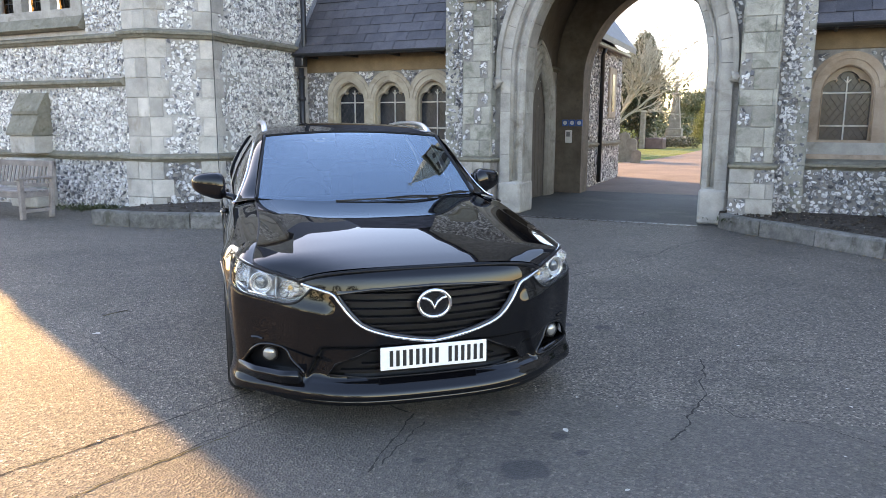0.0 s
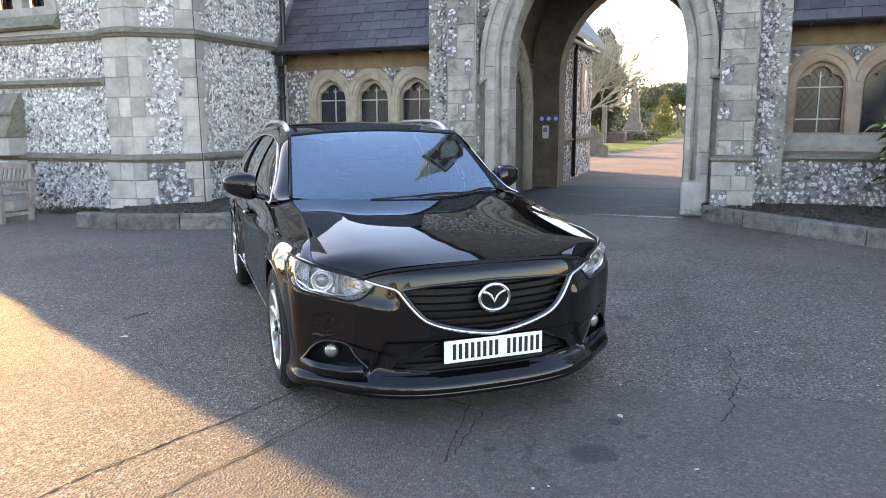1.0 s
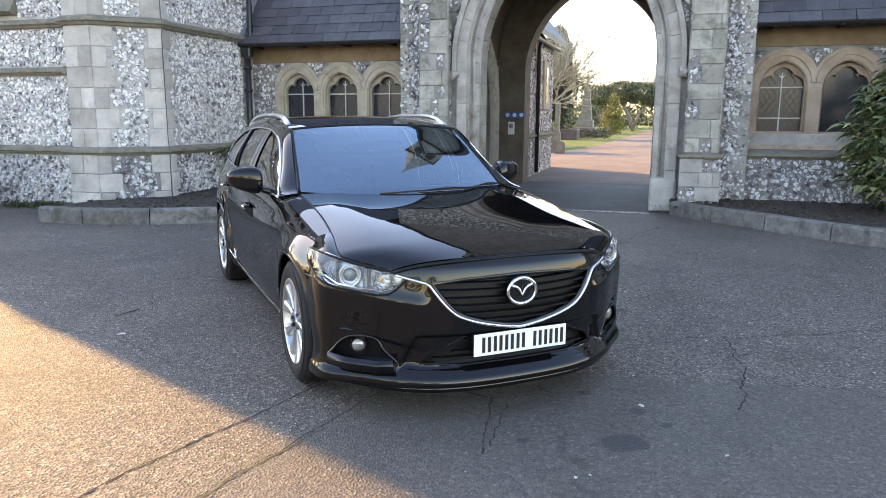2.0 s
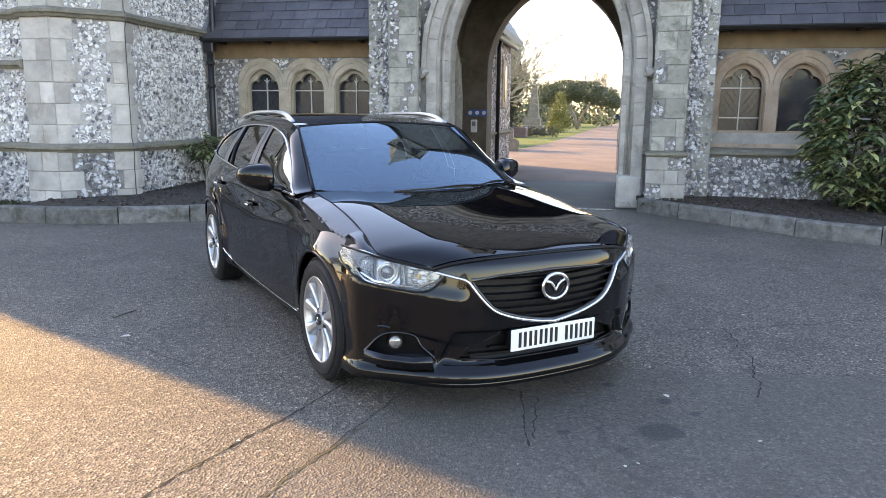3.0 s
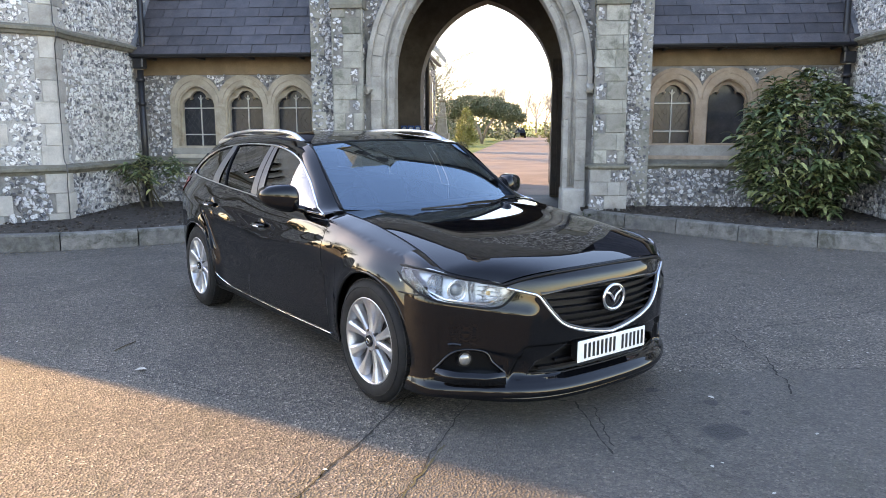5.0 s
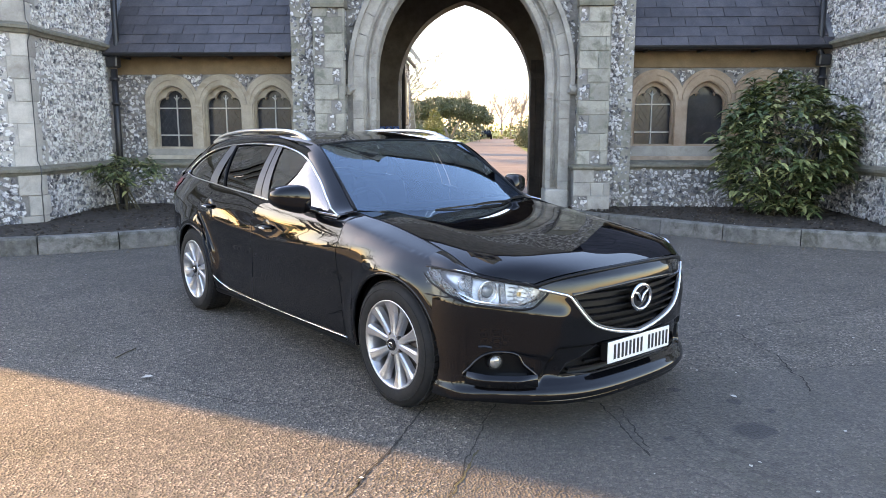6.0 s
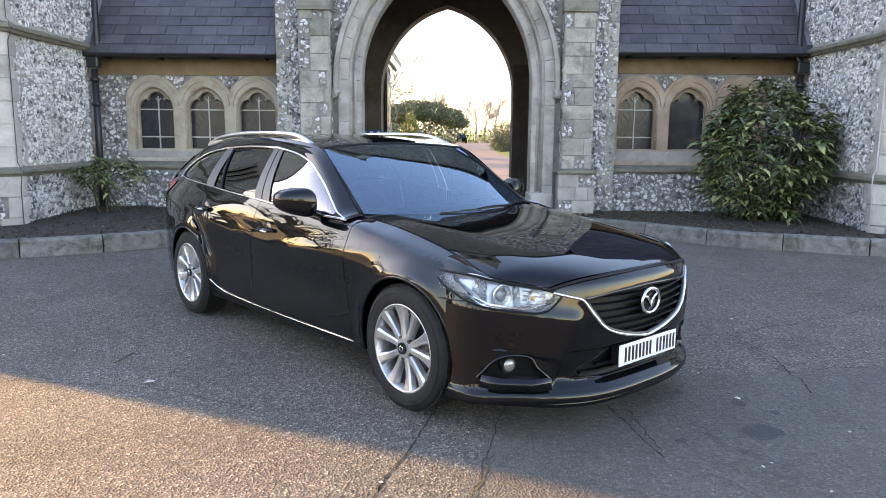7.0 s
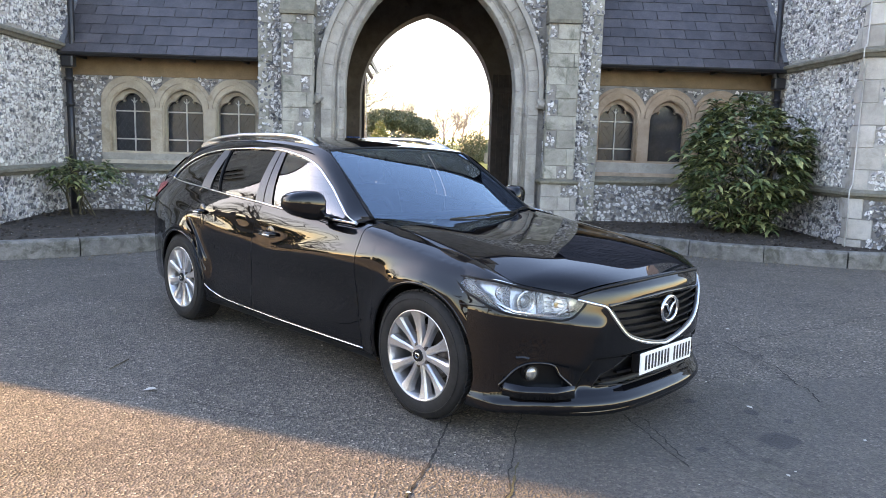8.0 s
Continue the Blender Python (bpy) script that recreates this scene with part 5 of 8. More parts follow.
def glass_y(x, z):
    zb, yb = float(belt_z(x)), float(belt_y(x))
    ze, ye = float(edge_z(x)), float(edge_y(x))
    if x > -0.66:
        ze, ye = 1.0, 0.74
    t = max(0.0, (z - zb) / max(0.02, ze - zb))
    return yb + (ye - yb) * min(1.0, t) ** 1.45


def both(name, fn, n, m, mat, label="", parent=None, thick=0.0):
    """A panel on each side: fn(u, v) gives x, y, z on the left."""
    made = []
    for s in (-1, 1):
        P = np.array([[fn(u, v) for v in np.linspace(0, 1, m)] for u in np.linspace(0, 1, n)])
        P[:, :, 1] *= s
        ob = part_mesh(name, grid_mesh(name, P, True, flip=s > 0), mat, parent or car, label)
        if thick:
            md = ob.modifiers.new("thickness", "SOLIDIFY")
            md.thickness, md.offset = thick, -1
        made.append(ob)
    return made


def lin(a, b, t):
    return a + (b - a) * t


shut_a = cv([0.2, 0.5, 0.67, 0.84, 0.97], [-.50, -.54, -.556, -.543, -.53])
shut_b = cv([0.2, 0.57, 0.77, 0.97, 1.02], [-1.74, -1.744, -1.725, -1.668, -1.65])
shut_c = cv([0.2, 0.36, 0.50, 0.58, 0.715, 0.843, 0.99, 1.07], [-2.36, -2.39, -2.43, -2.49, -2.62, -2.665, -2.59, -2.52])
GAP = 0.0035


def panel(xa, xb, ztop, u, v, lo=None):
    """A body side panel between the shut lines xa(z) and xb(z)."""
    vv = v
    zl, zt = 0.235, 1.0
    z = lin(zl, zt, vv)
    for _ in range(4):
        x = lin(float(xa(z)), float(xb(z)), u)
        z = lin(arch_z(x, 0.235) if lo is None else lo(x), ztop(x), vv)
    return (x, side_y(x, z), z)


def warp(v):
    return 0.5 - 0.5 * math.cos(math.pi * v)


fend_front = cv([0.2, 0.66, 0.70, 0.74, 0.78, 0.9], [.345, .345, .328, .290, .274, .270])
fend_top = cv([0.36, 0.0, -0.3, -0.6], [.832, .898, .945, .98])
both("front_fender", lambda u, v: panel(lambda z: float(fend_front(z)), lambda z: float(shut_a(z)) + GAP, lambda x: float(fend_top(x)) - 0.001, warp(u), 1 - (1 - v) ** 1.6), 110, 34, PAINT)
both("front_door", lambda u, v: panel(lambda z: float(shut_a(z)) - GAP, lambda z: float(shut_b(z)) + GAP, lambda x: float(belt_z(x)), u, v), 34, 36, PAINT)
both("rear_door", lambda u, v: panel(lambda z: float(shut_b(z)) - GAP, lambda z: float(shut_c(z)) + GAP, lambda x: float(belt_z(x)), u, v), 34, 36, PAINT)
both("quarter_panel", lambda u, v: panel(lambda z: float(shut_c(z)) - GAP, lambda z: -3.58, lambda x: float(belt_z(x)) + 0.0, warp(u), v), 44, 34, PAINT)
for nm, sh, z0, z1 in (("shut_line", shut_a, 0.25, 0.965), ("shut_line", shut_b, 0.25, 1.0), ("shut_line", shut_c, 0.36, 1.05)):
    for s in (-1, 1):
        pts = [(float(sh(z)), s * (side_y(float(sh(z)), z) - 0.010), z) for z in np.linspace(z0, z1, 40)]
        part(nm, tube_bm(pts, 0.008, 6, up=(1, 0, 0)), SATIN_BLACK, car)
# black sill with a bright strip
both("sill", lambda u, v: (lin(-0.38, -2.42, u), lin(side_y(lin(-0.38, -2.42, u), 0.235) - 0.004, 0.80, v ** 1.5), lin(0.232, 0.165, v ** 0.7)), 12, 6, SATIN_BLACK)
for s in (-1, 1):
    pts = [(-.50, .256), (-.9, .254), (-1.3, .253), (-1.8, .258), (-2.15, .268), (-2.27, .285), (-2.35, .318), (-2.385, .345)]
    fx = cv([p[0] for p in pts], [p[1] for p in pts])
    path = [(x, s * (side_y(x, float(fx(x))) + 0.003), float(fx(x))) for x in np.linspace(-.50, -2.385, 40)]
    part("sill_strip", tube_bm(path, 0.0038, 6), CHROME, car, "thin chrome strip")

# greenhouse
def frame_patch(u, v):
    x = lin(-0.605, -3.54, u)
    zb = float(dlo_z(x)) if -3.18 < x < -.62 else float(belt_z(x))
    ze, ye = (float(edge_z(x)), float(edge_y(x))) if x < -.66 else (lin(.982, .988, (x + .6) / -.06), .74)
    z = lin(zb + 0.004, ze, v)
    return (x, lin(glass_y(x, zb), ye, v) + 0.012 * math.sin(math.pi * v), z)
both("roof_side", frame_patch, 70, 8, PAINT)


def pane(x0b, x0t, x1b, x1t):
    def fn(u, v):
        z = 1.0
        for _ in range(6):
            t = (z - 0.97) / 0.39
            x = lin(lin(x0b, x0t, t), lin(x1b, x1t, t), u)
            z = lin(float(belt_z(x)) + 0.004, max(float(belt_z(x)) + 0.005, float(dlo_z(x)) - 0.002), v)
        return (x, glass_y(x, z) - 0.006, z)
    return fn
both("front_side_window", pane(-0.77, -0.77, -1.535, -1.64), 30, 14, SIDE_GLASS)
both("rear_side_window", pane(-1.745, -1.755, -2.43, -2.37), 24, 14, DARK_GLASS)
both("quarter_window", pane(-2.59, -2.49, -3.175, -3.12), 24, 12, DARK_GLASS)
both("mirror_triangle", pane(-0.625, -0.625, -0.765, -0.765), 6, 6, SATIN_BLACK)
for a in ((-1.53, -1.635, -1.632, -1.69), (-1.645, -1.70, -1.75, -1.76), (-2.435, -2.375, -2.585, -2.485)):
    def strip(u, v, a=a):
        x, y, z = pane(*a)(u, v)
        return (x, y + 0.009, z)
    both("pillar_trim", strip, 4, 12, PILLAR)
for s in (-1, 1):
    pts = [(-2.27, 1.03), (-2.40, 1.345)]
    part("window_divider", tube_bm([(lin(-2.275, -2.385, t), s * (glass_y(lin(-2.275, -2.385, t), lin(1.045, 1.345, t)) + 0.001), lin(1.045, 1.345, t)) for t in np.linspace(0, 1, 6)], 0.009, 6), SATIN_BLACK, car)
    xs = list(np.linspace(-0.615, -3.17, 60))
    up = [(x, s * (glass_y(x, float(dlo_z(x))) + 0.004), float(dlo_z(x))) for x in xs]
    dn = [(x, s * (float(belt_y(x)) + 0.004), float(belt_z(x)) + 0.002) for x in xs]
    part("window_trim", tube_bm(up, 0.008, 6), CHROME, car, "chrome window line")
    part("window_trim", tube_bm(dn, 0.008, 6), CHROME, car, "chrome window line")
    part("window_trim", tube_bm([up[-1], (-3.185, up[-1][1] * 1.0, 1.10), dn[-1]], 0.012, 6), CHROME, car)
    # roof rail: rises from its feet
    rp = [(-1.37, 1.402), (-1.45, 1.432), (-1.55, 1.458), (-1.7, 1.474), (-1.95, 1.481), (-2.3, 1.479), (-2.6, 1.463), (-2.8, 1.444), (-2.93, 1.418), (-3.03, 1.385)]
    fz = cv([p[0] for p in rp], [p[1] for p in rp])
    xs = np.linspace(-1.37, -3.03, 40)
    rail = part("roof_rail", bmesh.new(), SATIN_SILVER, car, "satin silver roof rail")
    bm = bmesh.new()
    sweep_bm([(x, s * (float(edge_y(x)) - 0.02), float(fz(x)) - 0.014) for x in xs], [(-0.017, -0.014), (0.017, -0.014), (0.02, 0.004), (0.01, 0.014), (-0.01, 0.014), (-0.02, 0.004)], bm=bm, up=(0, 0, 1), smooth=True)
    for xa, xb in ((-1.36, -1.62), (-3.04, -2.74)):
        foot = [(lin(xa, xb, t), s * (float(edge_y(lin(xa, xb, t))) - 0.02), float(edge_z(lin(xa, xb, t))) + 0.006) for t in np.linspace(0, 1, 8)]
        A, B = [], []
        for i, p in enumerate(foot):
            top = float(fz(p[0])) - 0.012
            for sd, col in ((-0.019, A), (0.019, B)):
                col.append((bm.verts.new((p[0], p[1] + sd, p[2] - 0.02)), bm.verts.new((p[0], p[1] + sd, max(p[2] - 0.01, lin(top, p[2] + 0.0, (i / 7.0) ** 0.8))))))
        for C in (A, B):
            for i in range(7):
                bm.faces.new((C[i][0], C[i + 1][0], C[i + 1][1], C[i][1]))
        for i in range(7):
            bm.faces.new((A[i][1], A[i + 1][1], B[i + 1][1], B[i][1]))
    bmesh.ops.recalc_face_normals(bm, faces=bm.faces)
    bm.to_mesh(rail.data)
    bm.free()


def roof_fn(u, w):
    """w from -1 to 1 across."""
    x0 = lin(-1.29, -3.38, u)
    x = x0 + (1 - u) * 0.053 * w * w
    x = min(x, -1.24)
    ze, ye = float(edge_z(x)), float(edge_y(x))
    zt = float(top_z(x0))
    return (x, ye * w, zt - (zt - ze) * abs(w) ** 2.3)
P = np.array([[roof_fn(u, w) for w in np.linspace(-1, 1, 41)] for u in np.linspace(0, 1, 50)])
part_mesh("roof", grid_mesh("roof", P, True, flip=True), PAINT, car)


def screen_fn(u, w):
    b = Vector((-0.45 - 0.205 * w * w, 0.735 * w, 0.962 + 0.026 * w * w))
    t = Vector((-1.287 + 0.05 * w * w, 0.64 * w, 1.401 - 0.032 * w * w))
    p = b.lerp(t, u)
    k = math.sin(math.pi * u) * 0.006 + 0.03 * (1 - w * w) * min(1, max(0, 4 * u * (1 - u))) ** 0.7 * 0.6
    return (p.x + k * 0.45, p.y, p.z + k * 0.9)
P = np.array([[screen_fn(u, w) for w in np.linspace(-1, 1, 41)] for u in np.linspace(0, 1, 24)])
ws = part_mesh("windscreen", grid_mesh("windscreen", P, True, flip=True), SCREEN, car, "clear windscreen with a dark band at its edge")
for w in (-1, 1):
    part("screen_seal", tube_bm([screen_fn(u, w * 0.985) for u in np.linspace(0, 1, 20)], 0.011, 6), SATIN_BLACK, ws)
part("screen_seal", tube_bm([screen_fn(0.995, w) for w in np.linspace(-1, 1, 24)], 0.009, 6), SATIN_BLACK, ws)
P = np.array([[(p[0] - 0.004, p[1], p[2] - 0.008) for p in (screen_fn(u, w) for w in np.linspace(-1, 1, 31))] for u in np.linspace(-0.01, 0.055, 4)])
part_mesh("screen_band", grid_mesh("screen_band", P, True, flip=True), GLOSS_BLACK, ws)
P = np.array([[(p[0] - 0.01, p[1], p[2] - 0.012) for p in (screen_fn(u, w) for w in np.linspace(-0.20, 0.20, 7))] for u in np.linspace(0.72, 1.0, 6)])
part_mesh("sensor_shroud", grid_mesh("sensor_shroud", P, True, flip=True), GLOSS_BLACK, ws)

# bonnet
hood_edge = cv([-.62, -.3, 0.0, .3, .42, .50, .545, .646, .72], [.730, .732, .742, .772, .792, .800, .782, .684, .606])
hood_mid = cv([-.55, -.3, 0.0, .3, .55, .72, .80, .84], [.975, .962, .941, .909, .868, .831, .809, .797])
hood_side = cv([-.62, -.3, 0.0, .3, .42, .50, .545, .646, .72], [.977, .946, .901, .846, .816, .794, .782, .758, .740])


def hood_fn(u, w):
    front = 0.838 - 0.118 * abs(w) ** 3.5
    back = -0.47 - 0.14 * w * w
    x = lin(front, back, u)
    xe = lin(0.72, -0.61, u)
    ye = float(hood_edge(xe))
    zm, ze = float(hood_mid(x)), float(hood_side(xe))
    aw = abs(w)
    # a raised line near each side, a shallow dish between
    z = zm - (zm - ze) * aw ** lin(3.2, 2.6, min(1, u * 3)) + 0.008 * math.exp(-((aw - 0.76) / 0.15) ** 2) * min(1, u * 1.5)
    return (x, ye * w, z)
P = np.array([[hood_fn(u, w) for w in np.linspace(-1, 1, 61)] for u in np.linspace(0, 1, 60)])
hood = part_mesh("bonnet", grid_mesh("bonnet", P, True, flip=False), PAINT, car)
bm = tube_bm([(p[0] + 0.006, p[1], p[2] - 0.014) for p in (hood_fn(0, w) for w in np.linspace(-1, 1, 41))], 0.010, 6)
part("shut_line", bm, SATIN_BLACK, car)
for s in (-1, 1):
    part("shut_line", tube_bm([(p[0], p[1] + s * 0.004, p[2] - 0.012) for p in (hood_fn(u, s) for u in np.linspace(0, 1, 30))], 0.010, 6), SATIN_BLACK, car)
P = np.array([[(lin(-0.40, -0.62, u) - 0.15 * w * w, 0.73 * w, 0.945 + 0.02 * w * w + 0.01 * u) for w in np.linspace(-1, 1, 21)] for u in np.linspace(0, 1, 4)])
part_mesh("cowl_panel", grid_mesh("cowl", P, True), SATIN_BLACK, car)
for y0, y1 in ((0.47, -0.25), (0.70, 0.36)):      # wipers, parked low on the glass
    def wp(t, lift):
        y = lin(y0, y1, t)
        u = 0.006 + 0.022 * math.sin(math.pi * t)
        p = screen_fn(u, y / 0.735)
        return (p[0] + 0.008 + lift * 0.4, p[1], p[2] + 0.006 + lift)
    wip = part("wiper", tube_bm([wp(t, 0.010 * math.sin(math.pi * min(1, t * 1.8))) for t in np.linspace(0, 0.55, 10)], 0.005, 6), SATIN_BLACK, car)
    part("wiper_blade", sweep_bm([wp(t, 0.0) for t in np.linspace(0.1, 1, 12)], [(-0.003, -0.006), (0.003, -0.006), (0.002, 0.004), (-0.002, 0.004)], up=(0, 0, 1)), SATIN_BLACK, wip)

# ---- front end ----
PY = [0, .10, .20, .30, .40, .467, .55, .62, .68, .745, .80, .85, .88, .90, .913, .921, .925, .929]
PX = [.885, .884, .879, .868, .846, .822, .780, .737, .690, .632, .586, .545, .515, .485, .445, .395, .33, .24]
plan_x = cv(PY, PX)
nose_dx = cv([.14, .165, .185, .205, .24, .28, .33, .42, .50, .56, .64, .70, .745, .78, .81], [.0, .030, .043, .039, .012, .003, .004, .006, .006, .008, .002, -.005, -.014, -.035, -.055])
side_in = cv([.14, .18, .21, .25, .3, .45, .58, .66, .72, .765, .80], [1.0, 1.012, 1.012, 1.0, .995, 1.0, .998, .991, .981, .965, .946])
fold_z = cv([.42, .50, .60, .75, .90], [.565, .572, .588, .615, .64])


def ramp01(t):
    t = min(1.0, max(0.0, t))
    return t * t * (3 - 2 * t)


def relief(a, z):
    """Shape of the bumper skin: the fold under the lamps, the fog lamp brow, the set-back middle."""
    d = z - float(fold_z(a))
    out = 0.016 * (math.exp(-(d / 0.045) ** 2) if d > 0 else math.exp(-(d / 0.15) ** 2)) * ramp01((a - 0.44) / 0.08)
    edge = 0.452 + 0.45 * max(0.0, 0.56 - z)
    out -= 0.030 * ramp01((edge - a) / 0.035 + 0.5) * ramp01((0.43 - z) / 0.02) * ramp01((z - 0.235) / 0.03)
    # the brow that runs inwards over the fog lamp
    line = 0.355 + 0.28 * (min(a, 0.70) - 0.466) - max(0.0, a - 0.70) * 0.25
    out -= 0.012 * ramp01((line - z) / 0.02) * ramp01((z - 0.25) / 0.04) * ramp01((a - 0.46) / 0.08) * ramp01((0.80 - a) / 0.08)
    return out


def skin(y, z):
    """A point of the front end at lateral place y and height z."""
    a = abs(y)
    x = float(plan_x(a)) + float(nose_dx(z)) * (1 - 0.45 * (a / 0.9) ** 2) + relief(a, z) * (1 - 0.4 * a)
    return (x, y * (float(side_in(z)) + 0.35 * relief(a, z) * (a / 0.9) ** 2), z)


def fascia(y, z, off=0.0):
    """The same, off metres proud of it."""
    x, yy, z = skin(y, z)
    if off:
        a, d = abs(y), 0.01
        ax, bx = float(plan_x(max(0, a - d))), float(plan_x(min(0.929, a + d)))
        n = Vector((2 * d, (ax - bx) * (1 if y >= 0 else -1), 0)).normalized()
        return (x + n.x * off, yy + n.y * off, z)
    return (x, yy, z)


def inside(poly, px, py):
    c = False
    for (x0, y0), (x1, y1) in zip(poly, poly[1:] + poly[:1]):
        if (y0 > py) != (y1 > py) and px < (x1 - x0) * (py - y0) / (y1 - y0) + x0:
            c = not c
    return c


LAMP = [(.565, .700), (.585, .713), (.64, .733), (.716, .750), (.826, .771), (.905, .791), (.9275, .790), (.9285, .772), (.9275, .745), (.924, .712), (.913, .679), (.879, .655), (.816, .638), (.721, .624), (.67, .620), (.625, .632), (.59, .665)]
GRILLE = [(0, .704), (.15, .700), (.30, .695), (.452, .682), (.430, .642), (.391, .589), (.342, .536), (.292, .511), (.20, .482), (.09, .458), (0, .447)]
INTAKE = [(0, .262), (.30, .262), (.50, .274), (.46, .335), (.36, .372), (.29, .405), (0, .408)]
FOG = [(.60, .274), (.657, .346), (.679, .393), (.724, .408), (.783, .404), (.826, .374), (.856, .331), (.88, .286), (.808, .266), (.703, .262)]


def whole(half):
    return half + [(-y, z) for y, z in half[::-1] if y > 0]


fas_top = cv([0, .2, .35, .47, .56, .606, .64, .716, .826, .905, .929], [.797, .795, .788, .774, .754, .740, .734, .751, .772, .793, .797])
ys = np.concatenate([np.linspace(0, 0.5, 50), np.linspace(0.5, 0.85, 48)[1:], np.linspace(0.85, 0.918, 28)[1:], np.linspace(0.918, 0.929, 26)[1:]])
ys = np.concatenate([-ys[:0:-1], ys])
NZ = 104
verts, faces = [], []
holes = [whole(GRILLE), whole(INTAKE)] + [[(s * y, z) for y, z in q] for q in (LAMP, FOG) for s in (-1, 1)]
yz = []
for y in ys:
    zt = float(fas_top(abs(y)))
    for k in range(NZ):
        z = lin(0.170, zt, k / (NZ - 1))
        yz.append((y, z))
        verts.append(fascia(y, z))
for i in range(len(ys) - 1):
    for k in range(NZ - 1):
        q = (i * NZ + k, (i + 1) * NZ + k, (i + 1) * NZ + k + 1, i * NZ + k + 1)
        cy, czz = sum(yz[j][0] for j in q) / 4, sum(yz[j][1] for j in q) / 4
        # the wheel arch bites into the outer end
        c3 = fascia(cy, czz)
        if c3[0] < float(fend_front(czz)) - 0.002 or math.hypot(c3[0], c3[2] - 0.335) < 0.385 or any(inside(h, cy, czz) for h in holes):
            continue
        faces.append(q)
bumper = part_mesh("front_bumper", py_mesh("front_bumper", verts, faces, True), PAINT, car)


def sheet(poly, off, step=0.014):
    """A patch of the front end inside an outline, set back or proud by off."""
    y0, y1 = min(p[0] for p in poly), max(p[0] for p in poly)
    z0, z1 = min(p[1] for p in poly), max(p[1] for p in poly)
    ny, nz = int((y1 - y0) / step) + 2, int((z1 - z0) / step) + 2
    vs, fs, ok = [], [], {}
    for i in range(ny):
        for k in range(nz):
            vs.append(fascia(lin(y0, y1, i / (ny - 1)), lin(z0, z1, k / (nz - 1)), off))
    for i in range(ny - 1):
        for k in range(nz - 1):
            cy, cz_ = lin(y0, y1, (i + 0.5) / (ny - 1)), lin(z0, z1, (k + 0.5) / (nz - 1))
            if inside(poly, cy, cz_):
                fs.append((i * nz + k, (i + 1) * nz + k, (i + 1) * nz + k + 1, i * nz + k + 1))
    return vs, fs


def grow(poly, k):
    cy, cz_ = sum(p[0] for p in poly) / len(poly), sum(p[1] for p in poly) / len(poly)
    return [(cy + (y - cy) * k, cz_ + (z - cz_) * k) for y, z in poly]


def smooth_loop(poly, n=6):
    out = []
    L = len(poly)
    for i in range(L):
        p0, p1, p2, p3 = (Vector(poly[(i + j) % L]) for j in (-1, 0, 1, 2))
        for k in range(n):
            t = k / n
            out.append(tuple(0.5 * ((2 * p1) + (p2 - p0) * t + (2 * p0 - 5 * p1 + 4 * p2 - p3) * t * t + (3 * p1 - p0 - 3 * p2 + p3) * t ** 3)))
    return out


def loop_tube(poly, r, off, n=3, flat=1.0):
    return sweep_bm([fascia(y, z, off) for y, z in poly], circle_profile(r, 6, flat), closed=True, up=(1, 0.01, 0), smooth=True)


# the fender's nose between bonnet and lamp
def tip_fn(u, v):
    xh = lin(0.235, 0.52, u)
    a = Vector((xh, float(hood_edge(xh)) + 0.005, float(hood_side(xh)) - 0.001))
    b = Vector(fascia(lin(0.929, 0.855, u), lin(0.799, 0.780, u)))
    p = a.lerp(b, v)
    return (p.x, p.y + 0.012 * math.sin(math.pi * v) * (1 - u), p.z + 0.012 * math.sin(math.pi * v) * (1 - u))
both("fender_nose", tip_fn, 14, 10, PAINT)

# grille
gr = part_mesh("grille", py_mesh("grille", *sheet(grow(whole(GRILLE), 1.05), -0.045)), SATIN_BLACK, car)
part("grille_rim", loop_tube(whole(GRILLE), 0.012, -0.006), GLOSS_BLACK, gr)
ghalf = cv([.447, .458, .482, .511, .536, .589, .642, .682, .70], [.02, .09, .20, .292, .342, .391, .430, .448, .30])
for i, z in enumerate((.492, .528, .565, .602, .640, .676)):
    hw = float(ghalf(z)) - 0.012
    pts = [fascia(y, z - 0.012 * (1 - (abs(y) / 0.45)), -0.012) for y in np.linspace(-hw, hw, 25)]
    part("slat", sweep_bm(pts, [(-0.025, -0.006), (0.004, -0.004), (0.004, 0.004), (-0.025, 0.007)], up=(0, 0, 1)), SATIN_BLACK, gr)
wing_half = [(.605, .717), (.56, .704), (.516, .692), (.469, .679), (.443, .642), (.404, .589), (.356, .536), (.304, .506), (.212, .476), (.09, .451), (0, .440)]
wing_half = [wing_half[0]] + [tuple(np.array(a) * f + np.array(b) * (1 - f)) for a, b in zip(wing_half, wing_half[1:]) for f in (0.75, 0.25)] + [wing_half[-1]]
wpath = [fascia(y, z, 0.004) for y, z in wing_half] + [fascia(-y, z, 0.004) for y, z in wing_half[-2::-1]]
part("grille_wing", sweep_bm(wpath, [(-0.008, -0.012), (0.006, -0.009), (0.008, 0.0), (0.004, 0.009), (-0.006, 0.009)], up=(1, 0, 0.02), smooth=True), CHROME, bumper, "bright chrome grille wing")
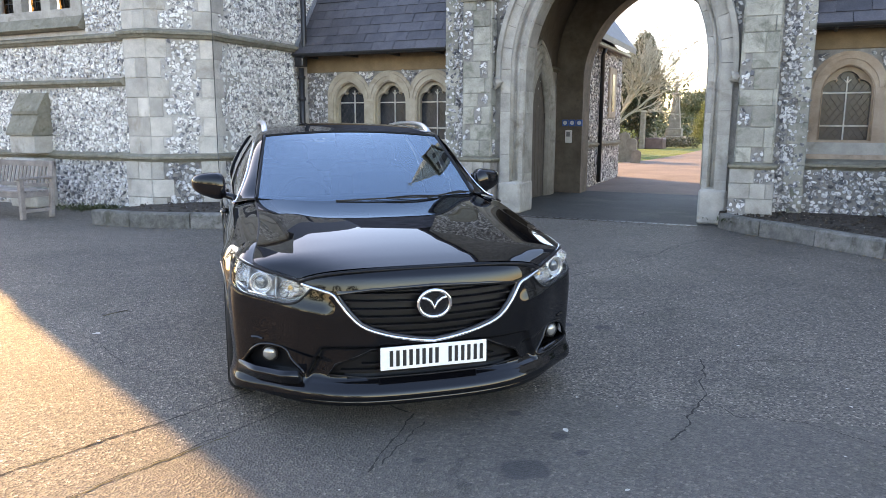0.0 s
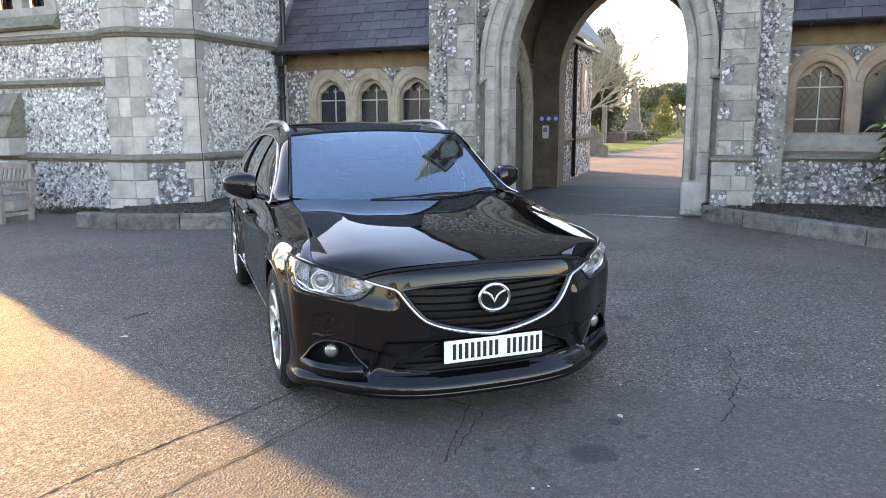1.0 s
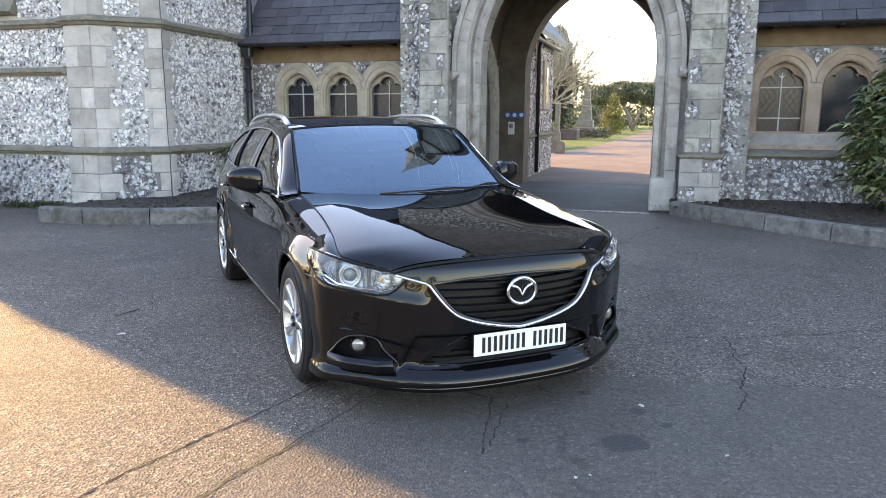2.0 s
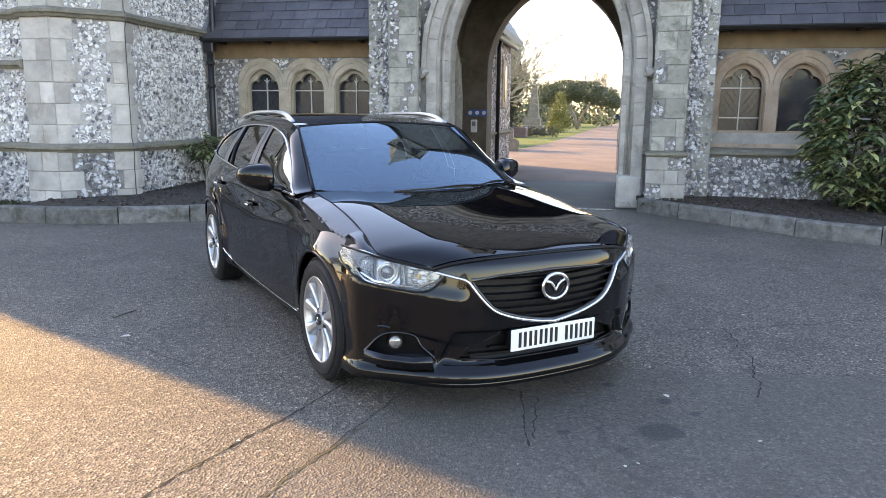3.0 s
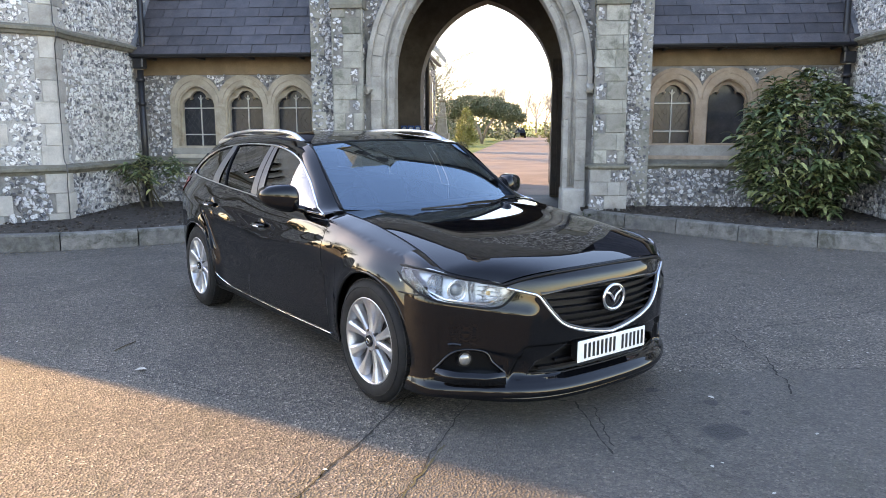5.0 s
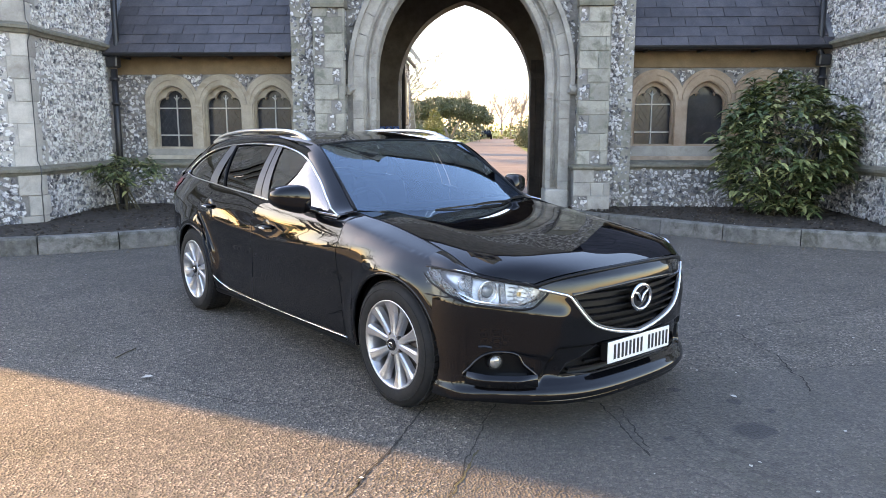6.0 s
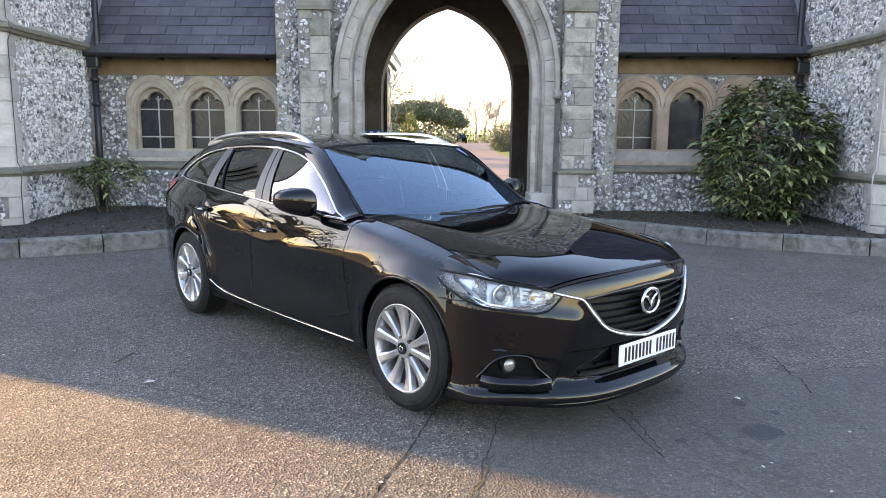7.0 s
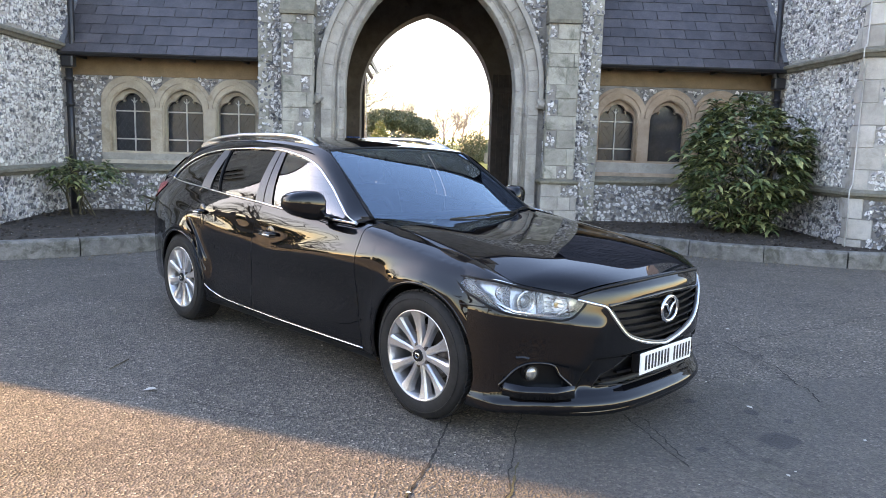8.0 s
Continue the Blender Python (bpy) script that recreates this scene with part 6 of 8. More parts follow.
# emblem: a plain ring and a shallow V
em = part("emblem", bmesh.new(), GLOSS_BLACK, car)
bm = bmesh.new()
bmesh.ops.create_circle(bm, cap_ends=True, segments=32, radius=0.082, matrix=Matrix.Translation((fascia(0, .622)[0] + 0.006, 0, .622)) @ Matrix.Rotation(radians(90), 4, "Y") @ Matrix.Diagonal((0.84, 1, 1, 1)))
bm.to_mesh(em.data)
bm.free()
ring = [(fascia(0, .622)[0] + 0.014, 0.078 * math.cos(a), .622 + 0.064 * math.sin(a)) for a in np.linspace(0, 2 * math.pi, 33)[:-1]]
part("ring", sweep_bm(ring, circle_profile(0.0095, 8), closed=True, up=(1, 0, 0), smooth=True), CHROME, em, "chrome ring")
vee = [(0.062, .652), (0.035, .645), (0.018, .632), (0, .600), (-0.018, .632), (-0.035, .645), (-0.062, .652)]
part("vee", sweep_bm([(fascia(0, .622)[0] + 0.014, y, z) for y, z in vee], circle_profile(0.0085, 6), up=(1, 0, 0), smooth=True), CHROME, em)
# number plate with plain bars for its characters
px = 0.905
plate = part("number_plate", box_bm(px - 0.004, px + 0.004, -0.262, 0.262, .316, .427, 0.003), WHITE_PLATE, car, "white number plate with plain dark bars")
part("plate_backing", box_bm(px - 0.055, px - 0.0045, -0.255, 0.255, .322, .421, 0.006), SATIN_BLACK, plate)
for i in range(7):
    yb = -0.219 + i * 0.0635 + (0.033 if i > 3 else 0)
    for d in (0.0, 0.031):
        part("bar", box_bm(px + 0.0042, px + 0.0055, yb + d, yb + d + 0.017, .333, .410), PLATE_BLACK, plate)
# lower intake
low = part_mesh("lower_intake", py_mesh("lower_intake", *sheet(grow(whole(INTAKE), 1.05), -0.05)), SATIN_BLACK, car)
for z in (.295, .325, .385):
    hw = .44 if z < .31 else .34
    part("slat", sweep_bm([fascia(y, z, -0.02) for y in np.linspace(-hw, hw, 15)], [(-0.02, -0.006), (0.004, -0.005), (0.004, 0.005), (-0.02, 0.006)], up=(0, 0, 1)), SATIN_BLACK, low)
part("intake_rim", loop_tube(whole(INTAKE), 0.008, -0.006), SATIN_BLACK, low)
# lip under the bumper
lip = [fascia(y, 0.18, -0.030) for y in np.linspace(-0.905, 0.905, 61)]
part("front_lip", sweep_bm([(x, y, 0.168 + 0.022 * max(0, (abs(y) - 0.5) / 0.37) ** 1.5) for x, y, z in lip], [(-0.06, -0.030), (0.002, -0.028), (0.009, -0.020), (0.009, -0.008), (0.001, 0.010), (-0.035, 0.022)], up=(0, 0, 1), smooth=True), PAINT, bumper, "gloss black chin spoiler")
for s in (-1, 1):
    m = lambda poly: [(s * y, z) for y, z in poly]
    fog = part_mesh("fog_lamp_recess", py_mesh("fog_recess", *sheet(grow(m(FOG), 1.06), -0.05)), SATIN_BLACK, car)
    part("recess_rim", loop_tube(smooth_loop(m(FOG), 3), 0.009, -0.002), PAINT, fog)
    sh = [(s * y, z) for y, z in ((.605, .266), (.68, .258), (.79, .262), (.872, .282))]
    part("recess_blade", sweep_bm([fascia(y, z, -0.002) for y, z in sh], [(-0.04, -0.02), (0.004, -0.010), (0.001, 0.006), (-0.045, 0.045)], up=(0, 0, 1), smooth=True), PAINT, fog)
    c = Vector(fascia(s * .763, .354, -0.026))
    n = Vector((1, 0.30 * s, 0.02)).normalized()
    rot = n.to_track_quat("Z", "Y").to_matrix().to_4x4()
    bm = bmesh.new()
    bmesh.ops.create_cone(bm, cap_ends=True, segments=20, radius1=0.043, radius2=0.040, depth=0.03, matrix=Matrix.Translation(c) @ rot)
    fl = part("fog_lamp", bm, SATIN_BLACK, fog, "round clear fog lamp")
    bm = bmesh.new()
    bmesh.ops.create_uvsphere(bm, u_segments=16, v_segments=8, radius=0.034, matrix=Matrix.Translation(c + n * 0.010) @ rot @ Matrix.Diagonal((1, 1, 0.5, 1)))
    # dark sliver over the fog lamp, in place of a reflection on the brow
    sl = [(s * y, z) for y, z in ((.775, .432), (.80, .438), (.825, .436))]
    part("slit", sweep_bm([fascia(y, z, 0.001) for y, z in sl], circle_profile(0.007, 6), up=(0, 0, 1)), GLOSS_BLACK, bumper)
    for f in bm.faces:
        f.smooth = True
    fl2 = part("reflector", bm, plain("fog_glass", (0.30, 0.29, 0.27), 0.08, 0.5), fog)
    # headlamp
    lamp = part_mesh("headlamp", py_mesh("headlamp", *sheet(grow(m(LAMP), 0.99), -0.055), True), LAMP_DARK, car, "clear headlamp with a round projector")
    sm = smooth_loop(m(LAMP), 4)
    part("lamp_rim", loop_tube(sm, 0.0065, -0.001), SATIN_BLACK, lamp)
    part("lamp_wall", sweep_bm([fascia(y, z, -0.028) for y, z in grow(sm, 0.985)], [(-0.003, -0.03), (0.003, -0.03), (0.003, 0.026), (-0.003, 0.026)], closed=True, up=(1, 0.01 * s, 0)), LAMP_GREY, lamp)
    lens = part_mesh("lens", py_mesh("lens", *sheet(sm, 0.002, 0.012), True), LAMP_GLASS, lamp)
    if lens.data.polygons[0].normal.x < 0:
        lens.data.flip_normals()
    lens.visible_shadow = False
    for (ly, lz, r0, nm, mt) in ((.803, .700, .054, "projector", LAMP_GREY), (.676, .683, .050, "high_beam", REFLECTOR), (.893, .735, .040, "indicator", REFLECTOR)):
        c = Vector(fascia(s * ly, lz, -0.040))
        n = Vector((1, 0.25 * s, 0)).normalized()
        rot = n.to_track_quat("Z", "Y").to_matrix().to_4x4()
        bm = bmesh.new()
        seg = 28
        prof = [(r0, 0.03), (r0 * 0.93, 0.034), (r0 * 0.80, 0.015), (r0 * 0.70, 0.004), (r0 * 0.62, 0.02)]
        if nm != "projector":
            prof = [(r0, 0.028), (r0 * 0.9, 0.01), (r0 * 0.6, -0.012), (r0 * 0.25, -0.02)]
        rows = [[bm.verts.new(Matrix.Translation(c) @ rot @ Vector((r * math.cos(2 * math.pi * k / seg), r * math.sin(2 * math.pi * k / seg), h))) for k in range(seg)] for r, h in prof]
        for a, b in zip(rows, rows[1:]):
            for k in range(seg):
                bm.faces.new((a[k], a[(k + 1) % seg], b[(k + 1) % seg], b[k])).smooth = True
        pr = part(nm, bm, mt, lamp)
        bm = bmesh.new()
        bmesh.ops.create_uvsphere(bm, u_segments=20, v_segments=10, radius=r0 * (0.62 if nm == "projector" else 0.25), matrix=Matrix.Translation(c + n * (0.012 if nm == "projector" else -0.005)) @ rot @ Matrix.Diagonal((1, 1, 0.55, 1)))
        for f in bm.faces:
            f.smooth = True
        part("bulb_lens", bm, BULB if nm == "projector" else (WARM_BULB if nm == "high_beam" else REFLECTOR), lamp)
    # inner dividers and ribs of the lamp
    for y0, z0, y1, z1 in ((.735, .632, .742, .748), (.862, .660, .872, .778)):
        part("lamp_divider", sweep_bm([fascia(s * lin(y0, y1, t), lin(z0, z1, t), -0.032) for t in np.linspace(0, 1, 6)], [(-0.006, -0.022), (0.006, -0.022), (0.003, 0.018), (-0.003, 0.018)], up=(1, 0, 0)), LAMP_GREY, lamp)
    for k in range(5):
        part("lamp_rib", sweep_bm([fascia(s * lin(.62, .72, t), .640 + k * 0.021 + 0.012 * t, -0.046) for t in np.linspace(0, 1, 4)], circle_profile(0.004, 5), up=(1, 0, 0)), REFLECTOR, lamp)
    part("lamp_shelf", sweep_bm([fascia(s * y, z, -0.02) for y, z in ((.61, .668), (.68, .640), (.76, .642), (.84, .656), (.90, .690))], [(-0.004, -0.03), (0.004, -0.03), (0.004, 0.012), (-0.004, 0.012)], up=(1, 0, 0)), CHROME, lamp)
    part("arch_lip", tube_bm([(0.386 * math.cos(a), s * (side_y(min(0.33, 0.386 * math.cos(a)), 0.335 + 0.386 * math.sin(a)) - 0.006 - max(0, 0.386 * math.cos(a) - 0.33) * 0.25), 0.335 + 0.386 * math.sin(a)) for a in np.linspace(-0.33, math.pi + 0.25, 40)], 0.010, 6, up=(0, 1, 0)), PAINT, car)
    part("arch_lip", tube_bm([(REAR_AXLE + 0.382 * math.cos(a), s * (side_y(REAR_AXLE + 0.382 * math.cos(a), 0.335 + 0.382 * math.sin(a)) - 0.006), 0.335 + 0.376 * math.sin(a)) for a in np.linspace(-0.25, math.pi + 0.25, 40)], 0.010, 6, up=(0, 1, 0)), PAINT, car)
    part("shut_line", tube_bm([tuple(Vector(fascia(s * y, z, -0.001))) for y, z in ((.9285, .662), (.925, .664), (.917, .668), (.908, .675))], 0.004, 6), SATIN_BLACK, bumper)
    # door mirror
    MY = 1.015 if s < 0 else 0.925
    mir = part("door_mirror", bmesh.new(), PAINT, car)
    bm = bmesh.new()
    bmesh.ops.create_uvsphere(bm, u_segments=28, v_segments=16, radius=1.0)
    for v in bm.verts:
        x, y, z = v.co
        q = lambda t, p: math.copysign(abs(t) ** p, t)
        xx, yy, zz = q(x, 0.8), q(y, 0.62), q(z, 0.7)
        taper = 1 - 0.42 * (yy * 0.5 + 0.5) ** 1.3
        v.co = (-0.955 + 0.080 * xx * (1 - 0.25 * (yy * 0.5 + 0.5)) - 0.04 * yy + (0.03 if xx > 0 else 0), s * (MY + 0.108 * yy), 1.055 + 0.098 * zz * taper + 0.012 * yy)
    for f in bm.faces:
        f.smooth = True
    if s < 0:
        bmesh.ops.reverse_faces(bm, faces=bm.faces)
    bm.to_mesh(mir.data)
    bm.free()
    part("mirror_stalk", sweep_bm([(-0.86, s * 0.835, 0.965), (-0.90, s * 0.90, 0.985), (-0.93, s * (MY - 0.04), 1.01)], circle_profile(0.036, 8, 0.6), up=(0, 0, 1), smooth=True), PAINT, mir)
    part("indicator_strip", tube_bm([(-0.872, s * (MY - 0.05), 1.022), (-0.885, s * (MY + 0.02), 1.024), (-0.93, s * (MY + 0.085), 1.03)], 0.006, 6), LAMP_GREY, mir)
    part("mirror_glass", box_bm(-1.042, -1.035, *sorted((s * (MY - 0.08), s * (MY + 0.07))), 1.015, 1.095, 0.003), CHROME, mir)
    # door handles in their cups
    for hx, hz in ((-1.50, .818), (-2.48, .89)):
        y = side_y(hx, hz)
        bm = bmesh.new()
        bmesh.ops.create_uvsphere(bm, u_segments=20, v_segments=10, radius=1.0, matrix=Matrix.Translation((hx, s * (y - 0.012), hz)) @ Matrix.Diagonal((0.088, 0.015, 0.058, 1)))
        for f in bm.faces:
            f.smooth = True
        cup = part("handle_cup", bm, GLOSS_BLACK, car)
        part("handle", sweep_bm([(hx - 0.105, s * (y + 0.004), hz), (hx - 0.07, s * (y + 0.028), hz + 0.003), (hx, s * (y + 0.036), hz + 0.004), (hx + 0.06, s * (y + 0.028), hz + 0.002), (hx + 0.09, s * (y + 0.004), hz)], circle_profile(0.017, 8, 0.7), up=(0, 0, 1), smooth=True), PAINT, cup)
        part("handle_strip", tube_bm([(hx - 0.08, s * (y + 0.036), hz - 0.006), (hx, s * (y + 0.047), hz - 0.005), (hx + 0.06, s * (y + 0.037), hz - 0.006)], 0.0085, 6), CHROME, cup)

# ---- rear end ----
RY = [0, .2, .4, .55, .65, .72, .77, .80]
RX = [-3.79, -3.785, -3.765, -3.735, -3.70, -3.66, -3.61, -3.55]
rear_x = cv(RY, RX)
rear_dx = cv([.2, .3, .45, .6, .8, .95, 1.10], [.10, .04, 0, .0, .03, .045, .10])
P = np.array([[(float(rear_x(abs(y))) + float(rear_dx(z)), y * lin(0.985, 0.93 if z > .9 else .985, max(0, (z - .9) / .2)), z) for z in np.linspace(0.22, 1.10, 30)] for y in np.linspace(-.80, .80, 41)])
part_mesh("tailgate", grid_mesh("tailgate", P, True, flip=True), PAINT, car)
P = np.array([[(lin(-3.38, -3.69, t) + 0.06 * w * w, lin(.63, .68, t) * w, lin(1.345 - .08 * w * w, 1.09, t)) for t in np.linspace(0, 1, 8)] for w in np.linspace(-1, 1, 21)])
part_mesh("rear_window", grid_mesh("rear_window", P, True, flip=True), DARK_GLASS, car)
for s in (-1, 1):
    P = []
    for u in np.linspace(0, 1, 12):
        row = []
        for v in np.linspace(0, 1, 6):
            x = lin(-3.30, -3.60, u)
            z = lin(lin(1.03, .90, u), lin(1.06, 1.05, u), v)
            if x > -3.56:
                y = side_y(x, min(z, 1.06)) + 0.006
            else:
                y = side_y(-3.56, z) + 0.006 - (-3.56 - x) * 1.0
            row.append((x, s * y, z))
        P.append(row)
    part_mesh("tail_lamp", grid_mesh("tail_lamp", np.array(P), True, flip=s > 0), RED_LENS, car, "red wraparound tail lamp")

# ---- wheels ----
def wheel(side):
    w = part("wheel", bmesh.new(), RUBBER, None)
    W = 0.112
    prof = [(-W + 0.012, 0.232), (-W, 0.245), (-W - 0.004, 0.285), (-W + 0.006, 0.318), (-W + 0.02, 0.333), (-W + 0.05, 0.3385), (0, 0.340)]
    prof = prof + [(-a, r) for a, r in prof[-2::-1]]
    seg = 72
    bm = bmesh.new()
    rows = [[bm.verts.new((r * math.cos(2 * math.pi * k / seg), a, r * math.sin(2 * math.pi * k / seg))) for k in range(seg)] for a, r in prof]
    for a, b in zip(rows, rows[1:]):
        for k in range(seg):
            bm.faces.new((a[k], b[k], b[(k + 1) % seg], a[(k + 1) % seg])).smooth = True
    bmesh.ops.recalc_face_normals(bm, faces=bm.faces)
    bm.to_mesh(w.data)
    bm.free()
    # tread grooves as raised ribs, and a moulded sidewall ring
    for a in (-0.075, -0.04, 0.0, 0.04, 0.075):
        bm = bmesh.new()
        n = 60
        for k in range(n):
            t0, t1 = 2 * math.pi * k / n, 2 * math.pi * (k + 0.75) / n
            vs = [bm.verts.new((r * math.cos(t), y, r * math.sin(t))) for t, y, r in ((t0, a - 0.013, .337), (t1, a - 0.013, .337), (t1 + 0.02, a + 0.013, .337), (t0 + 0.02, a + 0.013, .337),
                                                                                  (t0, a - 0.012, .344), (t1, a - 0.012, .344), (t1 + 0.02, a + 0.012, .344), (t0 + 0.02, a + 0.012, .344))]
            for f in ((4, 5, 6, 7), (0, 1, 5, 4), (1, 2, 6, 5), (2, 3, 7, 6), (3, 0, 4, 7)):
                bm.faces.new([vs[i] for i in f])
        bmesh.ops.recalc_face_normals(bm, faces=bm.faces)
        part("tread_rib", bm, RUBBER, w)
    o = -W - 0.004                                # outer face towards -y
    part("sidewall_ring", sweep_bm([(0.300 * math.cos(t), o + 0.004, 0.300 * math.sin(t)) for t in np.linspace(0, 2 * math.pi, 49)[:-1]], circle_profile(0.004, 5), closed=True, up=(0, 1, 0), smooth=True), RUBBER, w)
    # rim
    prof = [(o + 0.014, 0.243), (o + 0.006, 0.240), (o + 0.006, 0.233), (o + 0.02, 0.226), (o + 0.06, 0.214), (0.09, 0.21)]
    bm = bmesh.new()
    rows = [[bm.verts.new((r * math.cos(2 * math.pi * k / seg), a, r * math.sin(2 * math.pi * k / seg))) for k in range(seg)] for a, r in prof]
    for a, b in zip(rows, rows[1:]):
        for k in range(seg):
            bm.faces.new((a[k], a[(k + 1) % seg], b[(k + 1) % seg], b[k])).smooth = True
    rim = part("rim", bm, ALLOY, w, "ten-spoke silver alloy rim")
    for k in range(5):
        for d in (-1, 1):
            a0, a1 = radians(72 * k + d * 15 + 90), radians(72 * k + d * 17.5 + 90)
            bm = bmesh.new()
            st = []
            for t in np.linspace(0, 1, 6):
                r = lin(0.045, 0.232, t)
                a = lin(a0, a1, t ** 0.7)
                hw = lin(0.017, 0.021, t) + 0.018 * t ** 4
                dep = o + lin(0.022, 0.010, t) + 0.008 * math.sin(math.pi * t)
                c = Vector((r * math.cos(a), 0, r * math.sin(a)))
                sd = Vector((-math.sin(a), 0, math.cos(a)))
                st.append([bm.verts.new(c + sd * k2 * hw + Vector((0, y, 0))) for k2, y in ((-1.25, dep + 0.035), (-1, dep + 0.008), (-0.55, dep), (0.55, dep), (1, dep + 0.008), (1.25, dep + 0.035))])
            for A, B in zip(st, st[1:]):
                for i in range(5):
                    bm.faces.new((A[i], A[i + 1], B[i + 1], B[i]))
            bmesh.ops.recalc_face_normals(bm, faces=bm.faces)
            part("spoke", bm, ALLOY, rim)
        a = radians(72 * k + 36 + 90)
        bm = bmesh.new()
        bmesh.ops.create_cone(bm, cap_ends=True, segments=10, radius1=0.011, radius2=0.010, depth=0.02, matrix=Matrix.Translation((0.057 * math.cos(a), o + 0.03, 0.057 * math.sin(a))) @ Matrix.Rotation(radians(90), 4, "X"))
        part("wheel_nut", bm, DARK_METAL, rim)
    bm = bmesh.new()
    bmesh.ops.create_cone(bm, cap_ends=True, segments=30, radius1=0.066, radius2=0.052, depth=0.05, matrix=Matrix.Translation((0, o + 0.041, 0)) @ Matrix.Rotation(radians(90), 4, "X"))
    part("hub", bm, ALLOY, rim)
    bm = bmesh.new()
    bmesh.ops.create_cone(bm, cap_ends=True, segments=24, radius1=0.034, radius2=0.031, depth=0.014, matrix=Matrix.Translation((0, o + 0.012, 0)) @ Matrix.Rotation(radians(90), 4, "X"))
    cap = part("centre_cap", bm, GLOSS_BLACK, rim, "black centre cap with a bright ring")
    part("cap_mark", sweep_bm([(0.016 * math.cos(t), o + 0.006, 0.013 * math.sin(t)) for t in np.linspace(0, 2 * math.pi, 17)[:-1]], circle_profile(0.0028, 5), closed=True, up=(0, 1, 0)), CHROME, rim)
    bm = bmesh.new()
    bmesh.ops.create_cone(bm, cap_ends=True, segments=40, radius1=0.150, radius2=0.150, depth=0.02, matrix=Matrix.Translation((0, -0.01, 0)) @ Matrix.Rotation(radians(90), 4, "X"))
    part("brake_disc", bm, DARK_METAL, w)
    part("brake_caliper", box_bm(0.07, 0.15, -0.05, 0.02, -0.07, 0.08, 0.012), DARK_METAL, w)
    return w


w0 = wheel(-1)
w0.parent = car
w0.matrix_basis = pose(0.006, -0.830, 0.337, 0, 8, 0)
for x, s, rot in ((REAR_AXLE, -1, 20), (0, 1, 0), (REAR_AXLE, 1, 40)):
    c = copy_thing(w0, pose(x + 0.006, s * 0.830, 0.337, 0, rot, 0 if s < 0 else 180))
    c.parent = car

# ---- under and inside ----
part("underbody", box_bm(-3.45, 0.62, -0.56, 0.56, 0.17, 0.62, 0.03), SATIN_BLACK, car)
part("floor_pan", box_bm(-2.36, -0.42, -0.80, 0.80, 0.175, 0.30, 0.02), SATIN_BLACK, car)
part("engine_bay", box_bm(-0.45, 0.60, -0.55, 0.55, 0.5, 0.70, 0.03), SATIN_BLACK, car)
part("front_crossmember", box_bm(0.40, 0.72, -0.60, 0.60, 0.2, 0.66, 0.03), SATIN_BLACK, car)
for ax in (0.0, REAR_AXLE):
    for s in (-1, 1):
        P = np.array([[(ax + 0.40 * math.cos(a), s * y, 0.335 + 0.40 * math.sin(a)) for y in (0.56, 0.875)] for a in np.linspace(-0.4, math.pi + 0.4, 24)])
        part_mesh("wheel_liner", grid_mesh("wheel_liner", P, True), SATIN_BLACK, car)
P = np.array([[(x, y, z) for y in np.linspace(-.78, .78, 9)] for x, z in ((-0.62, .955), (-0.80, .975), (-0.98, .965), (-1.05, .90), (-1.06, .60))])
part_mesh("dashboard", grid_mesh("dashboard", P, True), DASH, car)
bm = sweep_bm([(-1.13 + 0.07 * math.sin(t), -0.37 + 0.185 * math.cos(t), 0.905 + 0.17 * math.sin(t)) for t in np.linspace(0, 2 * math.pi, 33)[:-1]], circle_profile(0.016, 8), closed=True, up=(1, 0, 0.4), smooth=True)
swl = part("steering_wheel", bm, DASH, car)
part("wheel_boss", box_bm(-1.13, -1.06, -0.45, -0.29, 0.85, 0.95, 0.02), DASH, swl)


def seat(x, y, wide=0.5, back_top=1.12):
    st = part("seat", bmesh.new(), SEAT_CLOTH, car)
    bm = box_bm(x - 0.25, x + 0.27, y - wide / 2, y + wide / 2, 0.42, 0.58, 0.06)
    bm.to_mesh(st.data)
    bm.free()
    bm = box_bm(-0.08, 0.08, -wide / 2, wide / 2, 0, 0.62, 0.06)
    bmesh.ops.transform(bm, matrix=Matrix.Translation((x - 0.27, y, 0.50)) @ Matrix.Rotation(radians(-18), 4, "Y"), verts=bm.verts)
    part("seat_back", bm, SEAT_CLOTH, st)
    bm = box_bm(-0.05, 0.05, -0.13, 0.13, 0, 0.19, 0.045)
    bmesh.ops.transform(bm, matrix=Matrix.Translation((x - 0.47, y, 1.12)) @ Matrix.Rotation(radians(-12), 4, "Y"), verts=bm.verts)
    part("headrest", bm, SEAT_CLOTH, st)


for y in (-0.37, 0.37):
    seat(-1.55, y)
    seat(-2.42, y, 0.62)
bm = box_bm(-1.27, -1.235, -0.13, 0.13, 1.285, 1.345, 0.012)
part("rear_view_mirror", bm, SATIN_BLACK, car)
part("load_cover", box_bm(-3.4, -2.75, -0.62, 0.62, 0.96, 0.98, 0.005), SEAT_CLOTH, car)
P = np.array([[(p[0], p[1] * 0.96, p[2] - 0.03) for p in (roof_fn(u, w) for w in np.linspace(-1, 1, 15))] for u in np.linspace(0.03, 1, 12)])
part_mesh("headlining", grid_mesh("headlining", P, True), plain("headlining_cloth", (0.10, 0.098, 0.095), 0.95), car)

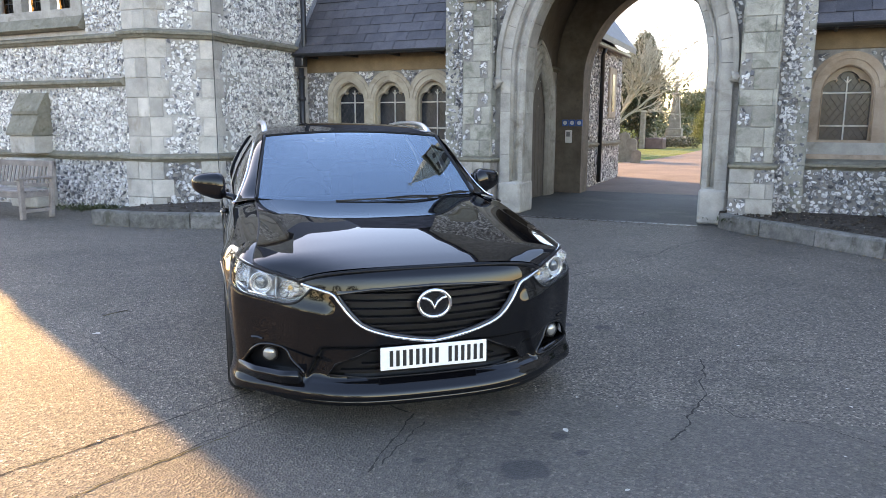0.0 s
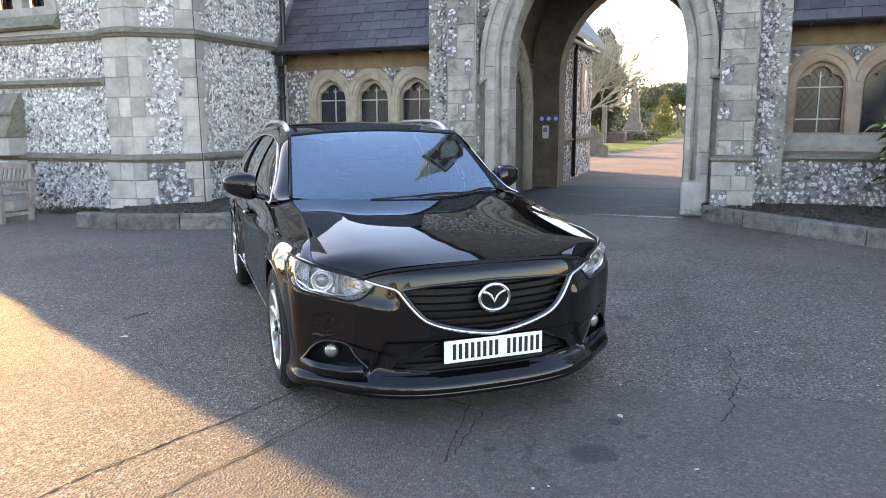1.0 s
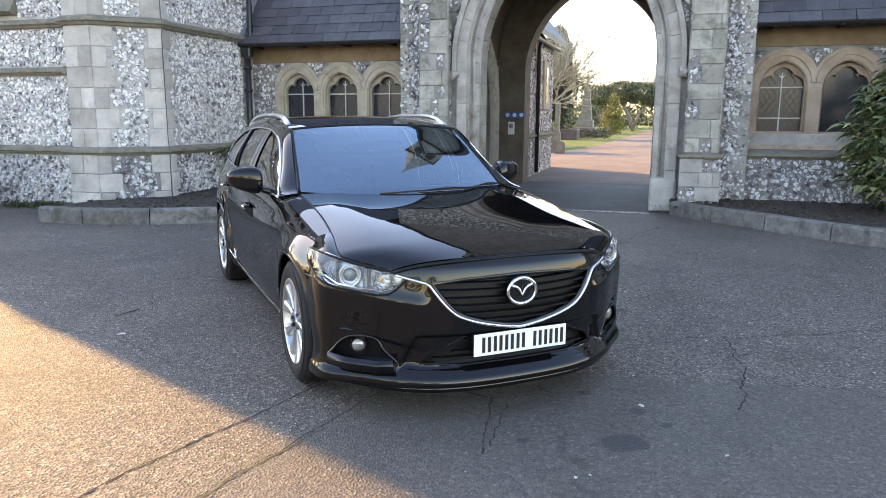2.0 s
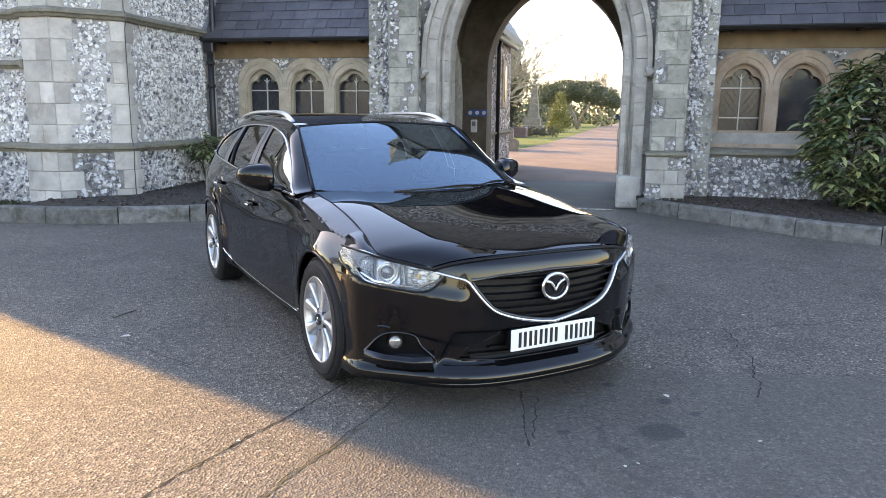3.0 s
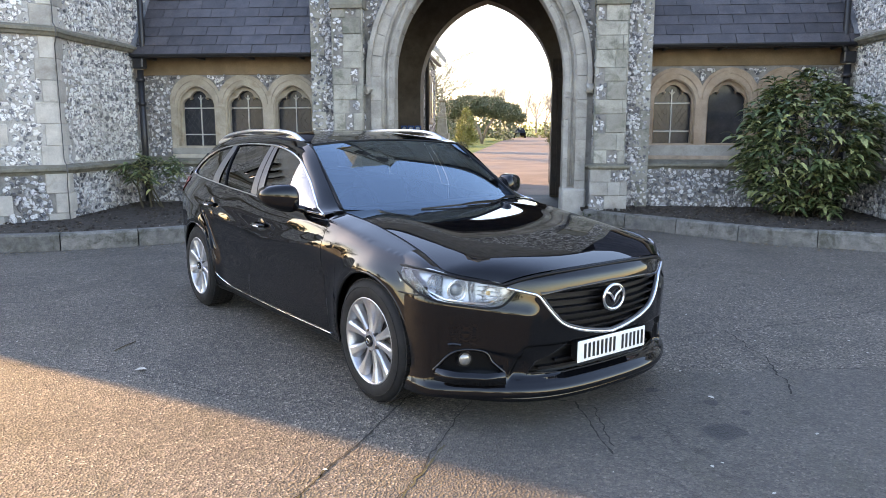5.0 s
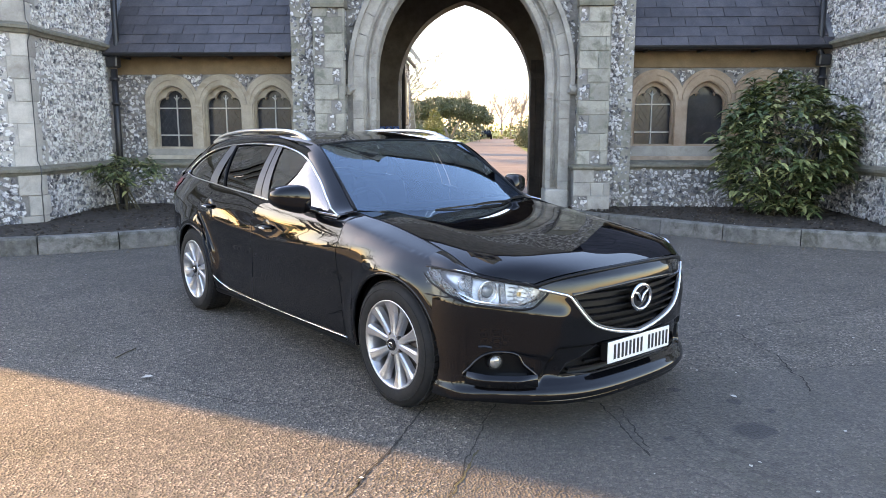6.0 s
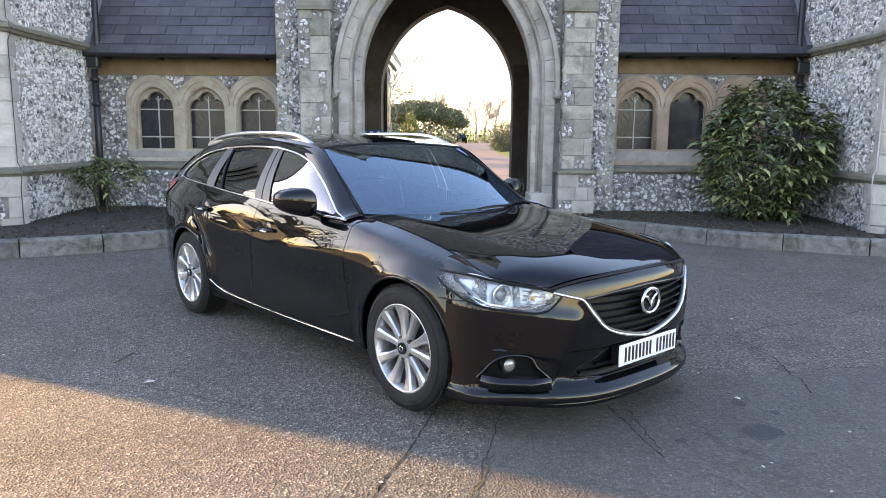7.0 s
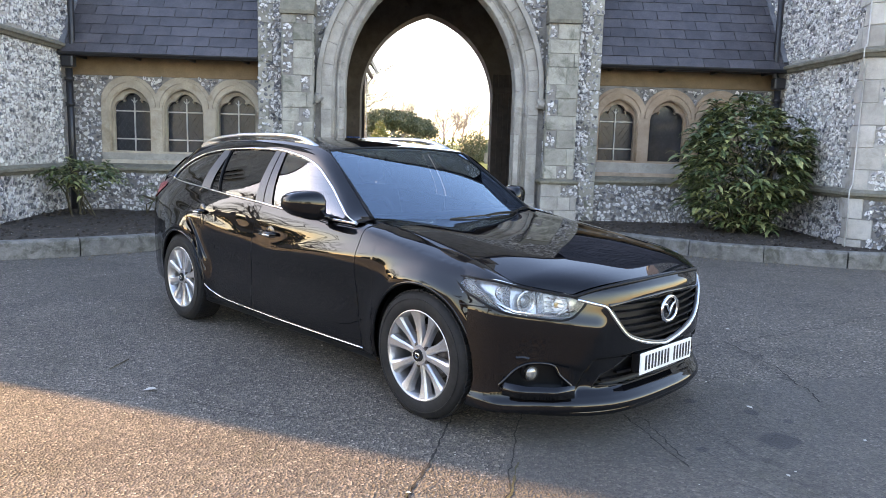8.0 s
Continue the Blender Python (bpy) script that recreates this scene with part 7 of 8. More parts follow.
# all skins face outwards
for ob in car.children:
    if ob.type == "MESH" and ob.name.split(".")[0] in ("windscreen", "roof", "bonnet", "front_bumper", "front_fender", "front_door", "rear_door", "quarter_panel", "roof_side", "front_side_window",
                                                       "rear_side_window", "quarter_window", "tailgate", "fender_nose", "rear_window", "tail_lamp", "sill", "mirror_triangle", "pillar_trim", "door_mirror"):
        me = ob.data
        ref = Vector((-0.95, math.copysign(0.99, me.vertices[0].co.y), 1.055)) if ob.name.startswith("door_mirror") else Vector((-1.4, 0, 0.6))
        if sum((f.center - ref).dot(f.normal) * f.area for f in me.polygons) < 0:
            me.flip_normals()

# ---- planting ----
AUCUBA = leaf_material("aucuba_leaf", (0.024, 0.046, 0.019), (0.082, 0.120, 0.044), (0.36, 0.37, 0.16))
# olive tones raised, so that distance haze is part of the leaf colour
OLIVE_LEAF = leaf_material("olive_leaf", (0.060, 0.076, 0.040), (0.125, 0.140, 0.070), (0.19, 0.18, 0.09))
DARK_LEAF = leaf_material("dark_evergreen_leaf", (0.018, 0.028, 0.012), (0.045, 0.058, 0.025), (0.12, 0.085, 0.04))
GOLD_LEAF = leaf_material("golden_conifer_leaf", (0.09, 0.10, 0.018), (0.20, 0.20, 0.04), (0.30, 0.28, 0.08))
BARK = surface("pale_bark", (0.16, 0.13, 0.105), (0.32, 0.27, 0.22), 12, 60, 0.9, 0.5, 0.01)
TWIG = surface("hazy_twig", (0.26, 0.21, 0.19), (0.40, 0.33, 0.30), 5, 30, 0.95, 0.2, 0.01)
PALE_TWIG = surface("pale_green_twig", (0.27, 0.25, 0.19), (0.42, 0.39, 0.31), 5, 30, 0.95, 0.2, 0.01)
STEM = plain("green_brown_stem", (0.07, 0.06, 0.035), 0.8)


def leaves_mesh(name, pos, ax, up, L, W, mat, droop=0.35):
    """Folded lance-shaped leaves at given places, axes and normals."""
    N = len(pos)
    ax /= np.linalg.norm(ax, axis=1, keepdims=True)
    sd = np.cross(ax, up)
    sd /= np.linalg.norm(sd, axis=1, keepdims=True) + 1e-9
    nn = np.cross(sd, ax)
    rows = [(0.0, 0.0, 0.0), (0.3, 0.8, 0.02), (0.62, 1.0, 0.0), (1.0, 0.0, -1.0)]
    V = np.zeros((N, 8, 3))
    L, W = L[:, None], W[:, None]
    def pt(t, w, lift):
        return pos + ax * L * t + sd * W * 0.5 * w + nn * (lift * L) - np.array([0, 0, 1.0]) * (droop * L * t * t)
    V[:, 0] = pt(0, 0, 0)
    V[:, 1], V[:, 2], V[:, 3] = pt(0.32, -0.85, 0.05), pt(0.32, 0, 0), pt(0.32, 0.85, 0.05)
    V[:, 4], V[:, 5], V[:, 6] = pt(0.66, -0.85, 0.05), pt(0.66, 0, 0), pt(0.66, 0.85, 0.05)
    V[:, 7] = pt(1, 0, 0)
    F = np.array([(0, 2, 1, 1), (0, 3, 2, 2), (1, 2, 5, 4), (2, 3, 6, 5), (4, 5, 7, 7), (5, 6, 7, 7)])
    base = np.arange(N)[:, None, None] * 8
    faces = []
    for f in (F[None] + base).reshape(-1, 4).tolist():
        faces.append(tuple(f[:3]) if f[2] == f[3] else tuple(f))
    me = bpy.data.meshes.new(name)
    me.from_pydata(V.reshape(-1, 3).tolist(), [], faces)
    me.materials.append(mat)
    return me


def shrub(name, label, centre, radii, rosettes, leaf, seed, bottom=0.15, per=8, stems=9, shell=0.55):
    r = np.random.default_rng(seed)
    sh = empty(name, label, "shrub", at=(0, 0, 0))
    c, R = np.array(centre), np.array(radii)
    pos, ax, up, L = [], [], [], []
    tips = []
    while len(tips) < rosettes:
        d = r.normal(size=3)
        d /= np.linalg.norm(d)
        k = r.uniform(shell, 1.0) ** 0.6
        lump = 1 + 0.16 * noise.noise(Vector(d * 2.2 + seed)) + 0.10 * noise.noise(Vector(d * 5 + seed))
        p = c + d * R * k * lump
        if p[2] < bottom + 0.12 or p[1] > 11.52 or p[0] > 3.36:
            continue
        tips.append((p, d))
    for p, d in tips:
        n = per + r.integers(-2, 3)
        a0 = r.uniform(0, 2 * np.pi)
        out = np.array([d[0], d[1], max(d[2], 0) * 0.6 + 0.35])
        for i in range(n):
            a = a0 + 2.4 * i
            v = np.array([np.cos(a), np.sin(a), r.uniform(-0.1, 0.75)]) + out * 0.55
            pos.append(p + r.normal(size=3) * 0.012 - np.array([0, 0, 0.012 * i]))
            ax.append(v)
            up.append(np.array([r.normal() * 0.25, r.normal() * 0.25, 1.0]))
            L.append(leaf * r.uniform(0.65, 1.2))
    L = np.array(L)
    me = leaves_mesh("leaves", np.array(pos), np.array(ax), np.array(up), L, L * r.uniform(0.26, 0.36, len(L)), AUCUBA, 0.6)
    tagged(part_mesh("foliage", me, None, sh), kind="stuff")
    base = c.copy()
    base[2] = bottom
    for i in range(stems):
        p, d = tips[r.integers(len(tips))]
        b = base + np.array([r.uniform(-0.25, 0.25), r.uniform(-0.12, 0.12), 0])
        mid = (b + p) / 2 + np.array([r.uniform(-0.08, 0.08), r.uniform(-0.08, 0.08), 0.1])
        part("stem", tube_bm([b, (b + mid) / 2, mid, (mid + p) / 2, p], 0.012, 6, up=(0.3, 1, 0.1)), STEM, sh)
    return sh


shrub("spotted_laurel", "large glossy spotted laurel shrub growing in the soil bed", (2.38, 10.48, 1.28), (1.02, 0.70, 1.06), 420, 0.235, 3, per=8, stems=18, shell=0.5)
shrub("young_laurel", "small sparse spotted laurel shrub by the chapel wall", (-7.85, 10.75, 0.86), (0.72, 0.42, 0.26), 70, 0.17, 5, bottom=0.12, per=7, stems=8, shell=0.25)
shrub("young_laurel", "thin low laurel seedling near the kerb", (-6.9, 11.1, 0.55), (0.3, 0.25, 0.2), 16, 0.09, 6, bottom=0.12, per=6, stems=5, shell=0.3)


WEED = leaf_material("weed_leaf", (0.025, 0.035, 0.014), (0.055, 0.07, 0.028), (0.10, 0.095, 0.045))


def weeds(label, spots, seed):
    w = empty("weeds", label, "weeds", "weeds at the wall foot")
    r = np.random.default_rng(seed)
    pos, ax, L = [], [], []
    for x, y, z, rad, n in spots:
        for _ in range(n):
            a = r.uniform(0, 2 * np.pi)
            pos.append((x + r.normal() * rad, y + r.normal() * rad * 0.4, z))
            ax.append((np.cos(a) * 0.6, np.sin(a) * 0.6, r.uniform(0.4, 1.2)))
            L.append(r.uniform(0.04, 0.12))
    L = np.array(L)
    me = leaves_mesh("weed", np.array(pos), np.array(ax), np.tile([0, 0, 1.0], (len(L), 1)) + r.normal(size=(len(L), 3)) * 0.3, L, L * 0.28, WEED, 0.2)
    tagged(part_mesh("foliage", me, None, w), kind="stuff")


weeds("low green weeds along the foot of the chapel wall", [(-10.0, 8.55, 0.0, 0.25, 160), (-10.5, 8.6, 0.0, 0.3, 90), (-9.2, 8.42, 0.0, 0.12, 30)], 8)
weeds("small green weeds and moss at the gate jamb", [(-0.45, 10.85, 0.12, 0.2, 120), (-0.1, 10.6, 0.12, 0.2, 40), (0.1, 11.3, 0.15, 0.2, 40)], 9)

# ---- teak bench by the chapel ----
def bench():
    b = empty("garden_bench", "weathered slatted teak bench by the chapel wall", "bench")
    x0, x1, y0, y1 = -12.1, -10.42, 7.15, 7.70
    for x in (x0, x1 - 0.07):
        part("front_leg", box_bm(x, x + 0.07, y0, y0 + 0.07, 0, 0.62, 0.006), TEAK, b)
        bm = box_bm(x, x + 0.07, y1 - 0.07, y1, 0, 0.87, 0.006)
        for v in bm.verts:
            if v.co.z > 0.5:
                v.co.y += 0.09
        part("rear_leg", bm, TEAK, b)
        bm = box_bm(x - 0.005, x + 0.075, y0 - 0.02, y1 + 0.03, 0.60, 0.645, 0.012)
        part("armrest", bm, TEAK, b)
        part("side_rail", box_bm(x + 0.015, x + 0.055, y0 + 0.07, y1 - 0.07, 0.33, 0.41, 0.004), TEAK, b)
        part("side_stretcher", box_bm(x + 0.015, x + 0.055, y0 + 0.07, y1 - 0.07, 0.10, 0.15, 0.004), TEAK, b)
    for i in range(5):
        y = y0 + 0.01 + i * 0.10
        part("seat_slat", box_bm(x0 + 0.02, x1 - 0.02, y, y + 0.075, 0.41, 0.435, 0.005), TEAK, b)
    part("front_rail", box_bm(x0 + 0.07, x1 - 0.07, y0 + 0.01, y0 + 0.045, 0.33, 0.41, 0.004), TEAK, b)
    part("lower_back_rail", box_bm(x0 + 0.07, x1 - 0.07, y1 - 0.035, y1, 0.46, 0.52, 0.004), TEAK, b)
    part("top_rail", box_bm(x0 + 0.0, x1, y1 + 0.04, y1 + 0.085, 0.78, 0.87, 0.008), TEAK, b)
    n = 17
    for i in range(n):
        x = x0 + 0.10 + i * (x1 - x0 - 0.24) / (n - 1)
        bm = box_bm(x, x + 0.045, y1 - 0.03, y1 - 0.01, 0.5, 0.80, 0.004)
        for v in bm.verts:
            if v.co.z > 0.7:
                v.co.y += 0.075
        part("back_slat", bm, TEAK, b)


bench()

# ---- marks on the forecourt ----
CRACK = surface("crack_dirt", (0.02, 0.018, 0.016), (0.045, 0.04, 0.035), 20, 60, 1.0, 0.5, 0.004)
MOSSY = surface("joint_moss", (0.05, 0.045, 0.025), (0.12, 0.105, 0.05), 12, 60, 1.0, 0.5, 0.004)


def crack(pts, width, mat, seed, wob=0.025, label="thin dark crack in the asphalt"):
    r = random.Random(seed)
    path = []
    for a, b in zip(pts, pts[1:]):
        a, b = Vector((*a, 0)), Vector((*b, 0))
        n = max(2, int((b - a).length / 0.025))
        for i in range(n):
            path.append(a.lerp(b, i / n))
    path.append(Vector((*pts[-1], 0)))
    vs, fs = [], []
    for i, p in enumerate(path):
        t = (path[min(i + 1, len(path) - 1)] - path[max(i - 1, 0)]).normalized()
        sd = Vector((-t.y, t.x, 0))
        off = wob * noise.noise(Vector((p.x * 3, p.y * 3, seed))) + (0.35 * wob + 0.008) * noise.noise(Vector((p.x * 14, p.y * 14, seed))) + 0.009 * noise.noise(Vector((p.x * 40, p.y * 40, seed)))
        w = width * r.uniform(0.15, 1.05)
        vs += [p + sd * (off - w / 2) + Vector((0, 0, 0.003)), p + sd * (off + w / 2) + Vector((0, 0, 0.003))]
        if i:
            k = 2 * i
            fs.append((k - 2, k, k + 1, k - 1))
    ob = part_mesh("ground_crack", py_mesh("ground_crack", vs, fs), mat, None)
    tagged(ob, label, "crack", "cracks in the asphalt")


crack([(-2.95, 1.2), (-2.83, 1.9), (-2.70, 2.35), (-2.58, 2.85), (-2.48, 3.2), (-2.2, 4.2)], 0.015, CRACK, 1, 0.022, "long straight joint between two asphalt pours")
crack([(-2.55, 1.3), (-2.40, 2.0), (-2.30, 2.45), (-2.20, 2.95), (-1.9, 4.0)], 0.008, CRACK, 2, 0.018, "long straight joint between two asphalt pours")
crack([(-2.5, 1.4), (-2.36, 2.1), (-2.27, 2.45)], 0.013, MOSSY, 3, 0.03, "yellow moss in an asphalt joint")
crack([(-2.86, 1.7), (-2.74, 2.2)], 0.010, MOSSY, 4, 0.03, "yellow moss in an asphalt joint")
crack([(-1.78, 3.1), (-1.60, 3.07), (-1.57, 2.85), (-1.54, 2.62), (-1.50, 2.42)], 0.013, CRACK, 5)
crack([(-1.51, 3.0), (-1.50, 2.72), (-1.48, 2.51)], 0.010, CRACK, 6)
crack([(-0.65, 4.5), (-0.40, 4.62), (-0.34, 4.34), (-0.31, 4.0), (-0.35, 3.55), (-0.38, 3.3)], 0.014, CRACK, 7, 0.05)
crack([(-0.35, 3.9), (-0.1, 3.75), (0.2, 3.8), (0.6, 3.6)], 0.009, CRACK, 8, 0.05)
crack([(-0.3, 4.6), (0.32, 4.93), (0.88, 5.25), (1.52, 5.61)], 0.012, CRACK, 9, 0.05)
crack([(-1.9, 6.5), (-1.45, 7.55), (-1.08, 9.13), (-0.88, 9.72)], 0.016, CRACK, 10, 0.04)
crack([(-0.88, 9.72), (-0.13, 9.05), (0.6, 8.5), (1.04, 8.25), (3.0, 7.7)], 0.016, CRACK, 11, 0.05)
crack([(-7.2, 4.1), (-5.63, 4.4), (-5.33, 4.77), (-4.94, 4.94), (-4.0, 5.0)], 0.009, CRACK, 12, 0.05)
crack([(-5.4, 3.5), (-5.05, 3.36), (-4.25, 3.29), (-3.55, 2.98), (-3.0, 2.95)], 0.007, CRACK, 13, 0.04)
crack([(0.1, 6.2), (0.7, 6.4), (1.5, 6.2), (2.6, 6.6)], 0.009, CRACK, 14, 0.06)
crack([(-1.6, 5.2), (-0.9, 5.6), (-0.3, 6.4), (0.2, 7.4)], 0.008, CRACK, 15, 0.06)
# drain across the threshold
dr = empty("drain_grating", "narrow iron drain grating across the gateway", "drain")
for i in range(30):
    x = -3.9 + i * 0.095
    part("grating_bar", box_bm(x, x + 0.06, 11.02, 11.12, 0.002, 0.008), BLACK_IRON, dr)
part("drain_edge", box_bm(-3.95, -1.08, 11.0, 11.015, 0.002, 0.01), DARK_METAL, dr)
part("drain_edge", box_bm(-3.95, -1.08, 11.125, 11.14, 0.002, 0.01), DARK_METAL, dr)
# litter
PALE = plain("dry_pale_leaf", (0.55, 0.52, 0.46), 0.8)
BROWN = surface("dry_leaf", (0.10, 0.07, 0.04), (0.26, 0.19, 0.11), 30, 60, 0.9, 0.3, 0.003, vary=island_random)
for x, y, s, a in ((-4.28, 3.345, 0.05, 10), (-0.48, 2.72, 0.018, 50), (-0.84, 3.17, 0.03, 130), (-0.9, 2.1, 0.014, 20), (-3.4, 4.3, 0.02, 70), (0.4, 4.4, 0.016, 20), (-0.2, 5.0, 0.02, 0), (0.9, 3.6, 0.015, 60)):
    me = leaves_mesh("dry_leaf", np.array([(0.0, 0.0, 0.008)]), np.array([(1.0, 0.0, 0.12)]), np.array([(0.0, 0.0, 1.0)]), np.array([s * 1.5]), np.array([s]), PALE, 0.05)
    ob = part_mesh("dry_leaf", me, None, None)
    ob.matrix_world = pose(x, y, 0, 0, 0, a)
    tagged(ob, "small pale dry leaf lying on the asphalt", "leaf", "fallen leaves")
tw = part("twig", tube_bm([(-4.62, 3.72, 0.006), (-4.60, 3.83, 0.009), (-4.585, 3.93, 0.006)], 0.004, 5, up=(1, 0, 0.2)), STEM, None)
tagged(tw, "thin dry twig lying on the asphalt", "twig")
r = np.random.default_rng(12)
pos, ax = [], []
kls = {k: kerb_line(k) for k in (-1, 1)}
for i in range(500):
    s_ = r.choice([-1, 1])
    p = kls[s_][r.integers(10, len(kls[s_]))]
    d = abs(r.normal()) * 0.16 + 0.1
    pos.append((CX + s_ * (p.x - d * 0.3), p.y - d, 0.006))
    a = r.uniform(0, 6.28)
    ax.append((np.cos(a), np.sin(a), r.uniform(-0.05, 0.3)))
for i in range(420):
    s_ = r.choice([-1, 1])
    p = kls[s_][r.integers(8, len(kls[s_]))]
    d = r.uniform(0.15, 1.6)
    pos.append((CX + s_ * p.x, min(p.y + d, 11.5), 0.20 + 0.03 * d))
    a = r.uniform(0, 6.28)
    ax.append((np.cos(a), np.sin(a), r.uniform(-0.05, 0.3)))
L = r.uniform(0.015, 0.055, len(pos))
lit = empty("leaf_litter", "brown leaf litter gathered along the kerbs", "leaf litter", kind="stuff")
tagged(part_mesh("litter", leaves_mesh("litter", np.array(pos), np.array(ax), np.tile([0, 0, 1.0], (len(pos), 1)), L, L * 0.5, BROWN, 0.05), None, lit), kind="stuff")

# ---- the cemetery beyond the gate ----
P = np.array([[(x, y, 0.05 + max(0, y - 30) * 0.004 + 0.05 * noise.noise(Vector((x * 0.2, y * 0.2, 0)))) for x in np.concatenate([np.linspace(-400, -30, 8), np.linspace(-28, 24, 50), np.linspace(30, 400, 8)])] for y in np.concatenate([np.linspace(22.5, 90, 60), np.linspace(95, 900, 14)])])
lawn = part_mesh("ground_lawn", grid_mesh("lawn", P, True, flip=True), GRASS, None)
tagged(lawn, "sunlit cemetery lawn beyond the gate", "lawn", kind="structure")
P = []
for y, a, b in ((22.0, -16, 10), (24.0, -9.0, 6), (26.5, -5.6, 3.2), (30, -4.9, 1.8), (36, -4.4, 1.3), (50, -3.9, 1.2), (80, -3.1, 2.0), (120, -0.5, 5.0), (160, 6.0, 12.0)):
    P.append([(lin(a, b, t), y, 0.11 + max(0, y - 30) * 0.004) for t in np.linspace(0, 1, 7)])
rd = part_mesh("road", grid_mesh("road", np.array(P), True, flip=True), ROAD, None)
tagged(rd, "reddish brown cemetery drive leading away from the gate", "road", kind="structure")
part_r = part_mesh("road_apron", py_mesh("apron", [(-16, 16.11, 0.006), (10, 16.11, 0.006), (10, 22.1, 0.11), (-16, 22.1, 0.11)], [(0, 1, 2, 3)]), ROAD, None)
tagged(part_r, "brown tarmac apron behind the gate", "road", kind="structure")


def headstone(x, y, h, w, mat, lean=0.0, top=True, label="pale upright headstone on the lawn"):
    pts = [(-w / 2, 0), (w / 2, 0), (w / 2, h * 0.8)] + ([(w / 2 * math.cos(a), h * 0.8 + w / 2 * 0.7 * math.sin(a)) for a in np.linspace(0.2, math.pi - 0.2, 8)] if top else [(w / 2, h), (-w / 2, h)]) + [(-w / 2, h * 0.8)]
    ob = part("headstone", plate_bm(pts, [], -0.06, 0.06), mat, None)
    ob.matrix_world = Matrix.Translation((x, y, 0.06 + max(0, y - 30) * 0.004)) @ pose(0, 0, 0, 0, lean, random.uniform(-12, 12))
    tagged(ob, label, "headstone", "headstones")


GRAVE = surface("grave_stone", (0.16, 0.135, 0.105), (0.30, 0.26, 0.205), 4, 60, 0.9, 0.4, 0.006, stain=(0.16, 0.15, 0.12), stain_scale=3)
random.seed(4)
for x, y, h, w in ((-5.6, 28.5, 1.25, 0.42), (-5.25, 28.0, 1.0, 0.4), (-5.95, 29.5, 1.1, 0.5), (-4.95, 27.2, 0.5, 0.35), (-6.3, 31, 1.0, 0.5)):
    headstone(x, y, h, w, GRAVE, random.uniform(-4, 4))
for i in range(14):
    headstone(3.0 + i * 0.55 + random.uniform(-0.2, 0.2), 57 + random.uniform(-2, 3), random.uniform(0.8, 1.3), 0.5, GRAVE, random.uniform(-5, 5))
for i in range(10):
    headstone(-7.5 - i * 0.9, 60 + random.uniform(-6, 8), random.uniform(0.7, 1.2), 0.55, GRAVE, random.uniform(-6, 6))
ob = empty("obelisk", "tall tapered stone memorial with a cross on a stepped base", "memorial")
ox, oy, oz = -6.85, 51.5, 0.1
for i, (w, z0, z1) in enumerate(((1.9, 0.0, 0.35), (1.4, 0.35, 0.7), (1.0, 0.7, 1.2))):
    part("step", box_bm(ox - w / 2, ox + w / 2, oy - w / 2, oy + w / 2, oz + z0, oz + z1, 0.03), GRAVE, ob)
bm = bmesh.new()
bmesh.ops.create_cone(bm, cap_ends=True, segments=4, radius1=0.55, radius2=0.24, depth=2.3, matrix=pose(ox, oy, oz + 2.3, 0, 0, 45))
part("shaft", bm, GRAVE, ob)
part("collar", box_bm(ox - 0.3, ox + 0.3, oy - 0.3, oy + 0.3, oz + 3.4, oz + 3.52, 0.03), GRAVE, ob)
bm = box_bm(ox - 0.08, ox + 0.08, oy - 0.08, oy + 0.08, oz + 3.5, oz + 4.35, 0.02)
box_bm(ox - 0.24, ox + 0.24, oy - 0.07, oy + 0.07, oz + 3.98, oz + 4.12, 0.02, bm)
part("cross", bm, GRAVE, ob)
tomb = part("chest_tomb", box_bm(-9.4, -6.6, 45.0, 46.2, 0.08, 0.75, 0.05), surface("red_granite", (0.09, 0.055, 0.05), (0.17, 0.11, 0.10), 3, 60, 0.5, 0.2, 0.004), None)
tagged(tomb, "low dark red granite chest tomb on the lawn", "tomb")
pil = part("stone_post", box_bm(-7.95, -7.65, 44.6, 44.9, 0.06, 2.4, 0.05), GRAVE, None)
tagged(pil, "slim stone memorial pillar on the lawn", "memorial")


def branches(bm, p, d, L, rad, depth, r, spread=0.6, droop=0.0, shrink=0.72, thin=0.0):
    pts = [Vector(p)]
    v = Vector(d).normalized()
    for i in range(4):
        v = (v + Vector((r.normal(), r.normal(), r.normal())) * 0.10 + Vector((0, 0, -droop))).normalized()
        pts.append(pts[-1] + v * L / 4)
    rings = []
    n = 5 if depth > 2 else 3
    for i, q in enumerate(pts):
        rr = max(thin, rad * (1 - 0.45 * i / 4))
        a = Vector((0.3, 1, 0.1)).cross(v).normalized()
        b = v.cross(a).normalized()
        rings.append([bm.verts.new(q + (a * math.cos(2 * math.pi * k / n) + b * math.sin(2 * math.pi * k / n)) * rr) for k in range(n)])
    for A, B in zip(rings, rings[1:]):
        for k in range(n):
            bm.faces.new((A[k], A[(k + 1) % n], B[(k + 1) % n], B[k]))
    if depth == 0:
        return
    for i in range(int(r.integers(3, 5))):
        t = pts[int(r.integers(1, 5))]
        nd = (v + Vector((r.normal(), r.normal(), r.normal() * 0.7 + 0.15)) * spread).normalized()
        branches(bm, t, nd, L * shrink * r.uniform(0.75, 1.15), rad * 0.52, depth - 1, r, spread, droop, shrink, thin)


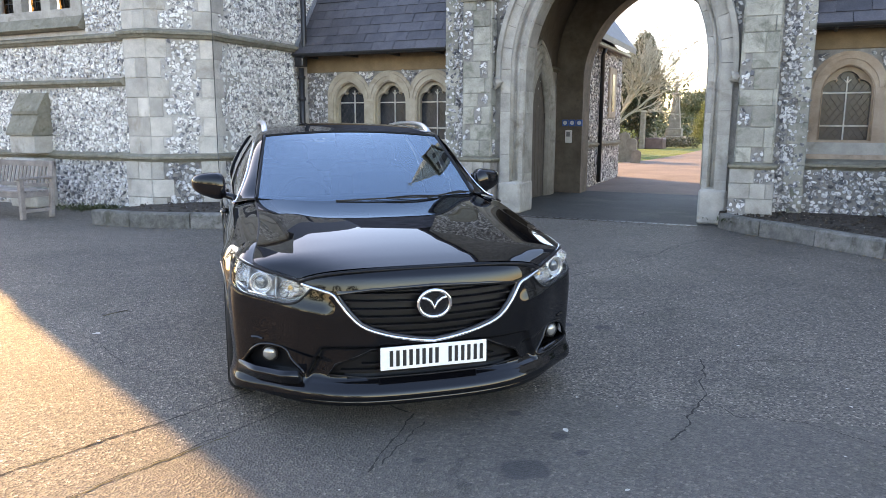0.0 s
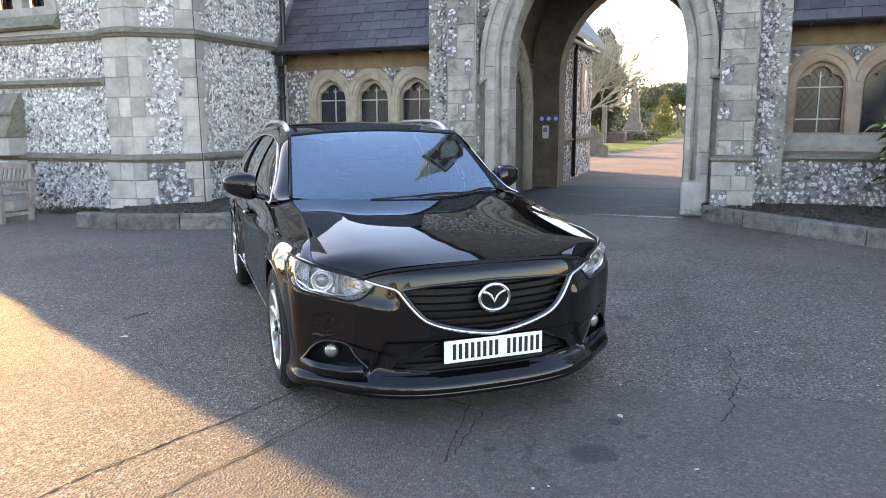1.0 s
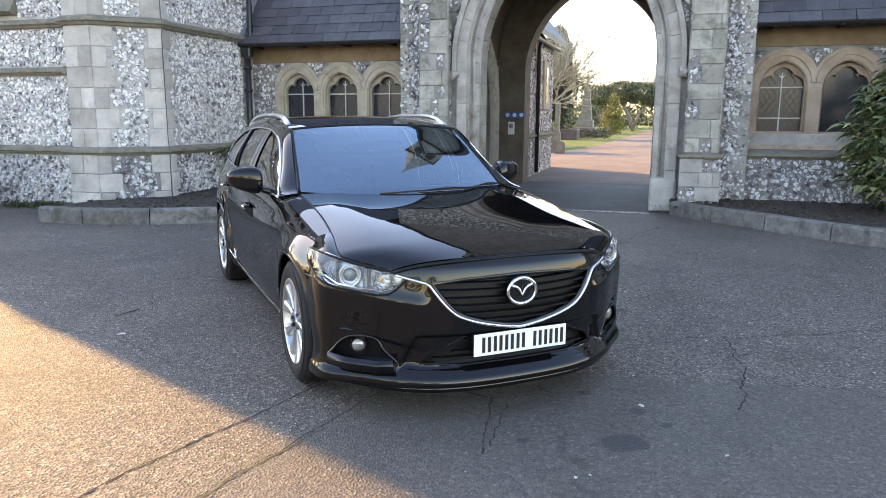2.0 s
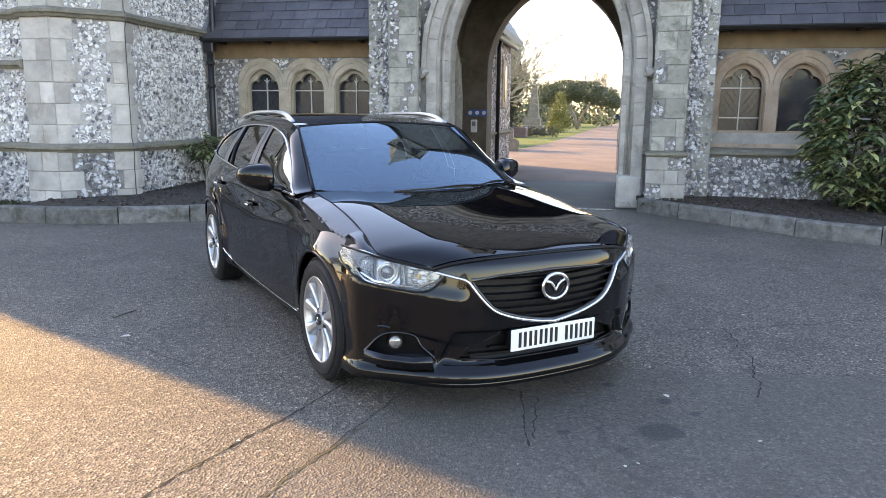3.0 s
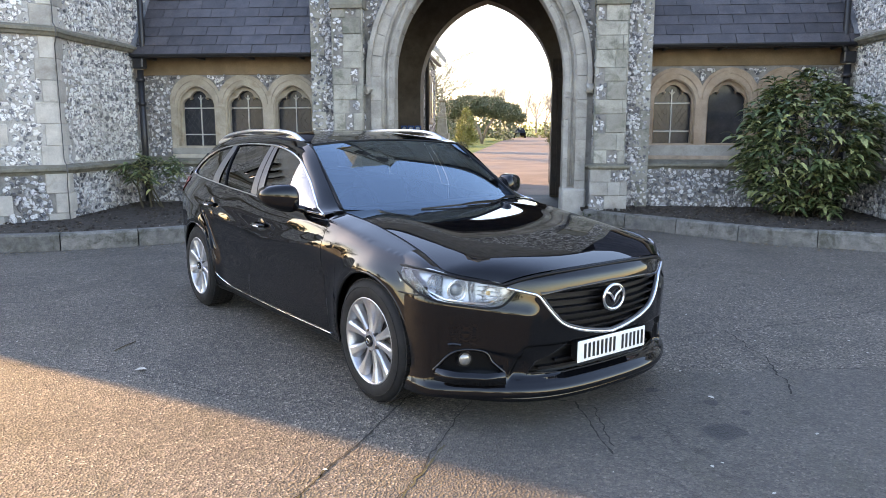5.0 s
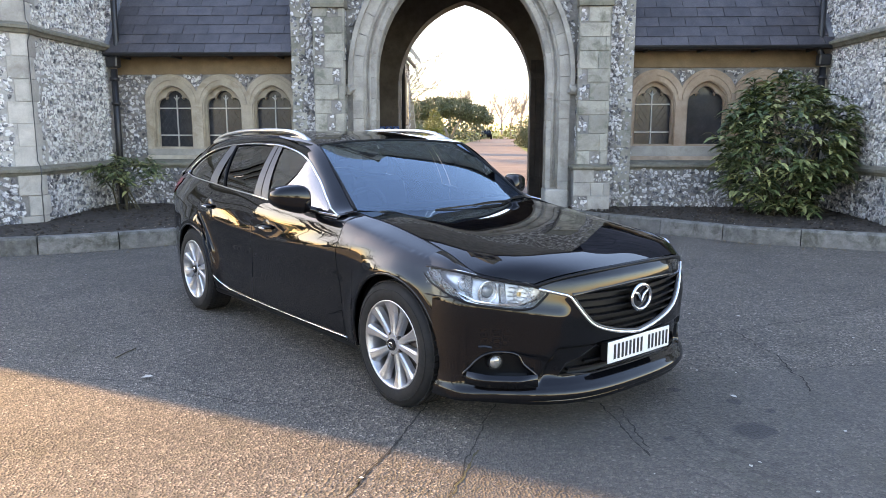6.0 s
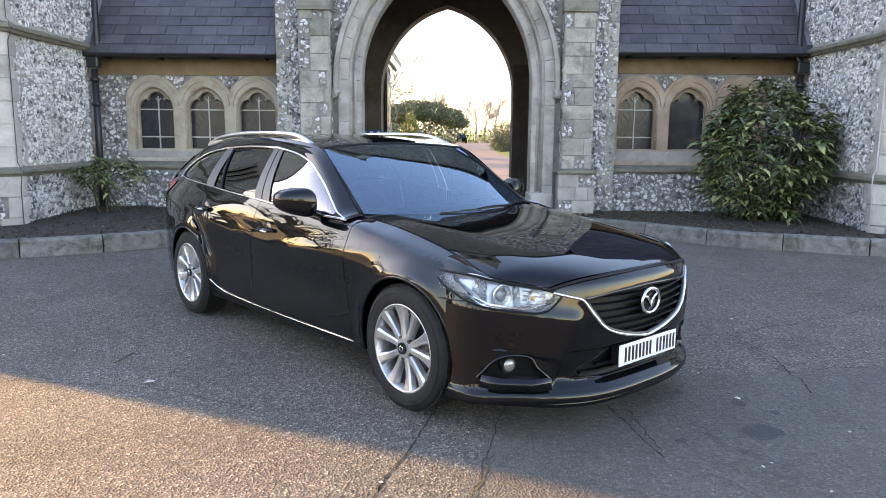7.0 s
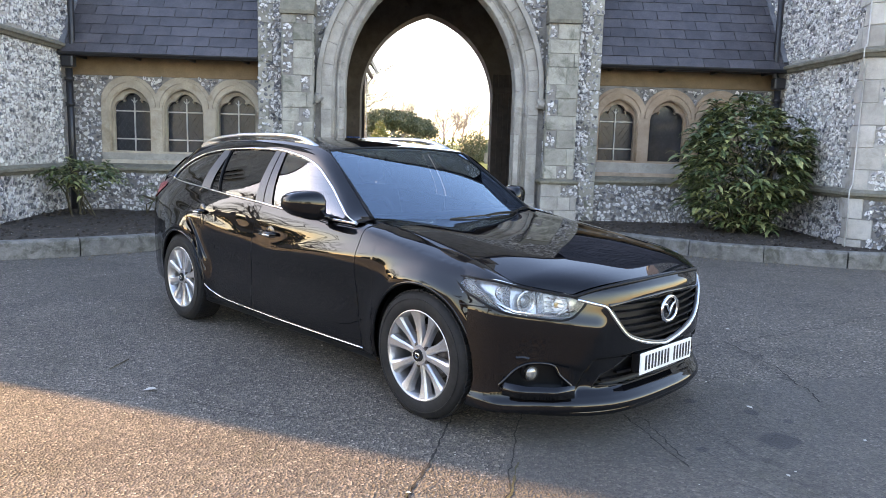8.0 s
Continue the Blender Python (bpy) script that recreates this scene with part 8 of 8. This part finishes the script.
def bare_tree(x, y, h, seed, mat, depth=5, lean=(0, 0, 1), spread=0.55, rad=0.22, label="bare deciduous tree with pale spreading branches", thin=0.0, reach=0.30):
    r = np.random.default_rng(seed)
    t = empty("bare_tree", label, "tree", "bare trees")
    z = 0.08 + max(0, y - 30) * 0.004
    part("trunk", tube_bm([(x, y, z - 0.1), (x + lean[0] * 0.3, y, z + h * 0.12), (x + lean[0] * 0.8, y, z + h * 0.25)], rad, 8, up=(0, 1, 0)), mat, t)
    bm = bmesh.new()
    top = Vector((x + lean[0] * 0.8, y, z + h * 0.24))
    for k in range(4):
        a = r.uniform(0, 6.28)
        branches(bm, top - Vector((0, 0, h * 0.02 * k)), (lean[0] + math.cos(a) * 0.55, math.sin(a) * 0.55, 1.0), h * reach, rad * 0.6, depth, r, spread, 0.0, 0.72, thin)
    part("crown", bm, mat, t)


bare_tree(-8.3, 37.0, 7.2, 21, PALE_TWIG, 5, (0.75, 0, 0.8), 0.42, 0.12, thin=0.008, reach=0.34)


def leafy_tree(name, label, x, y, lumps, mat, n, size, seed, trunk=None, bare=0.0):
    r = np.random.default_rng(seed)
    t = empty(name, label, "tree")
    z = 0.06 + max(0, y - 30) * 0.004
    pos, ax, up = [], [], []
    tot = sum(l[3] ** 2 for l in lumps)
    for lx, ly, lz, lr, sq in lumps:
        k = int(n * lr ** 2 / tot)
        d = r.normal(size=(k, 3))
        d /= np.linalg.norm(d, axis=1, keepdims=True)
        nz = np.array([noise.noise(Vector(q * 2.5 + seed)) for q in d])
        rad = lr * (r.uniform(0.35, 1.0, k) ** 0.5) * (1 + 0.35 * nz)
        q = d * rad[:, None] * np.array([1, 1, sq]) + np.array([x + lx, y + ly, z + lz])
        q = q[q[:, 2] > z + 0.05]
        pos.append(q)
    pos = np.concatenate(pos)
    k = len(pos)
    ax = r.normal(size=(k, 3)) + np.array([0, 0, 0.3])
    up = r.normal(size=(k, 3)) + np.array([0, 0, 0.8])
    L = size * r.uniform(0.6, 1.3, k)
    tagged(part_mesh("crown", leaves_mesh("crown", pos, ax, up, L, L * 0.55, mat, 0.2), None, t), kind="stuff")
    for pts, rad in trunk or []:
        part("trunk", tube_bm([(x + a, y + b, z + c) for a, b, c in pts], rad, 8, up=(0.2, 1, 0)), BARK, t)


leafy_tree("ivy_clad_tree", "dark ivy-clad evergreen tree behind the bare tree", -8.6, 46.0, [(0.1, 0, 2.0, 1.25, 1.2), (0.5, 0, 3.6, 1.35, 1.2), (0.5, 0, 5.3, 1.0, 1.2), (-0.3, 0, 4.3, 1.2, 1.2), (0.5, 0, 6.3, 0.55, 1.2)], DARK_LEAF, 26000, 0.15, 31, [(((0, 0, 0), (0.1, 0, 2), (0.2, 0, 4)), 0.25)])
leafy_tree("spreading_pine", "dark spreading evergreen tree with an umbrella crown", -4.9, 70.0,
           [(-2.6, 0, 3.2, 1.6, 0.7), (-1.0, 0, 3.6, 1.7, 0.65), (0.8, 0, 3.5, 1.7, 0.6), (2.5, 0, 3.0, 1.5, 0.6), (3.6, 0, 2.5, 0.9, 0.6), (-3.4, 0, 2.4, 1.2, 0.8)], OLIVE_LEAF, 22000, 0.18, 32,
           [(((0.2, 0, 0), (-0.1, 0, 1.2), (-0.9, 0, 2.6)), 0.16), (((0.2, 0, 0.2), (0.7, 0, 1.6), (1.6, 0, 2.8)), 0.12)])
leafy_tree("golden_conifer", "small golden conifer on the lawn", -5.55, 58.0, [(0, 0, 0.8, 0.95, 1.0), (0, 0, 1.7, 0.8, 1.1), (0.05, 0, 2.6, 0.45, 1.4)], GOLD_LEAF, 6000, 0.12, 33)
leafy_tree("clipped_bush", "rounded olive bush on the lawn", 2.1, 60.0, [(0, 0, 1.3, 1.35, 1.0), (0.3, 0, 0.8, 1.3, 0.8)], OLIVE_LEAF, 3500, 0.18, 34)
leafy_tree("evergreen_tree", "dark evergreen tree beside the drive", 5.0, 62.0, [(0, 0, 1.6, 1.5, 1.2), (0.3, 0, 3.6, 1.5, 1.2)], OLIVE_LEAF, 3500, 0.22, 35)
leafy_tree("olive_shrub", "loose olive green shrubbery behind the memorial", -9.5, 62.0, [(0, 0, 1.2, 1.8, 0.9), (2.0, 0, 1.0, 1.3, 0.9), (-3.0, 0, 1.8, 2.2, 0.9)], OLIVE_LEAF, 4200, 0.24, 36)
leafy_tree("olive_shrub", "yellow-green shrub beside the headstones", -6.8, 33.0, [(0, 0, 0.6, 0.9, 0.9), (-1.0, 0, 0.7, 0.9, 0.9)], GOLD_LEAF, 2200, 0.13, 37)
leafy_tree("evergreen_belt", "belt of olive evergreen trees across the cemetery", -16.0, 85.0,
           [(-8, 0, 3.0, 4.0, 0.9), (-2, 0, 3.2, 4.2, 0.85), (4, 0, 3.0, 3.8, 0.85), (9.0, 0, 2.2, 3.0, 0.8), (13, 3, 1.6, 2.2, 0.8)], OLIVE_LEAF, 9000, 0.42, 38)
leafy_tree("hedge", "low ochre hedge at the far end of the lawn", 4.0, 110.0, [(i * 3.0 - 30, 0, 1.0, 2.2, 0.7) for i in range(24)], GOLD_LEAF, 5500, 0.45, 39)
for i in range(12):
    random.seed(60 + i)
    bare_tree(-10 + i * 2.6 + random.uniform(-1, 1), 140 + random.uniform(-10, 20), random.uniform(10, 14), 70 + i, TWIG, 4, (0, 0, 1), 0.4, 0.2, "distant pale bare tree on the horizon")
for i, (x, y) in enumerate(((-30, 60), (-40, 45), (-22, 74), (30, 70))):
    bare_tree(x, y, 11, 90 + i, BARK, 4, (0, 0, 1), 0.5, 0.25)
leafy_tree("clipped_hedge", "low dark clipped hedge in front of the memorial", ox + 0.3, oy - 4.0, [(i * 0.45 - 1.3, 0, 0.32, 0.42, 0.8) for i in range(7)], DARK_LEAF, 3000, 0.09, 44)
def far_car(x, y, z):
    """A dark saloon at the far end of the drive."""
    c = empty("parked_car", "small dark saloon car parked far down the drive", "car", at=(x, y, z))
    bm = box_bm(-0.85, 0.85, -2.1, 2.1, 0.30, 0.85, 0.12)
    part("body", bm, PAINT, c)
    bm = box_bm(-0.78, 0.78, -1.3, 1.1, 0.80, 1.42, 0.1)
    for v in bm.verts:
        if v.co.z > 1.1:
            v.co.x *= 0.8
            v.co.y *= 0.7
    part("cabin", bm, DARK_GLASS, c)
    for wx in (-0.78, 0.78):
        for wy in (-1.3, 1.3):
            bm = bmesh.new()
            bmesh.ops.create_cone(bm, cap_ends=True, segments=16, radius1=0.31, radius2=0.31, depth=0.2, matrix=Matrix.Translation((wx, wy, 0.31)) @ Matrix.Rotation(radians(90), 4, "Y"))
            part("wheel", bm, RUBBER, c)


far_car(-0.6, 108.0, 0.42)
# trees behind the camera that the car's paint mirrors
leafy_tree("evergreen_belt", "belt of dark evergreen trees along the drive", -34.0, -14.0,
           [(-12, -8, 1.6, 2.4, 0.9), (-14, 0, 1.5, 2.0, 0.9), (-12, 9, 1.4, 2.2, 0.9), (-14, 18, 1.6, 2.4, 0.9), (6, -17, 2.6, 4.0, 0.9), (15, -24, 2.6, 4.0, 0.9), (26, -28, 2.6, 4.0, 0.9), (38, -30, 2.8, 4.4, 0.9), (50, -28, 2.6, 4.4, 0.9)], OLIVE_LEAF, 9000, 0.5, 41)
bare_tree(-19.0, -6.0, 9, 97, BARK, 4, (0, 0, 1), 0.5, 0.22)
bare_tree(-24.0, 2.0, 8, 98, BARK, 4, (0, 0, 1), 0.5, 0.22)
leafy_tree("evergreen_belt", "belt of mixed trees on the far side of the forecourt", -30.0, 14.0,
           [(-16, -12, 1.2, 2.0, 0.8), (-18, -5, 1.4, 2.2, 0.9), (-16, 3, 1.4, 2.2, 0.9), (-17, 9, 1.6, 2.4, 0.9)], OLIVE_LEAF, 7000, 0.42, 43)
bare_tree(-22.0, 10.0, 7, 99, BARK, 4, (0, 0, 1), 0.5, 0.2)
for i, (x, y, k) in enumerate(((-15.0, 33.5, 1.0), (-18.0, 41.0, 1.1), (-16.0, 27.5, 0.8), (-24.0, 54.0, 1.3), (-26.0, 66.0, 1.4), (-13.5, 37.0, 0.7), (-21.0, 46.5, 0.9), (-14.0, 30.5, 0.55))):
    leafy_tree("evergreen_tree", "dark evergreen tree at the edge of the cemetery lawn", x, y, [(0, 0, 1.6 * k, 1.4 * k, 1.2), (0.2, 0, 3.4 * k, 1.5 * k, 1.2), (0, 0.1, 5.2 * k, 1.0 * k, 1.4)], DARK_LEAF, 2500, 0.3, 50 + i,
               [(((0, 0, 0), (0.1, 0, 2), (0.1, 0, 3.5)), 0.2)])
weeds("dark ivy and weeds at the foot of the chapel wall", [(-11.0, 8.5, 0.0, 0.3, 150), (-10.3, 8.55, 0.05, 0.35, 260), (-9.75, 8.45, 0.0, 0.12, 80)], 18)
pos, ax = [], []
for i in range(260):
    s_ = r.choice([-1, 1])
    p_ = kls[s_][r.integers(8, len(kls[s_]))]
    d = r.uniform(0.15, 1.8)
    pos.append((CX + s_ * p_.x, min(p_.y + d, 11.5), 0.205 + 0.03 * d))
    a = r.uniform(0, 6.28)
    ax.append((np.cos(a), np.sin(a), 0.1))
for i in range(170):
    pos.append((r.uniform(-7, 4.5), r.uniform(1.5, 9), 0.006))
    a = r.uniform(0, 6.28)
    ax.append((np.cos(a), np.sin(a), 0.05))
L = r.uniform(0.008, 0.026, len(pos))
grit = empty("pale_grit", "tiny pale chips and petals scattered on soil and asphalt", "grit", kind="stuff")
tagged(part_mesh("chips", leaves_mesh("chips", np.array(pos), np.array(ax), np.tile([0, 0, 1.0], (len(pos), 1)), L, L * 0.7, PALE, 0.05), None, grit), kind="stuff")
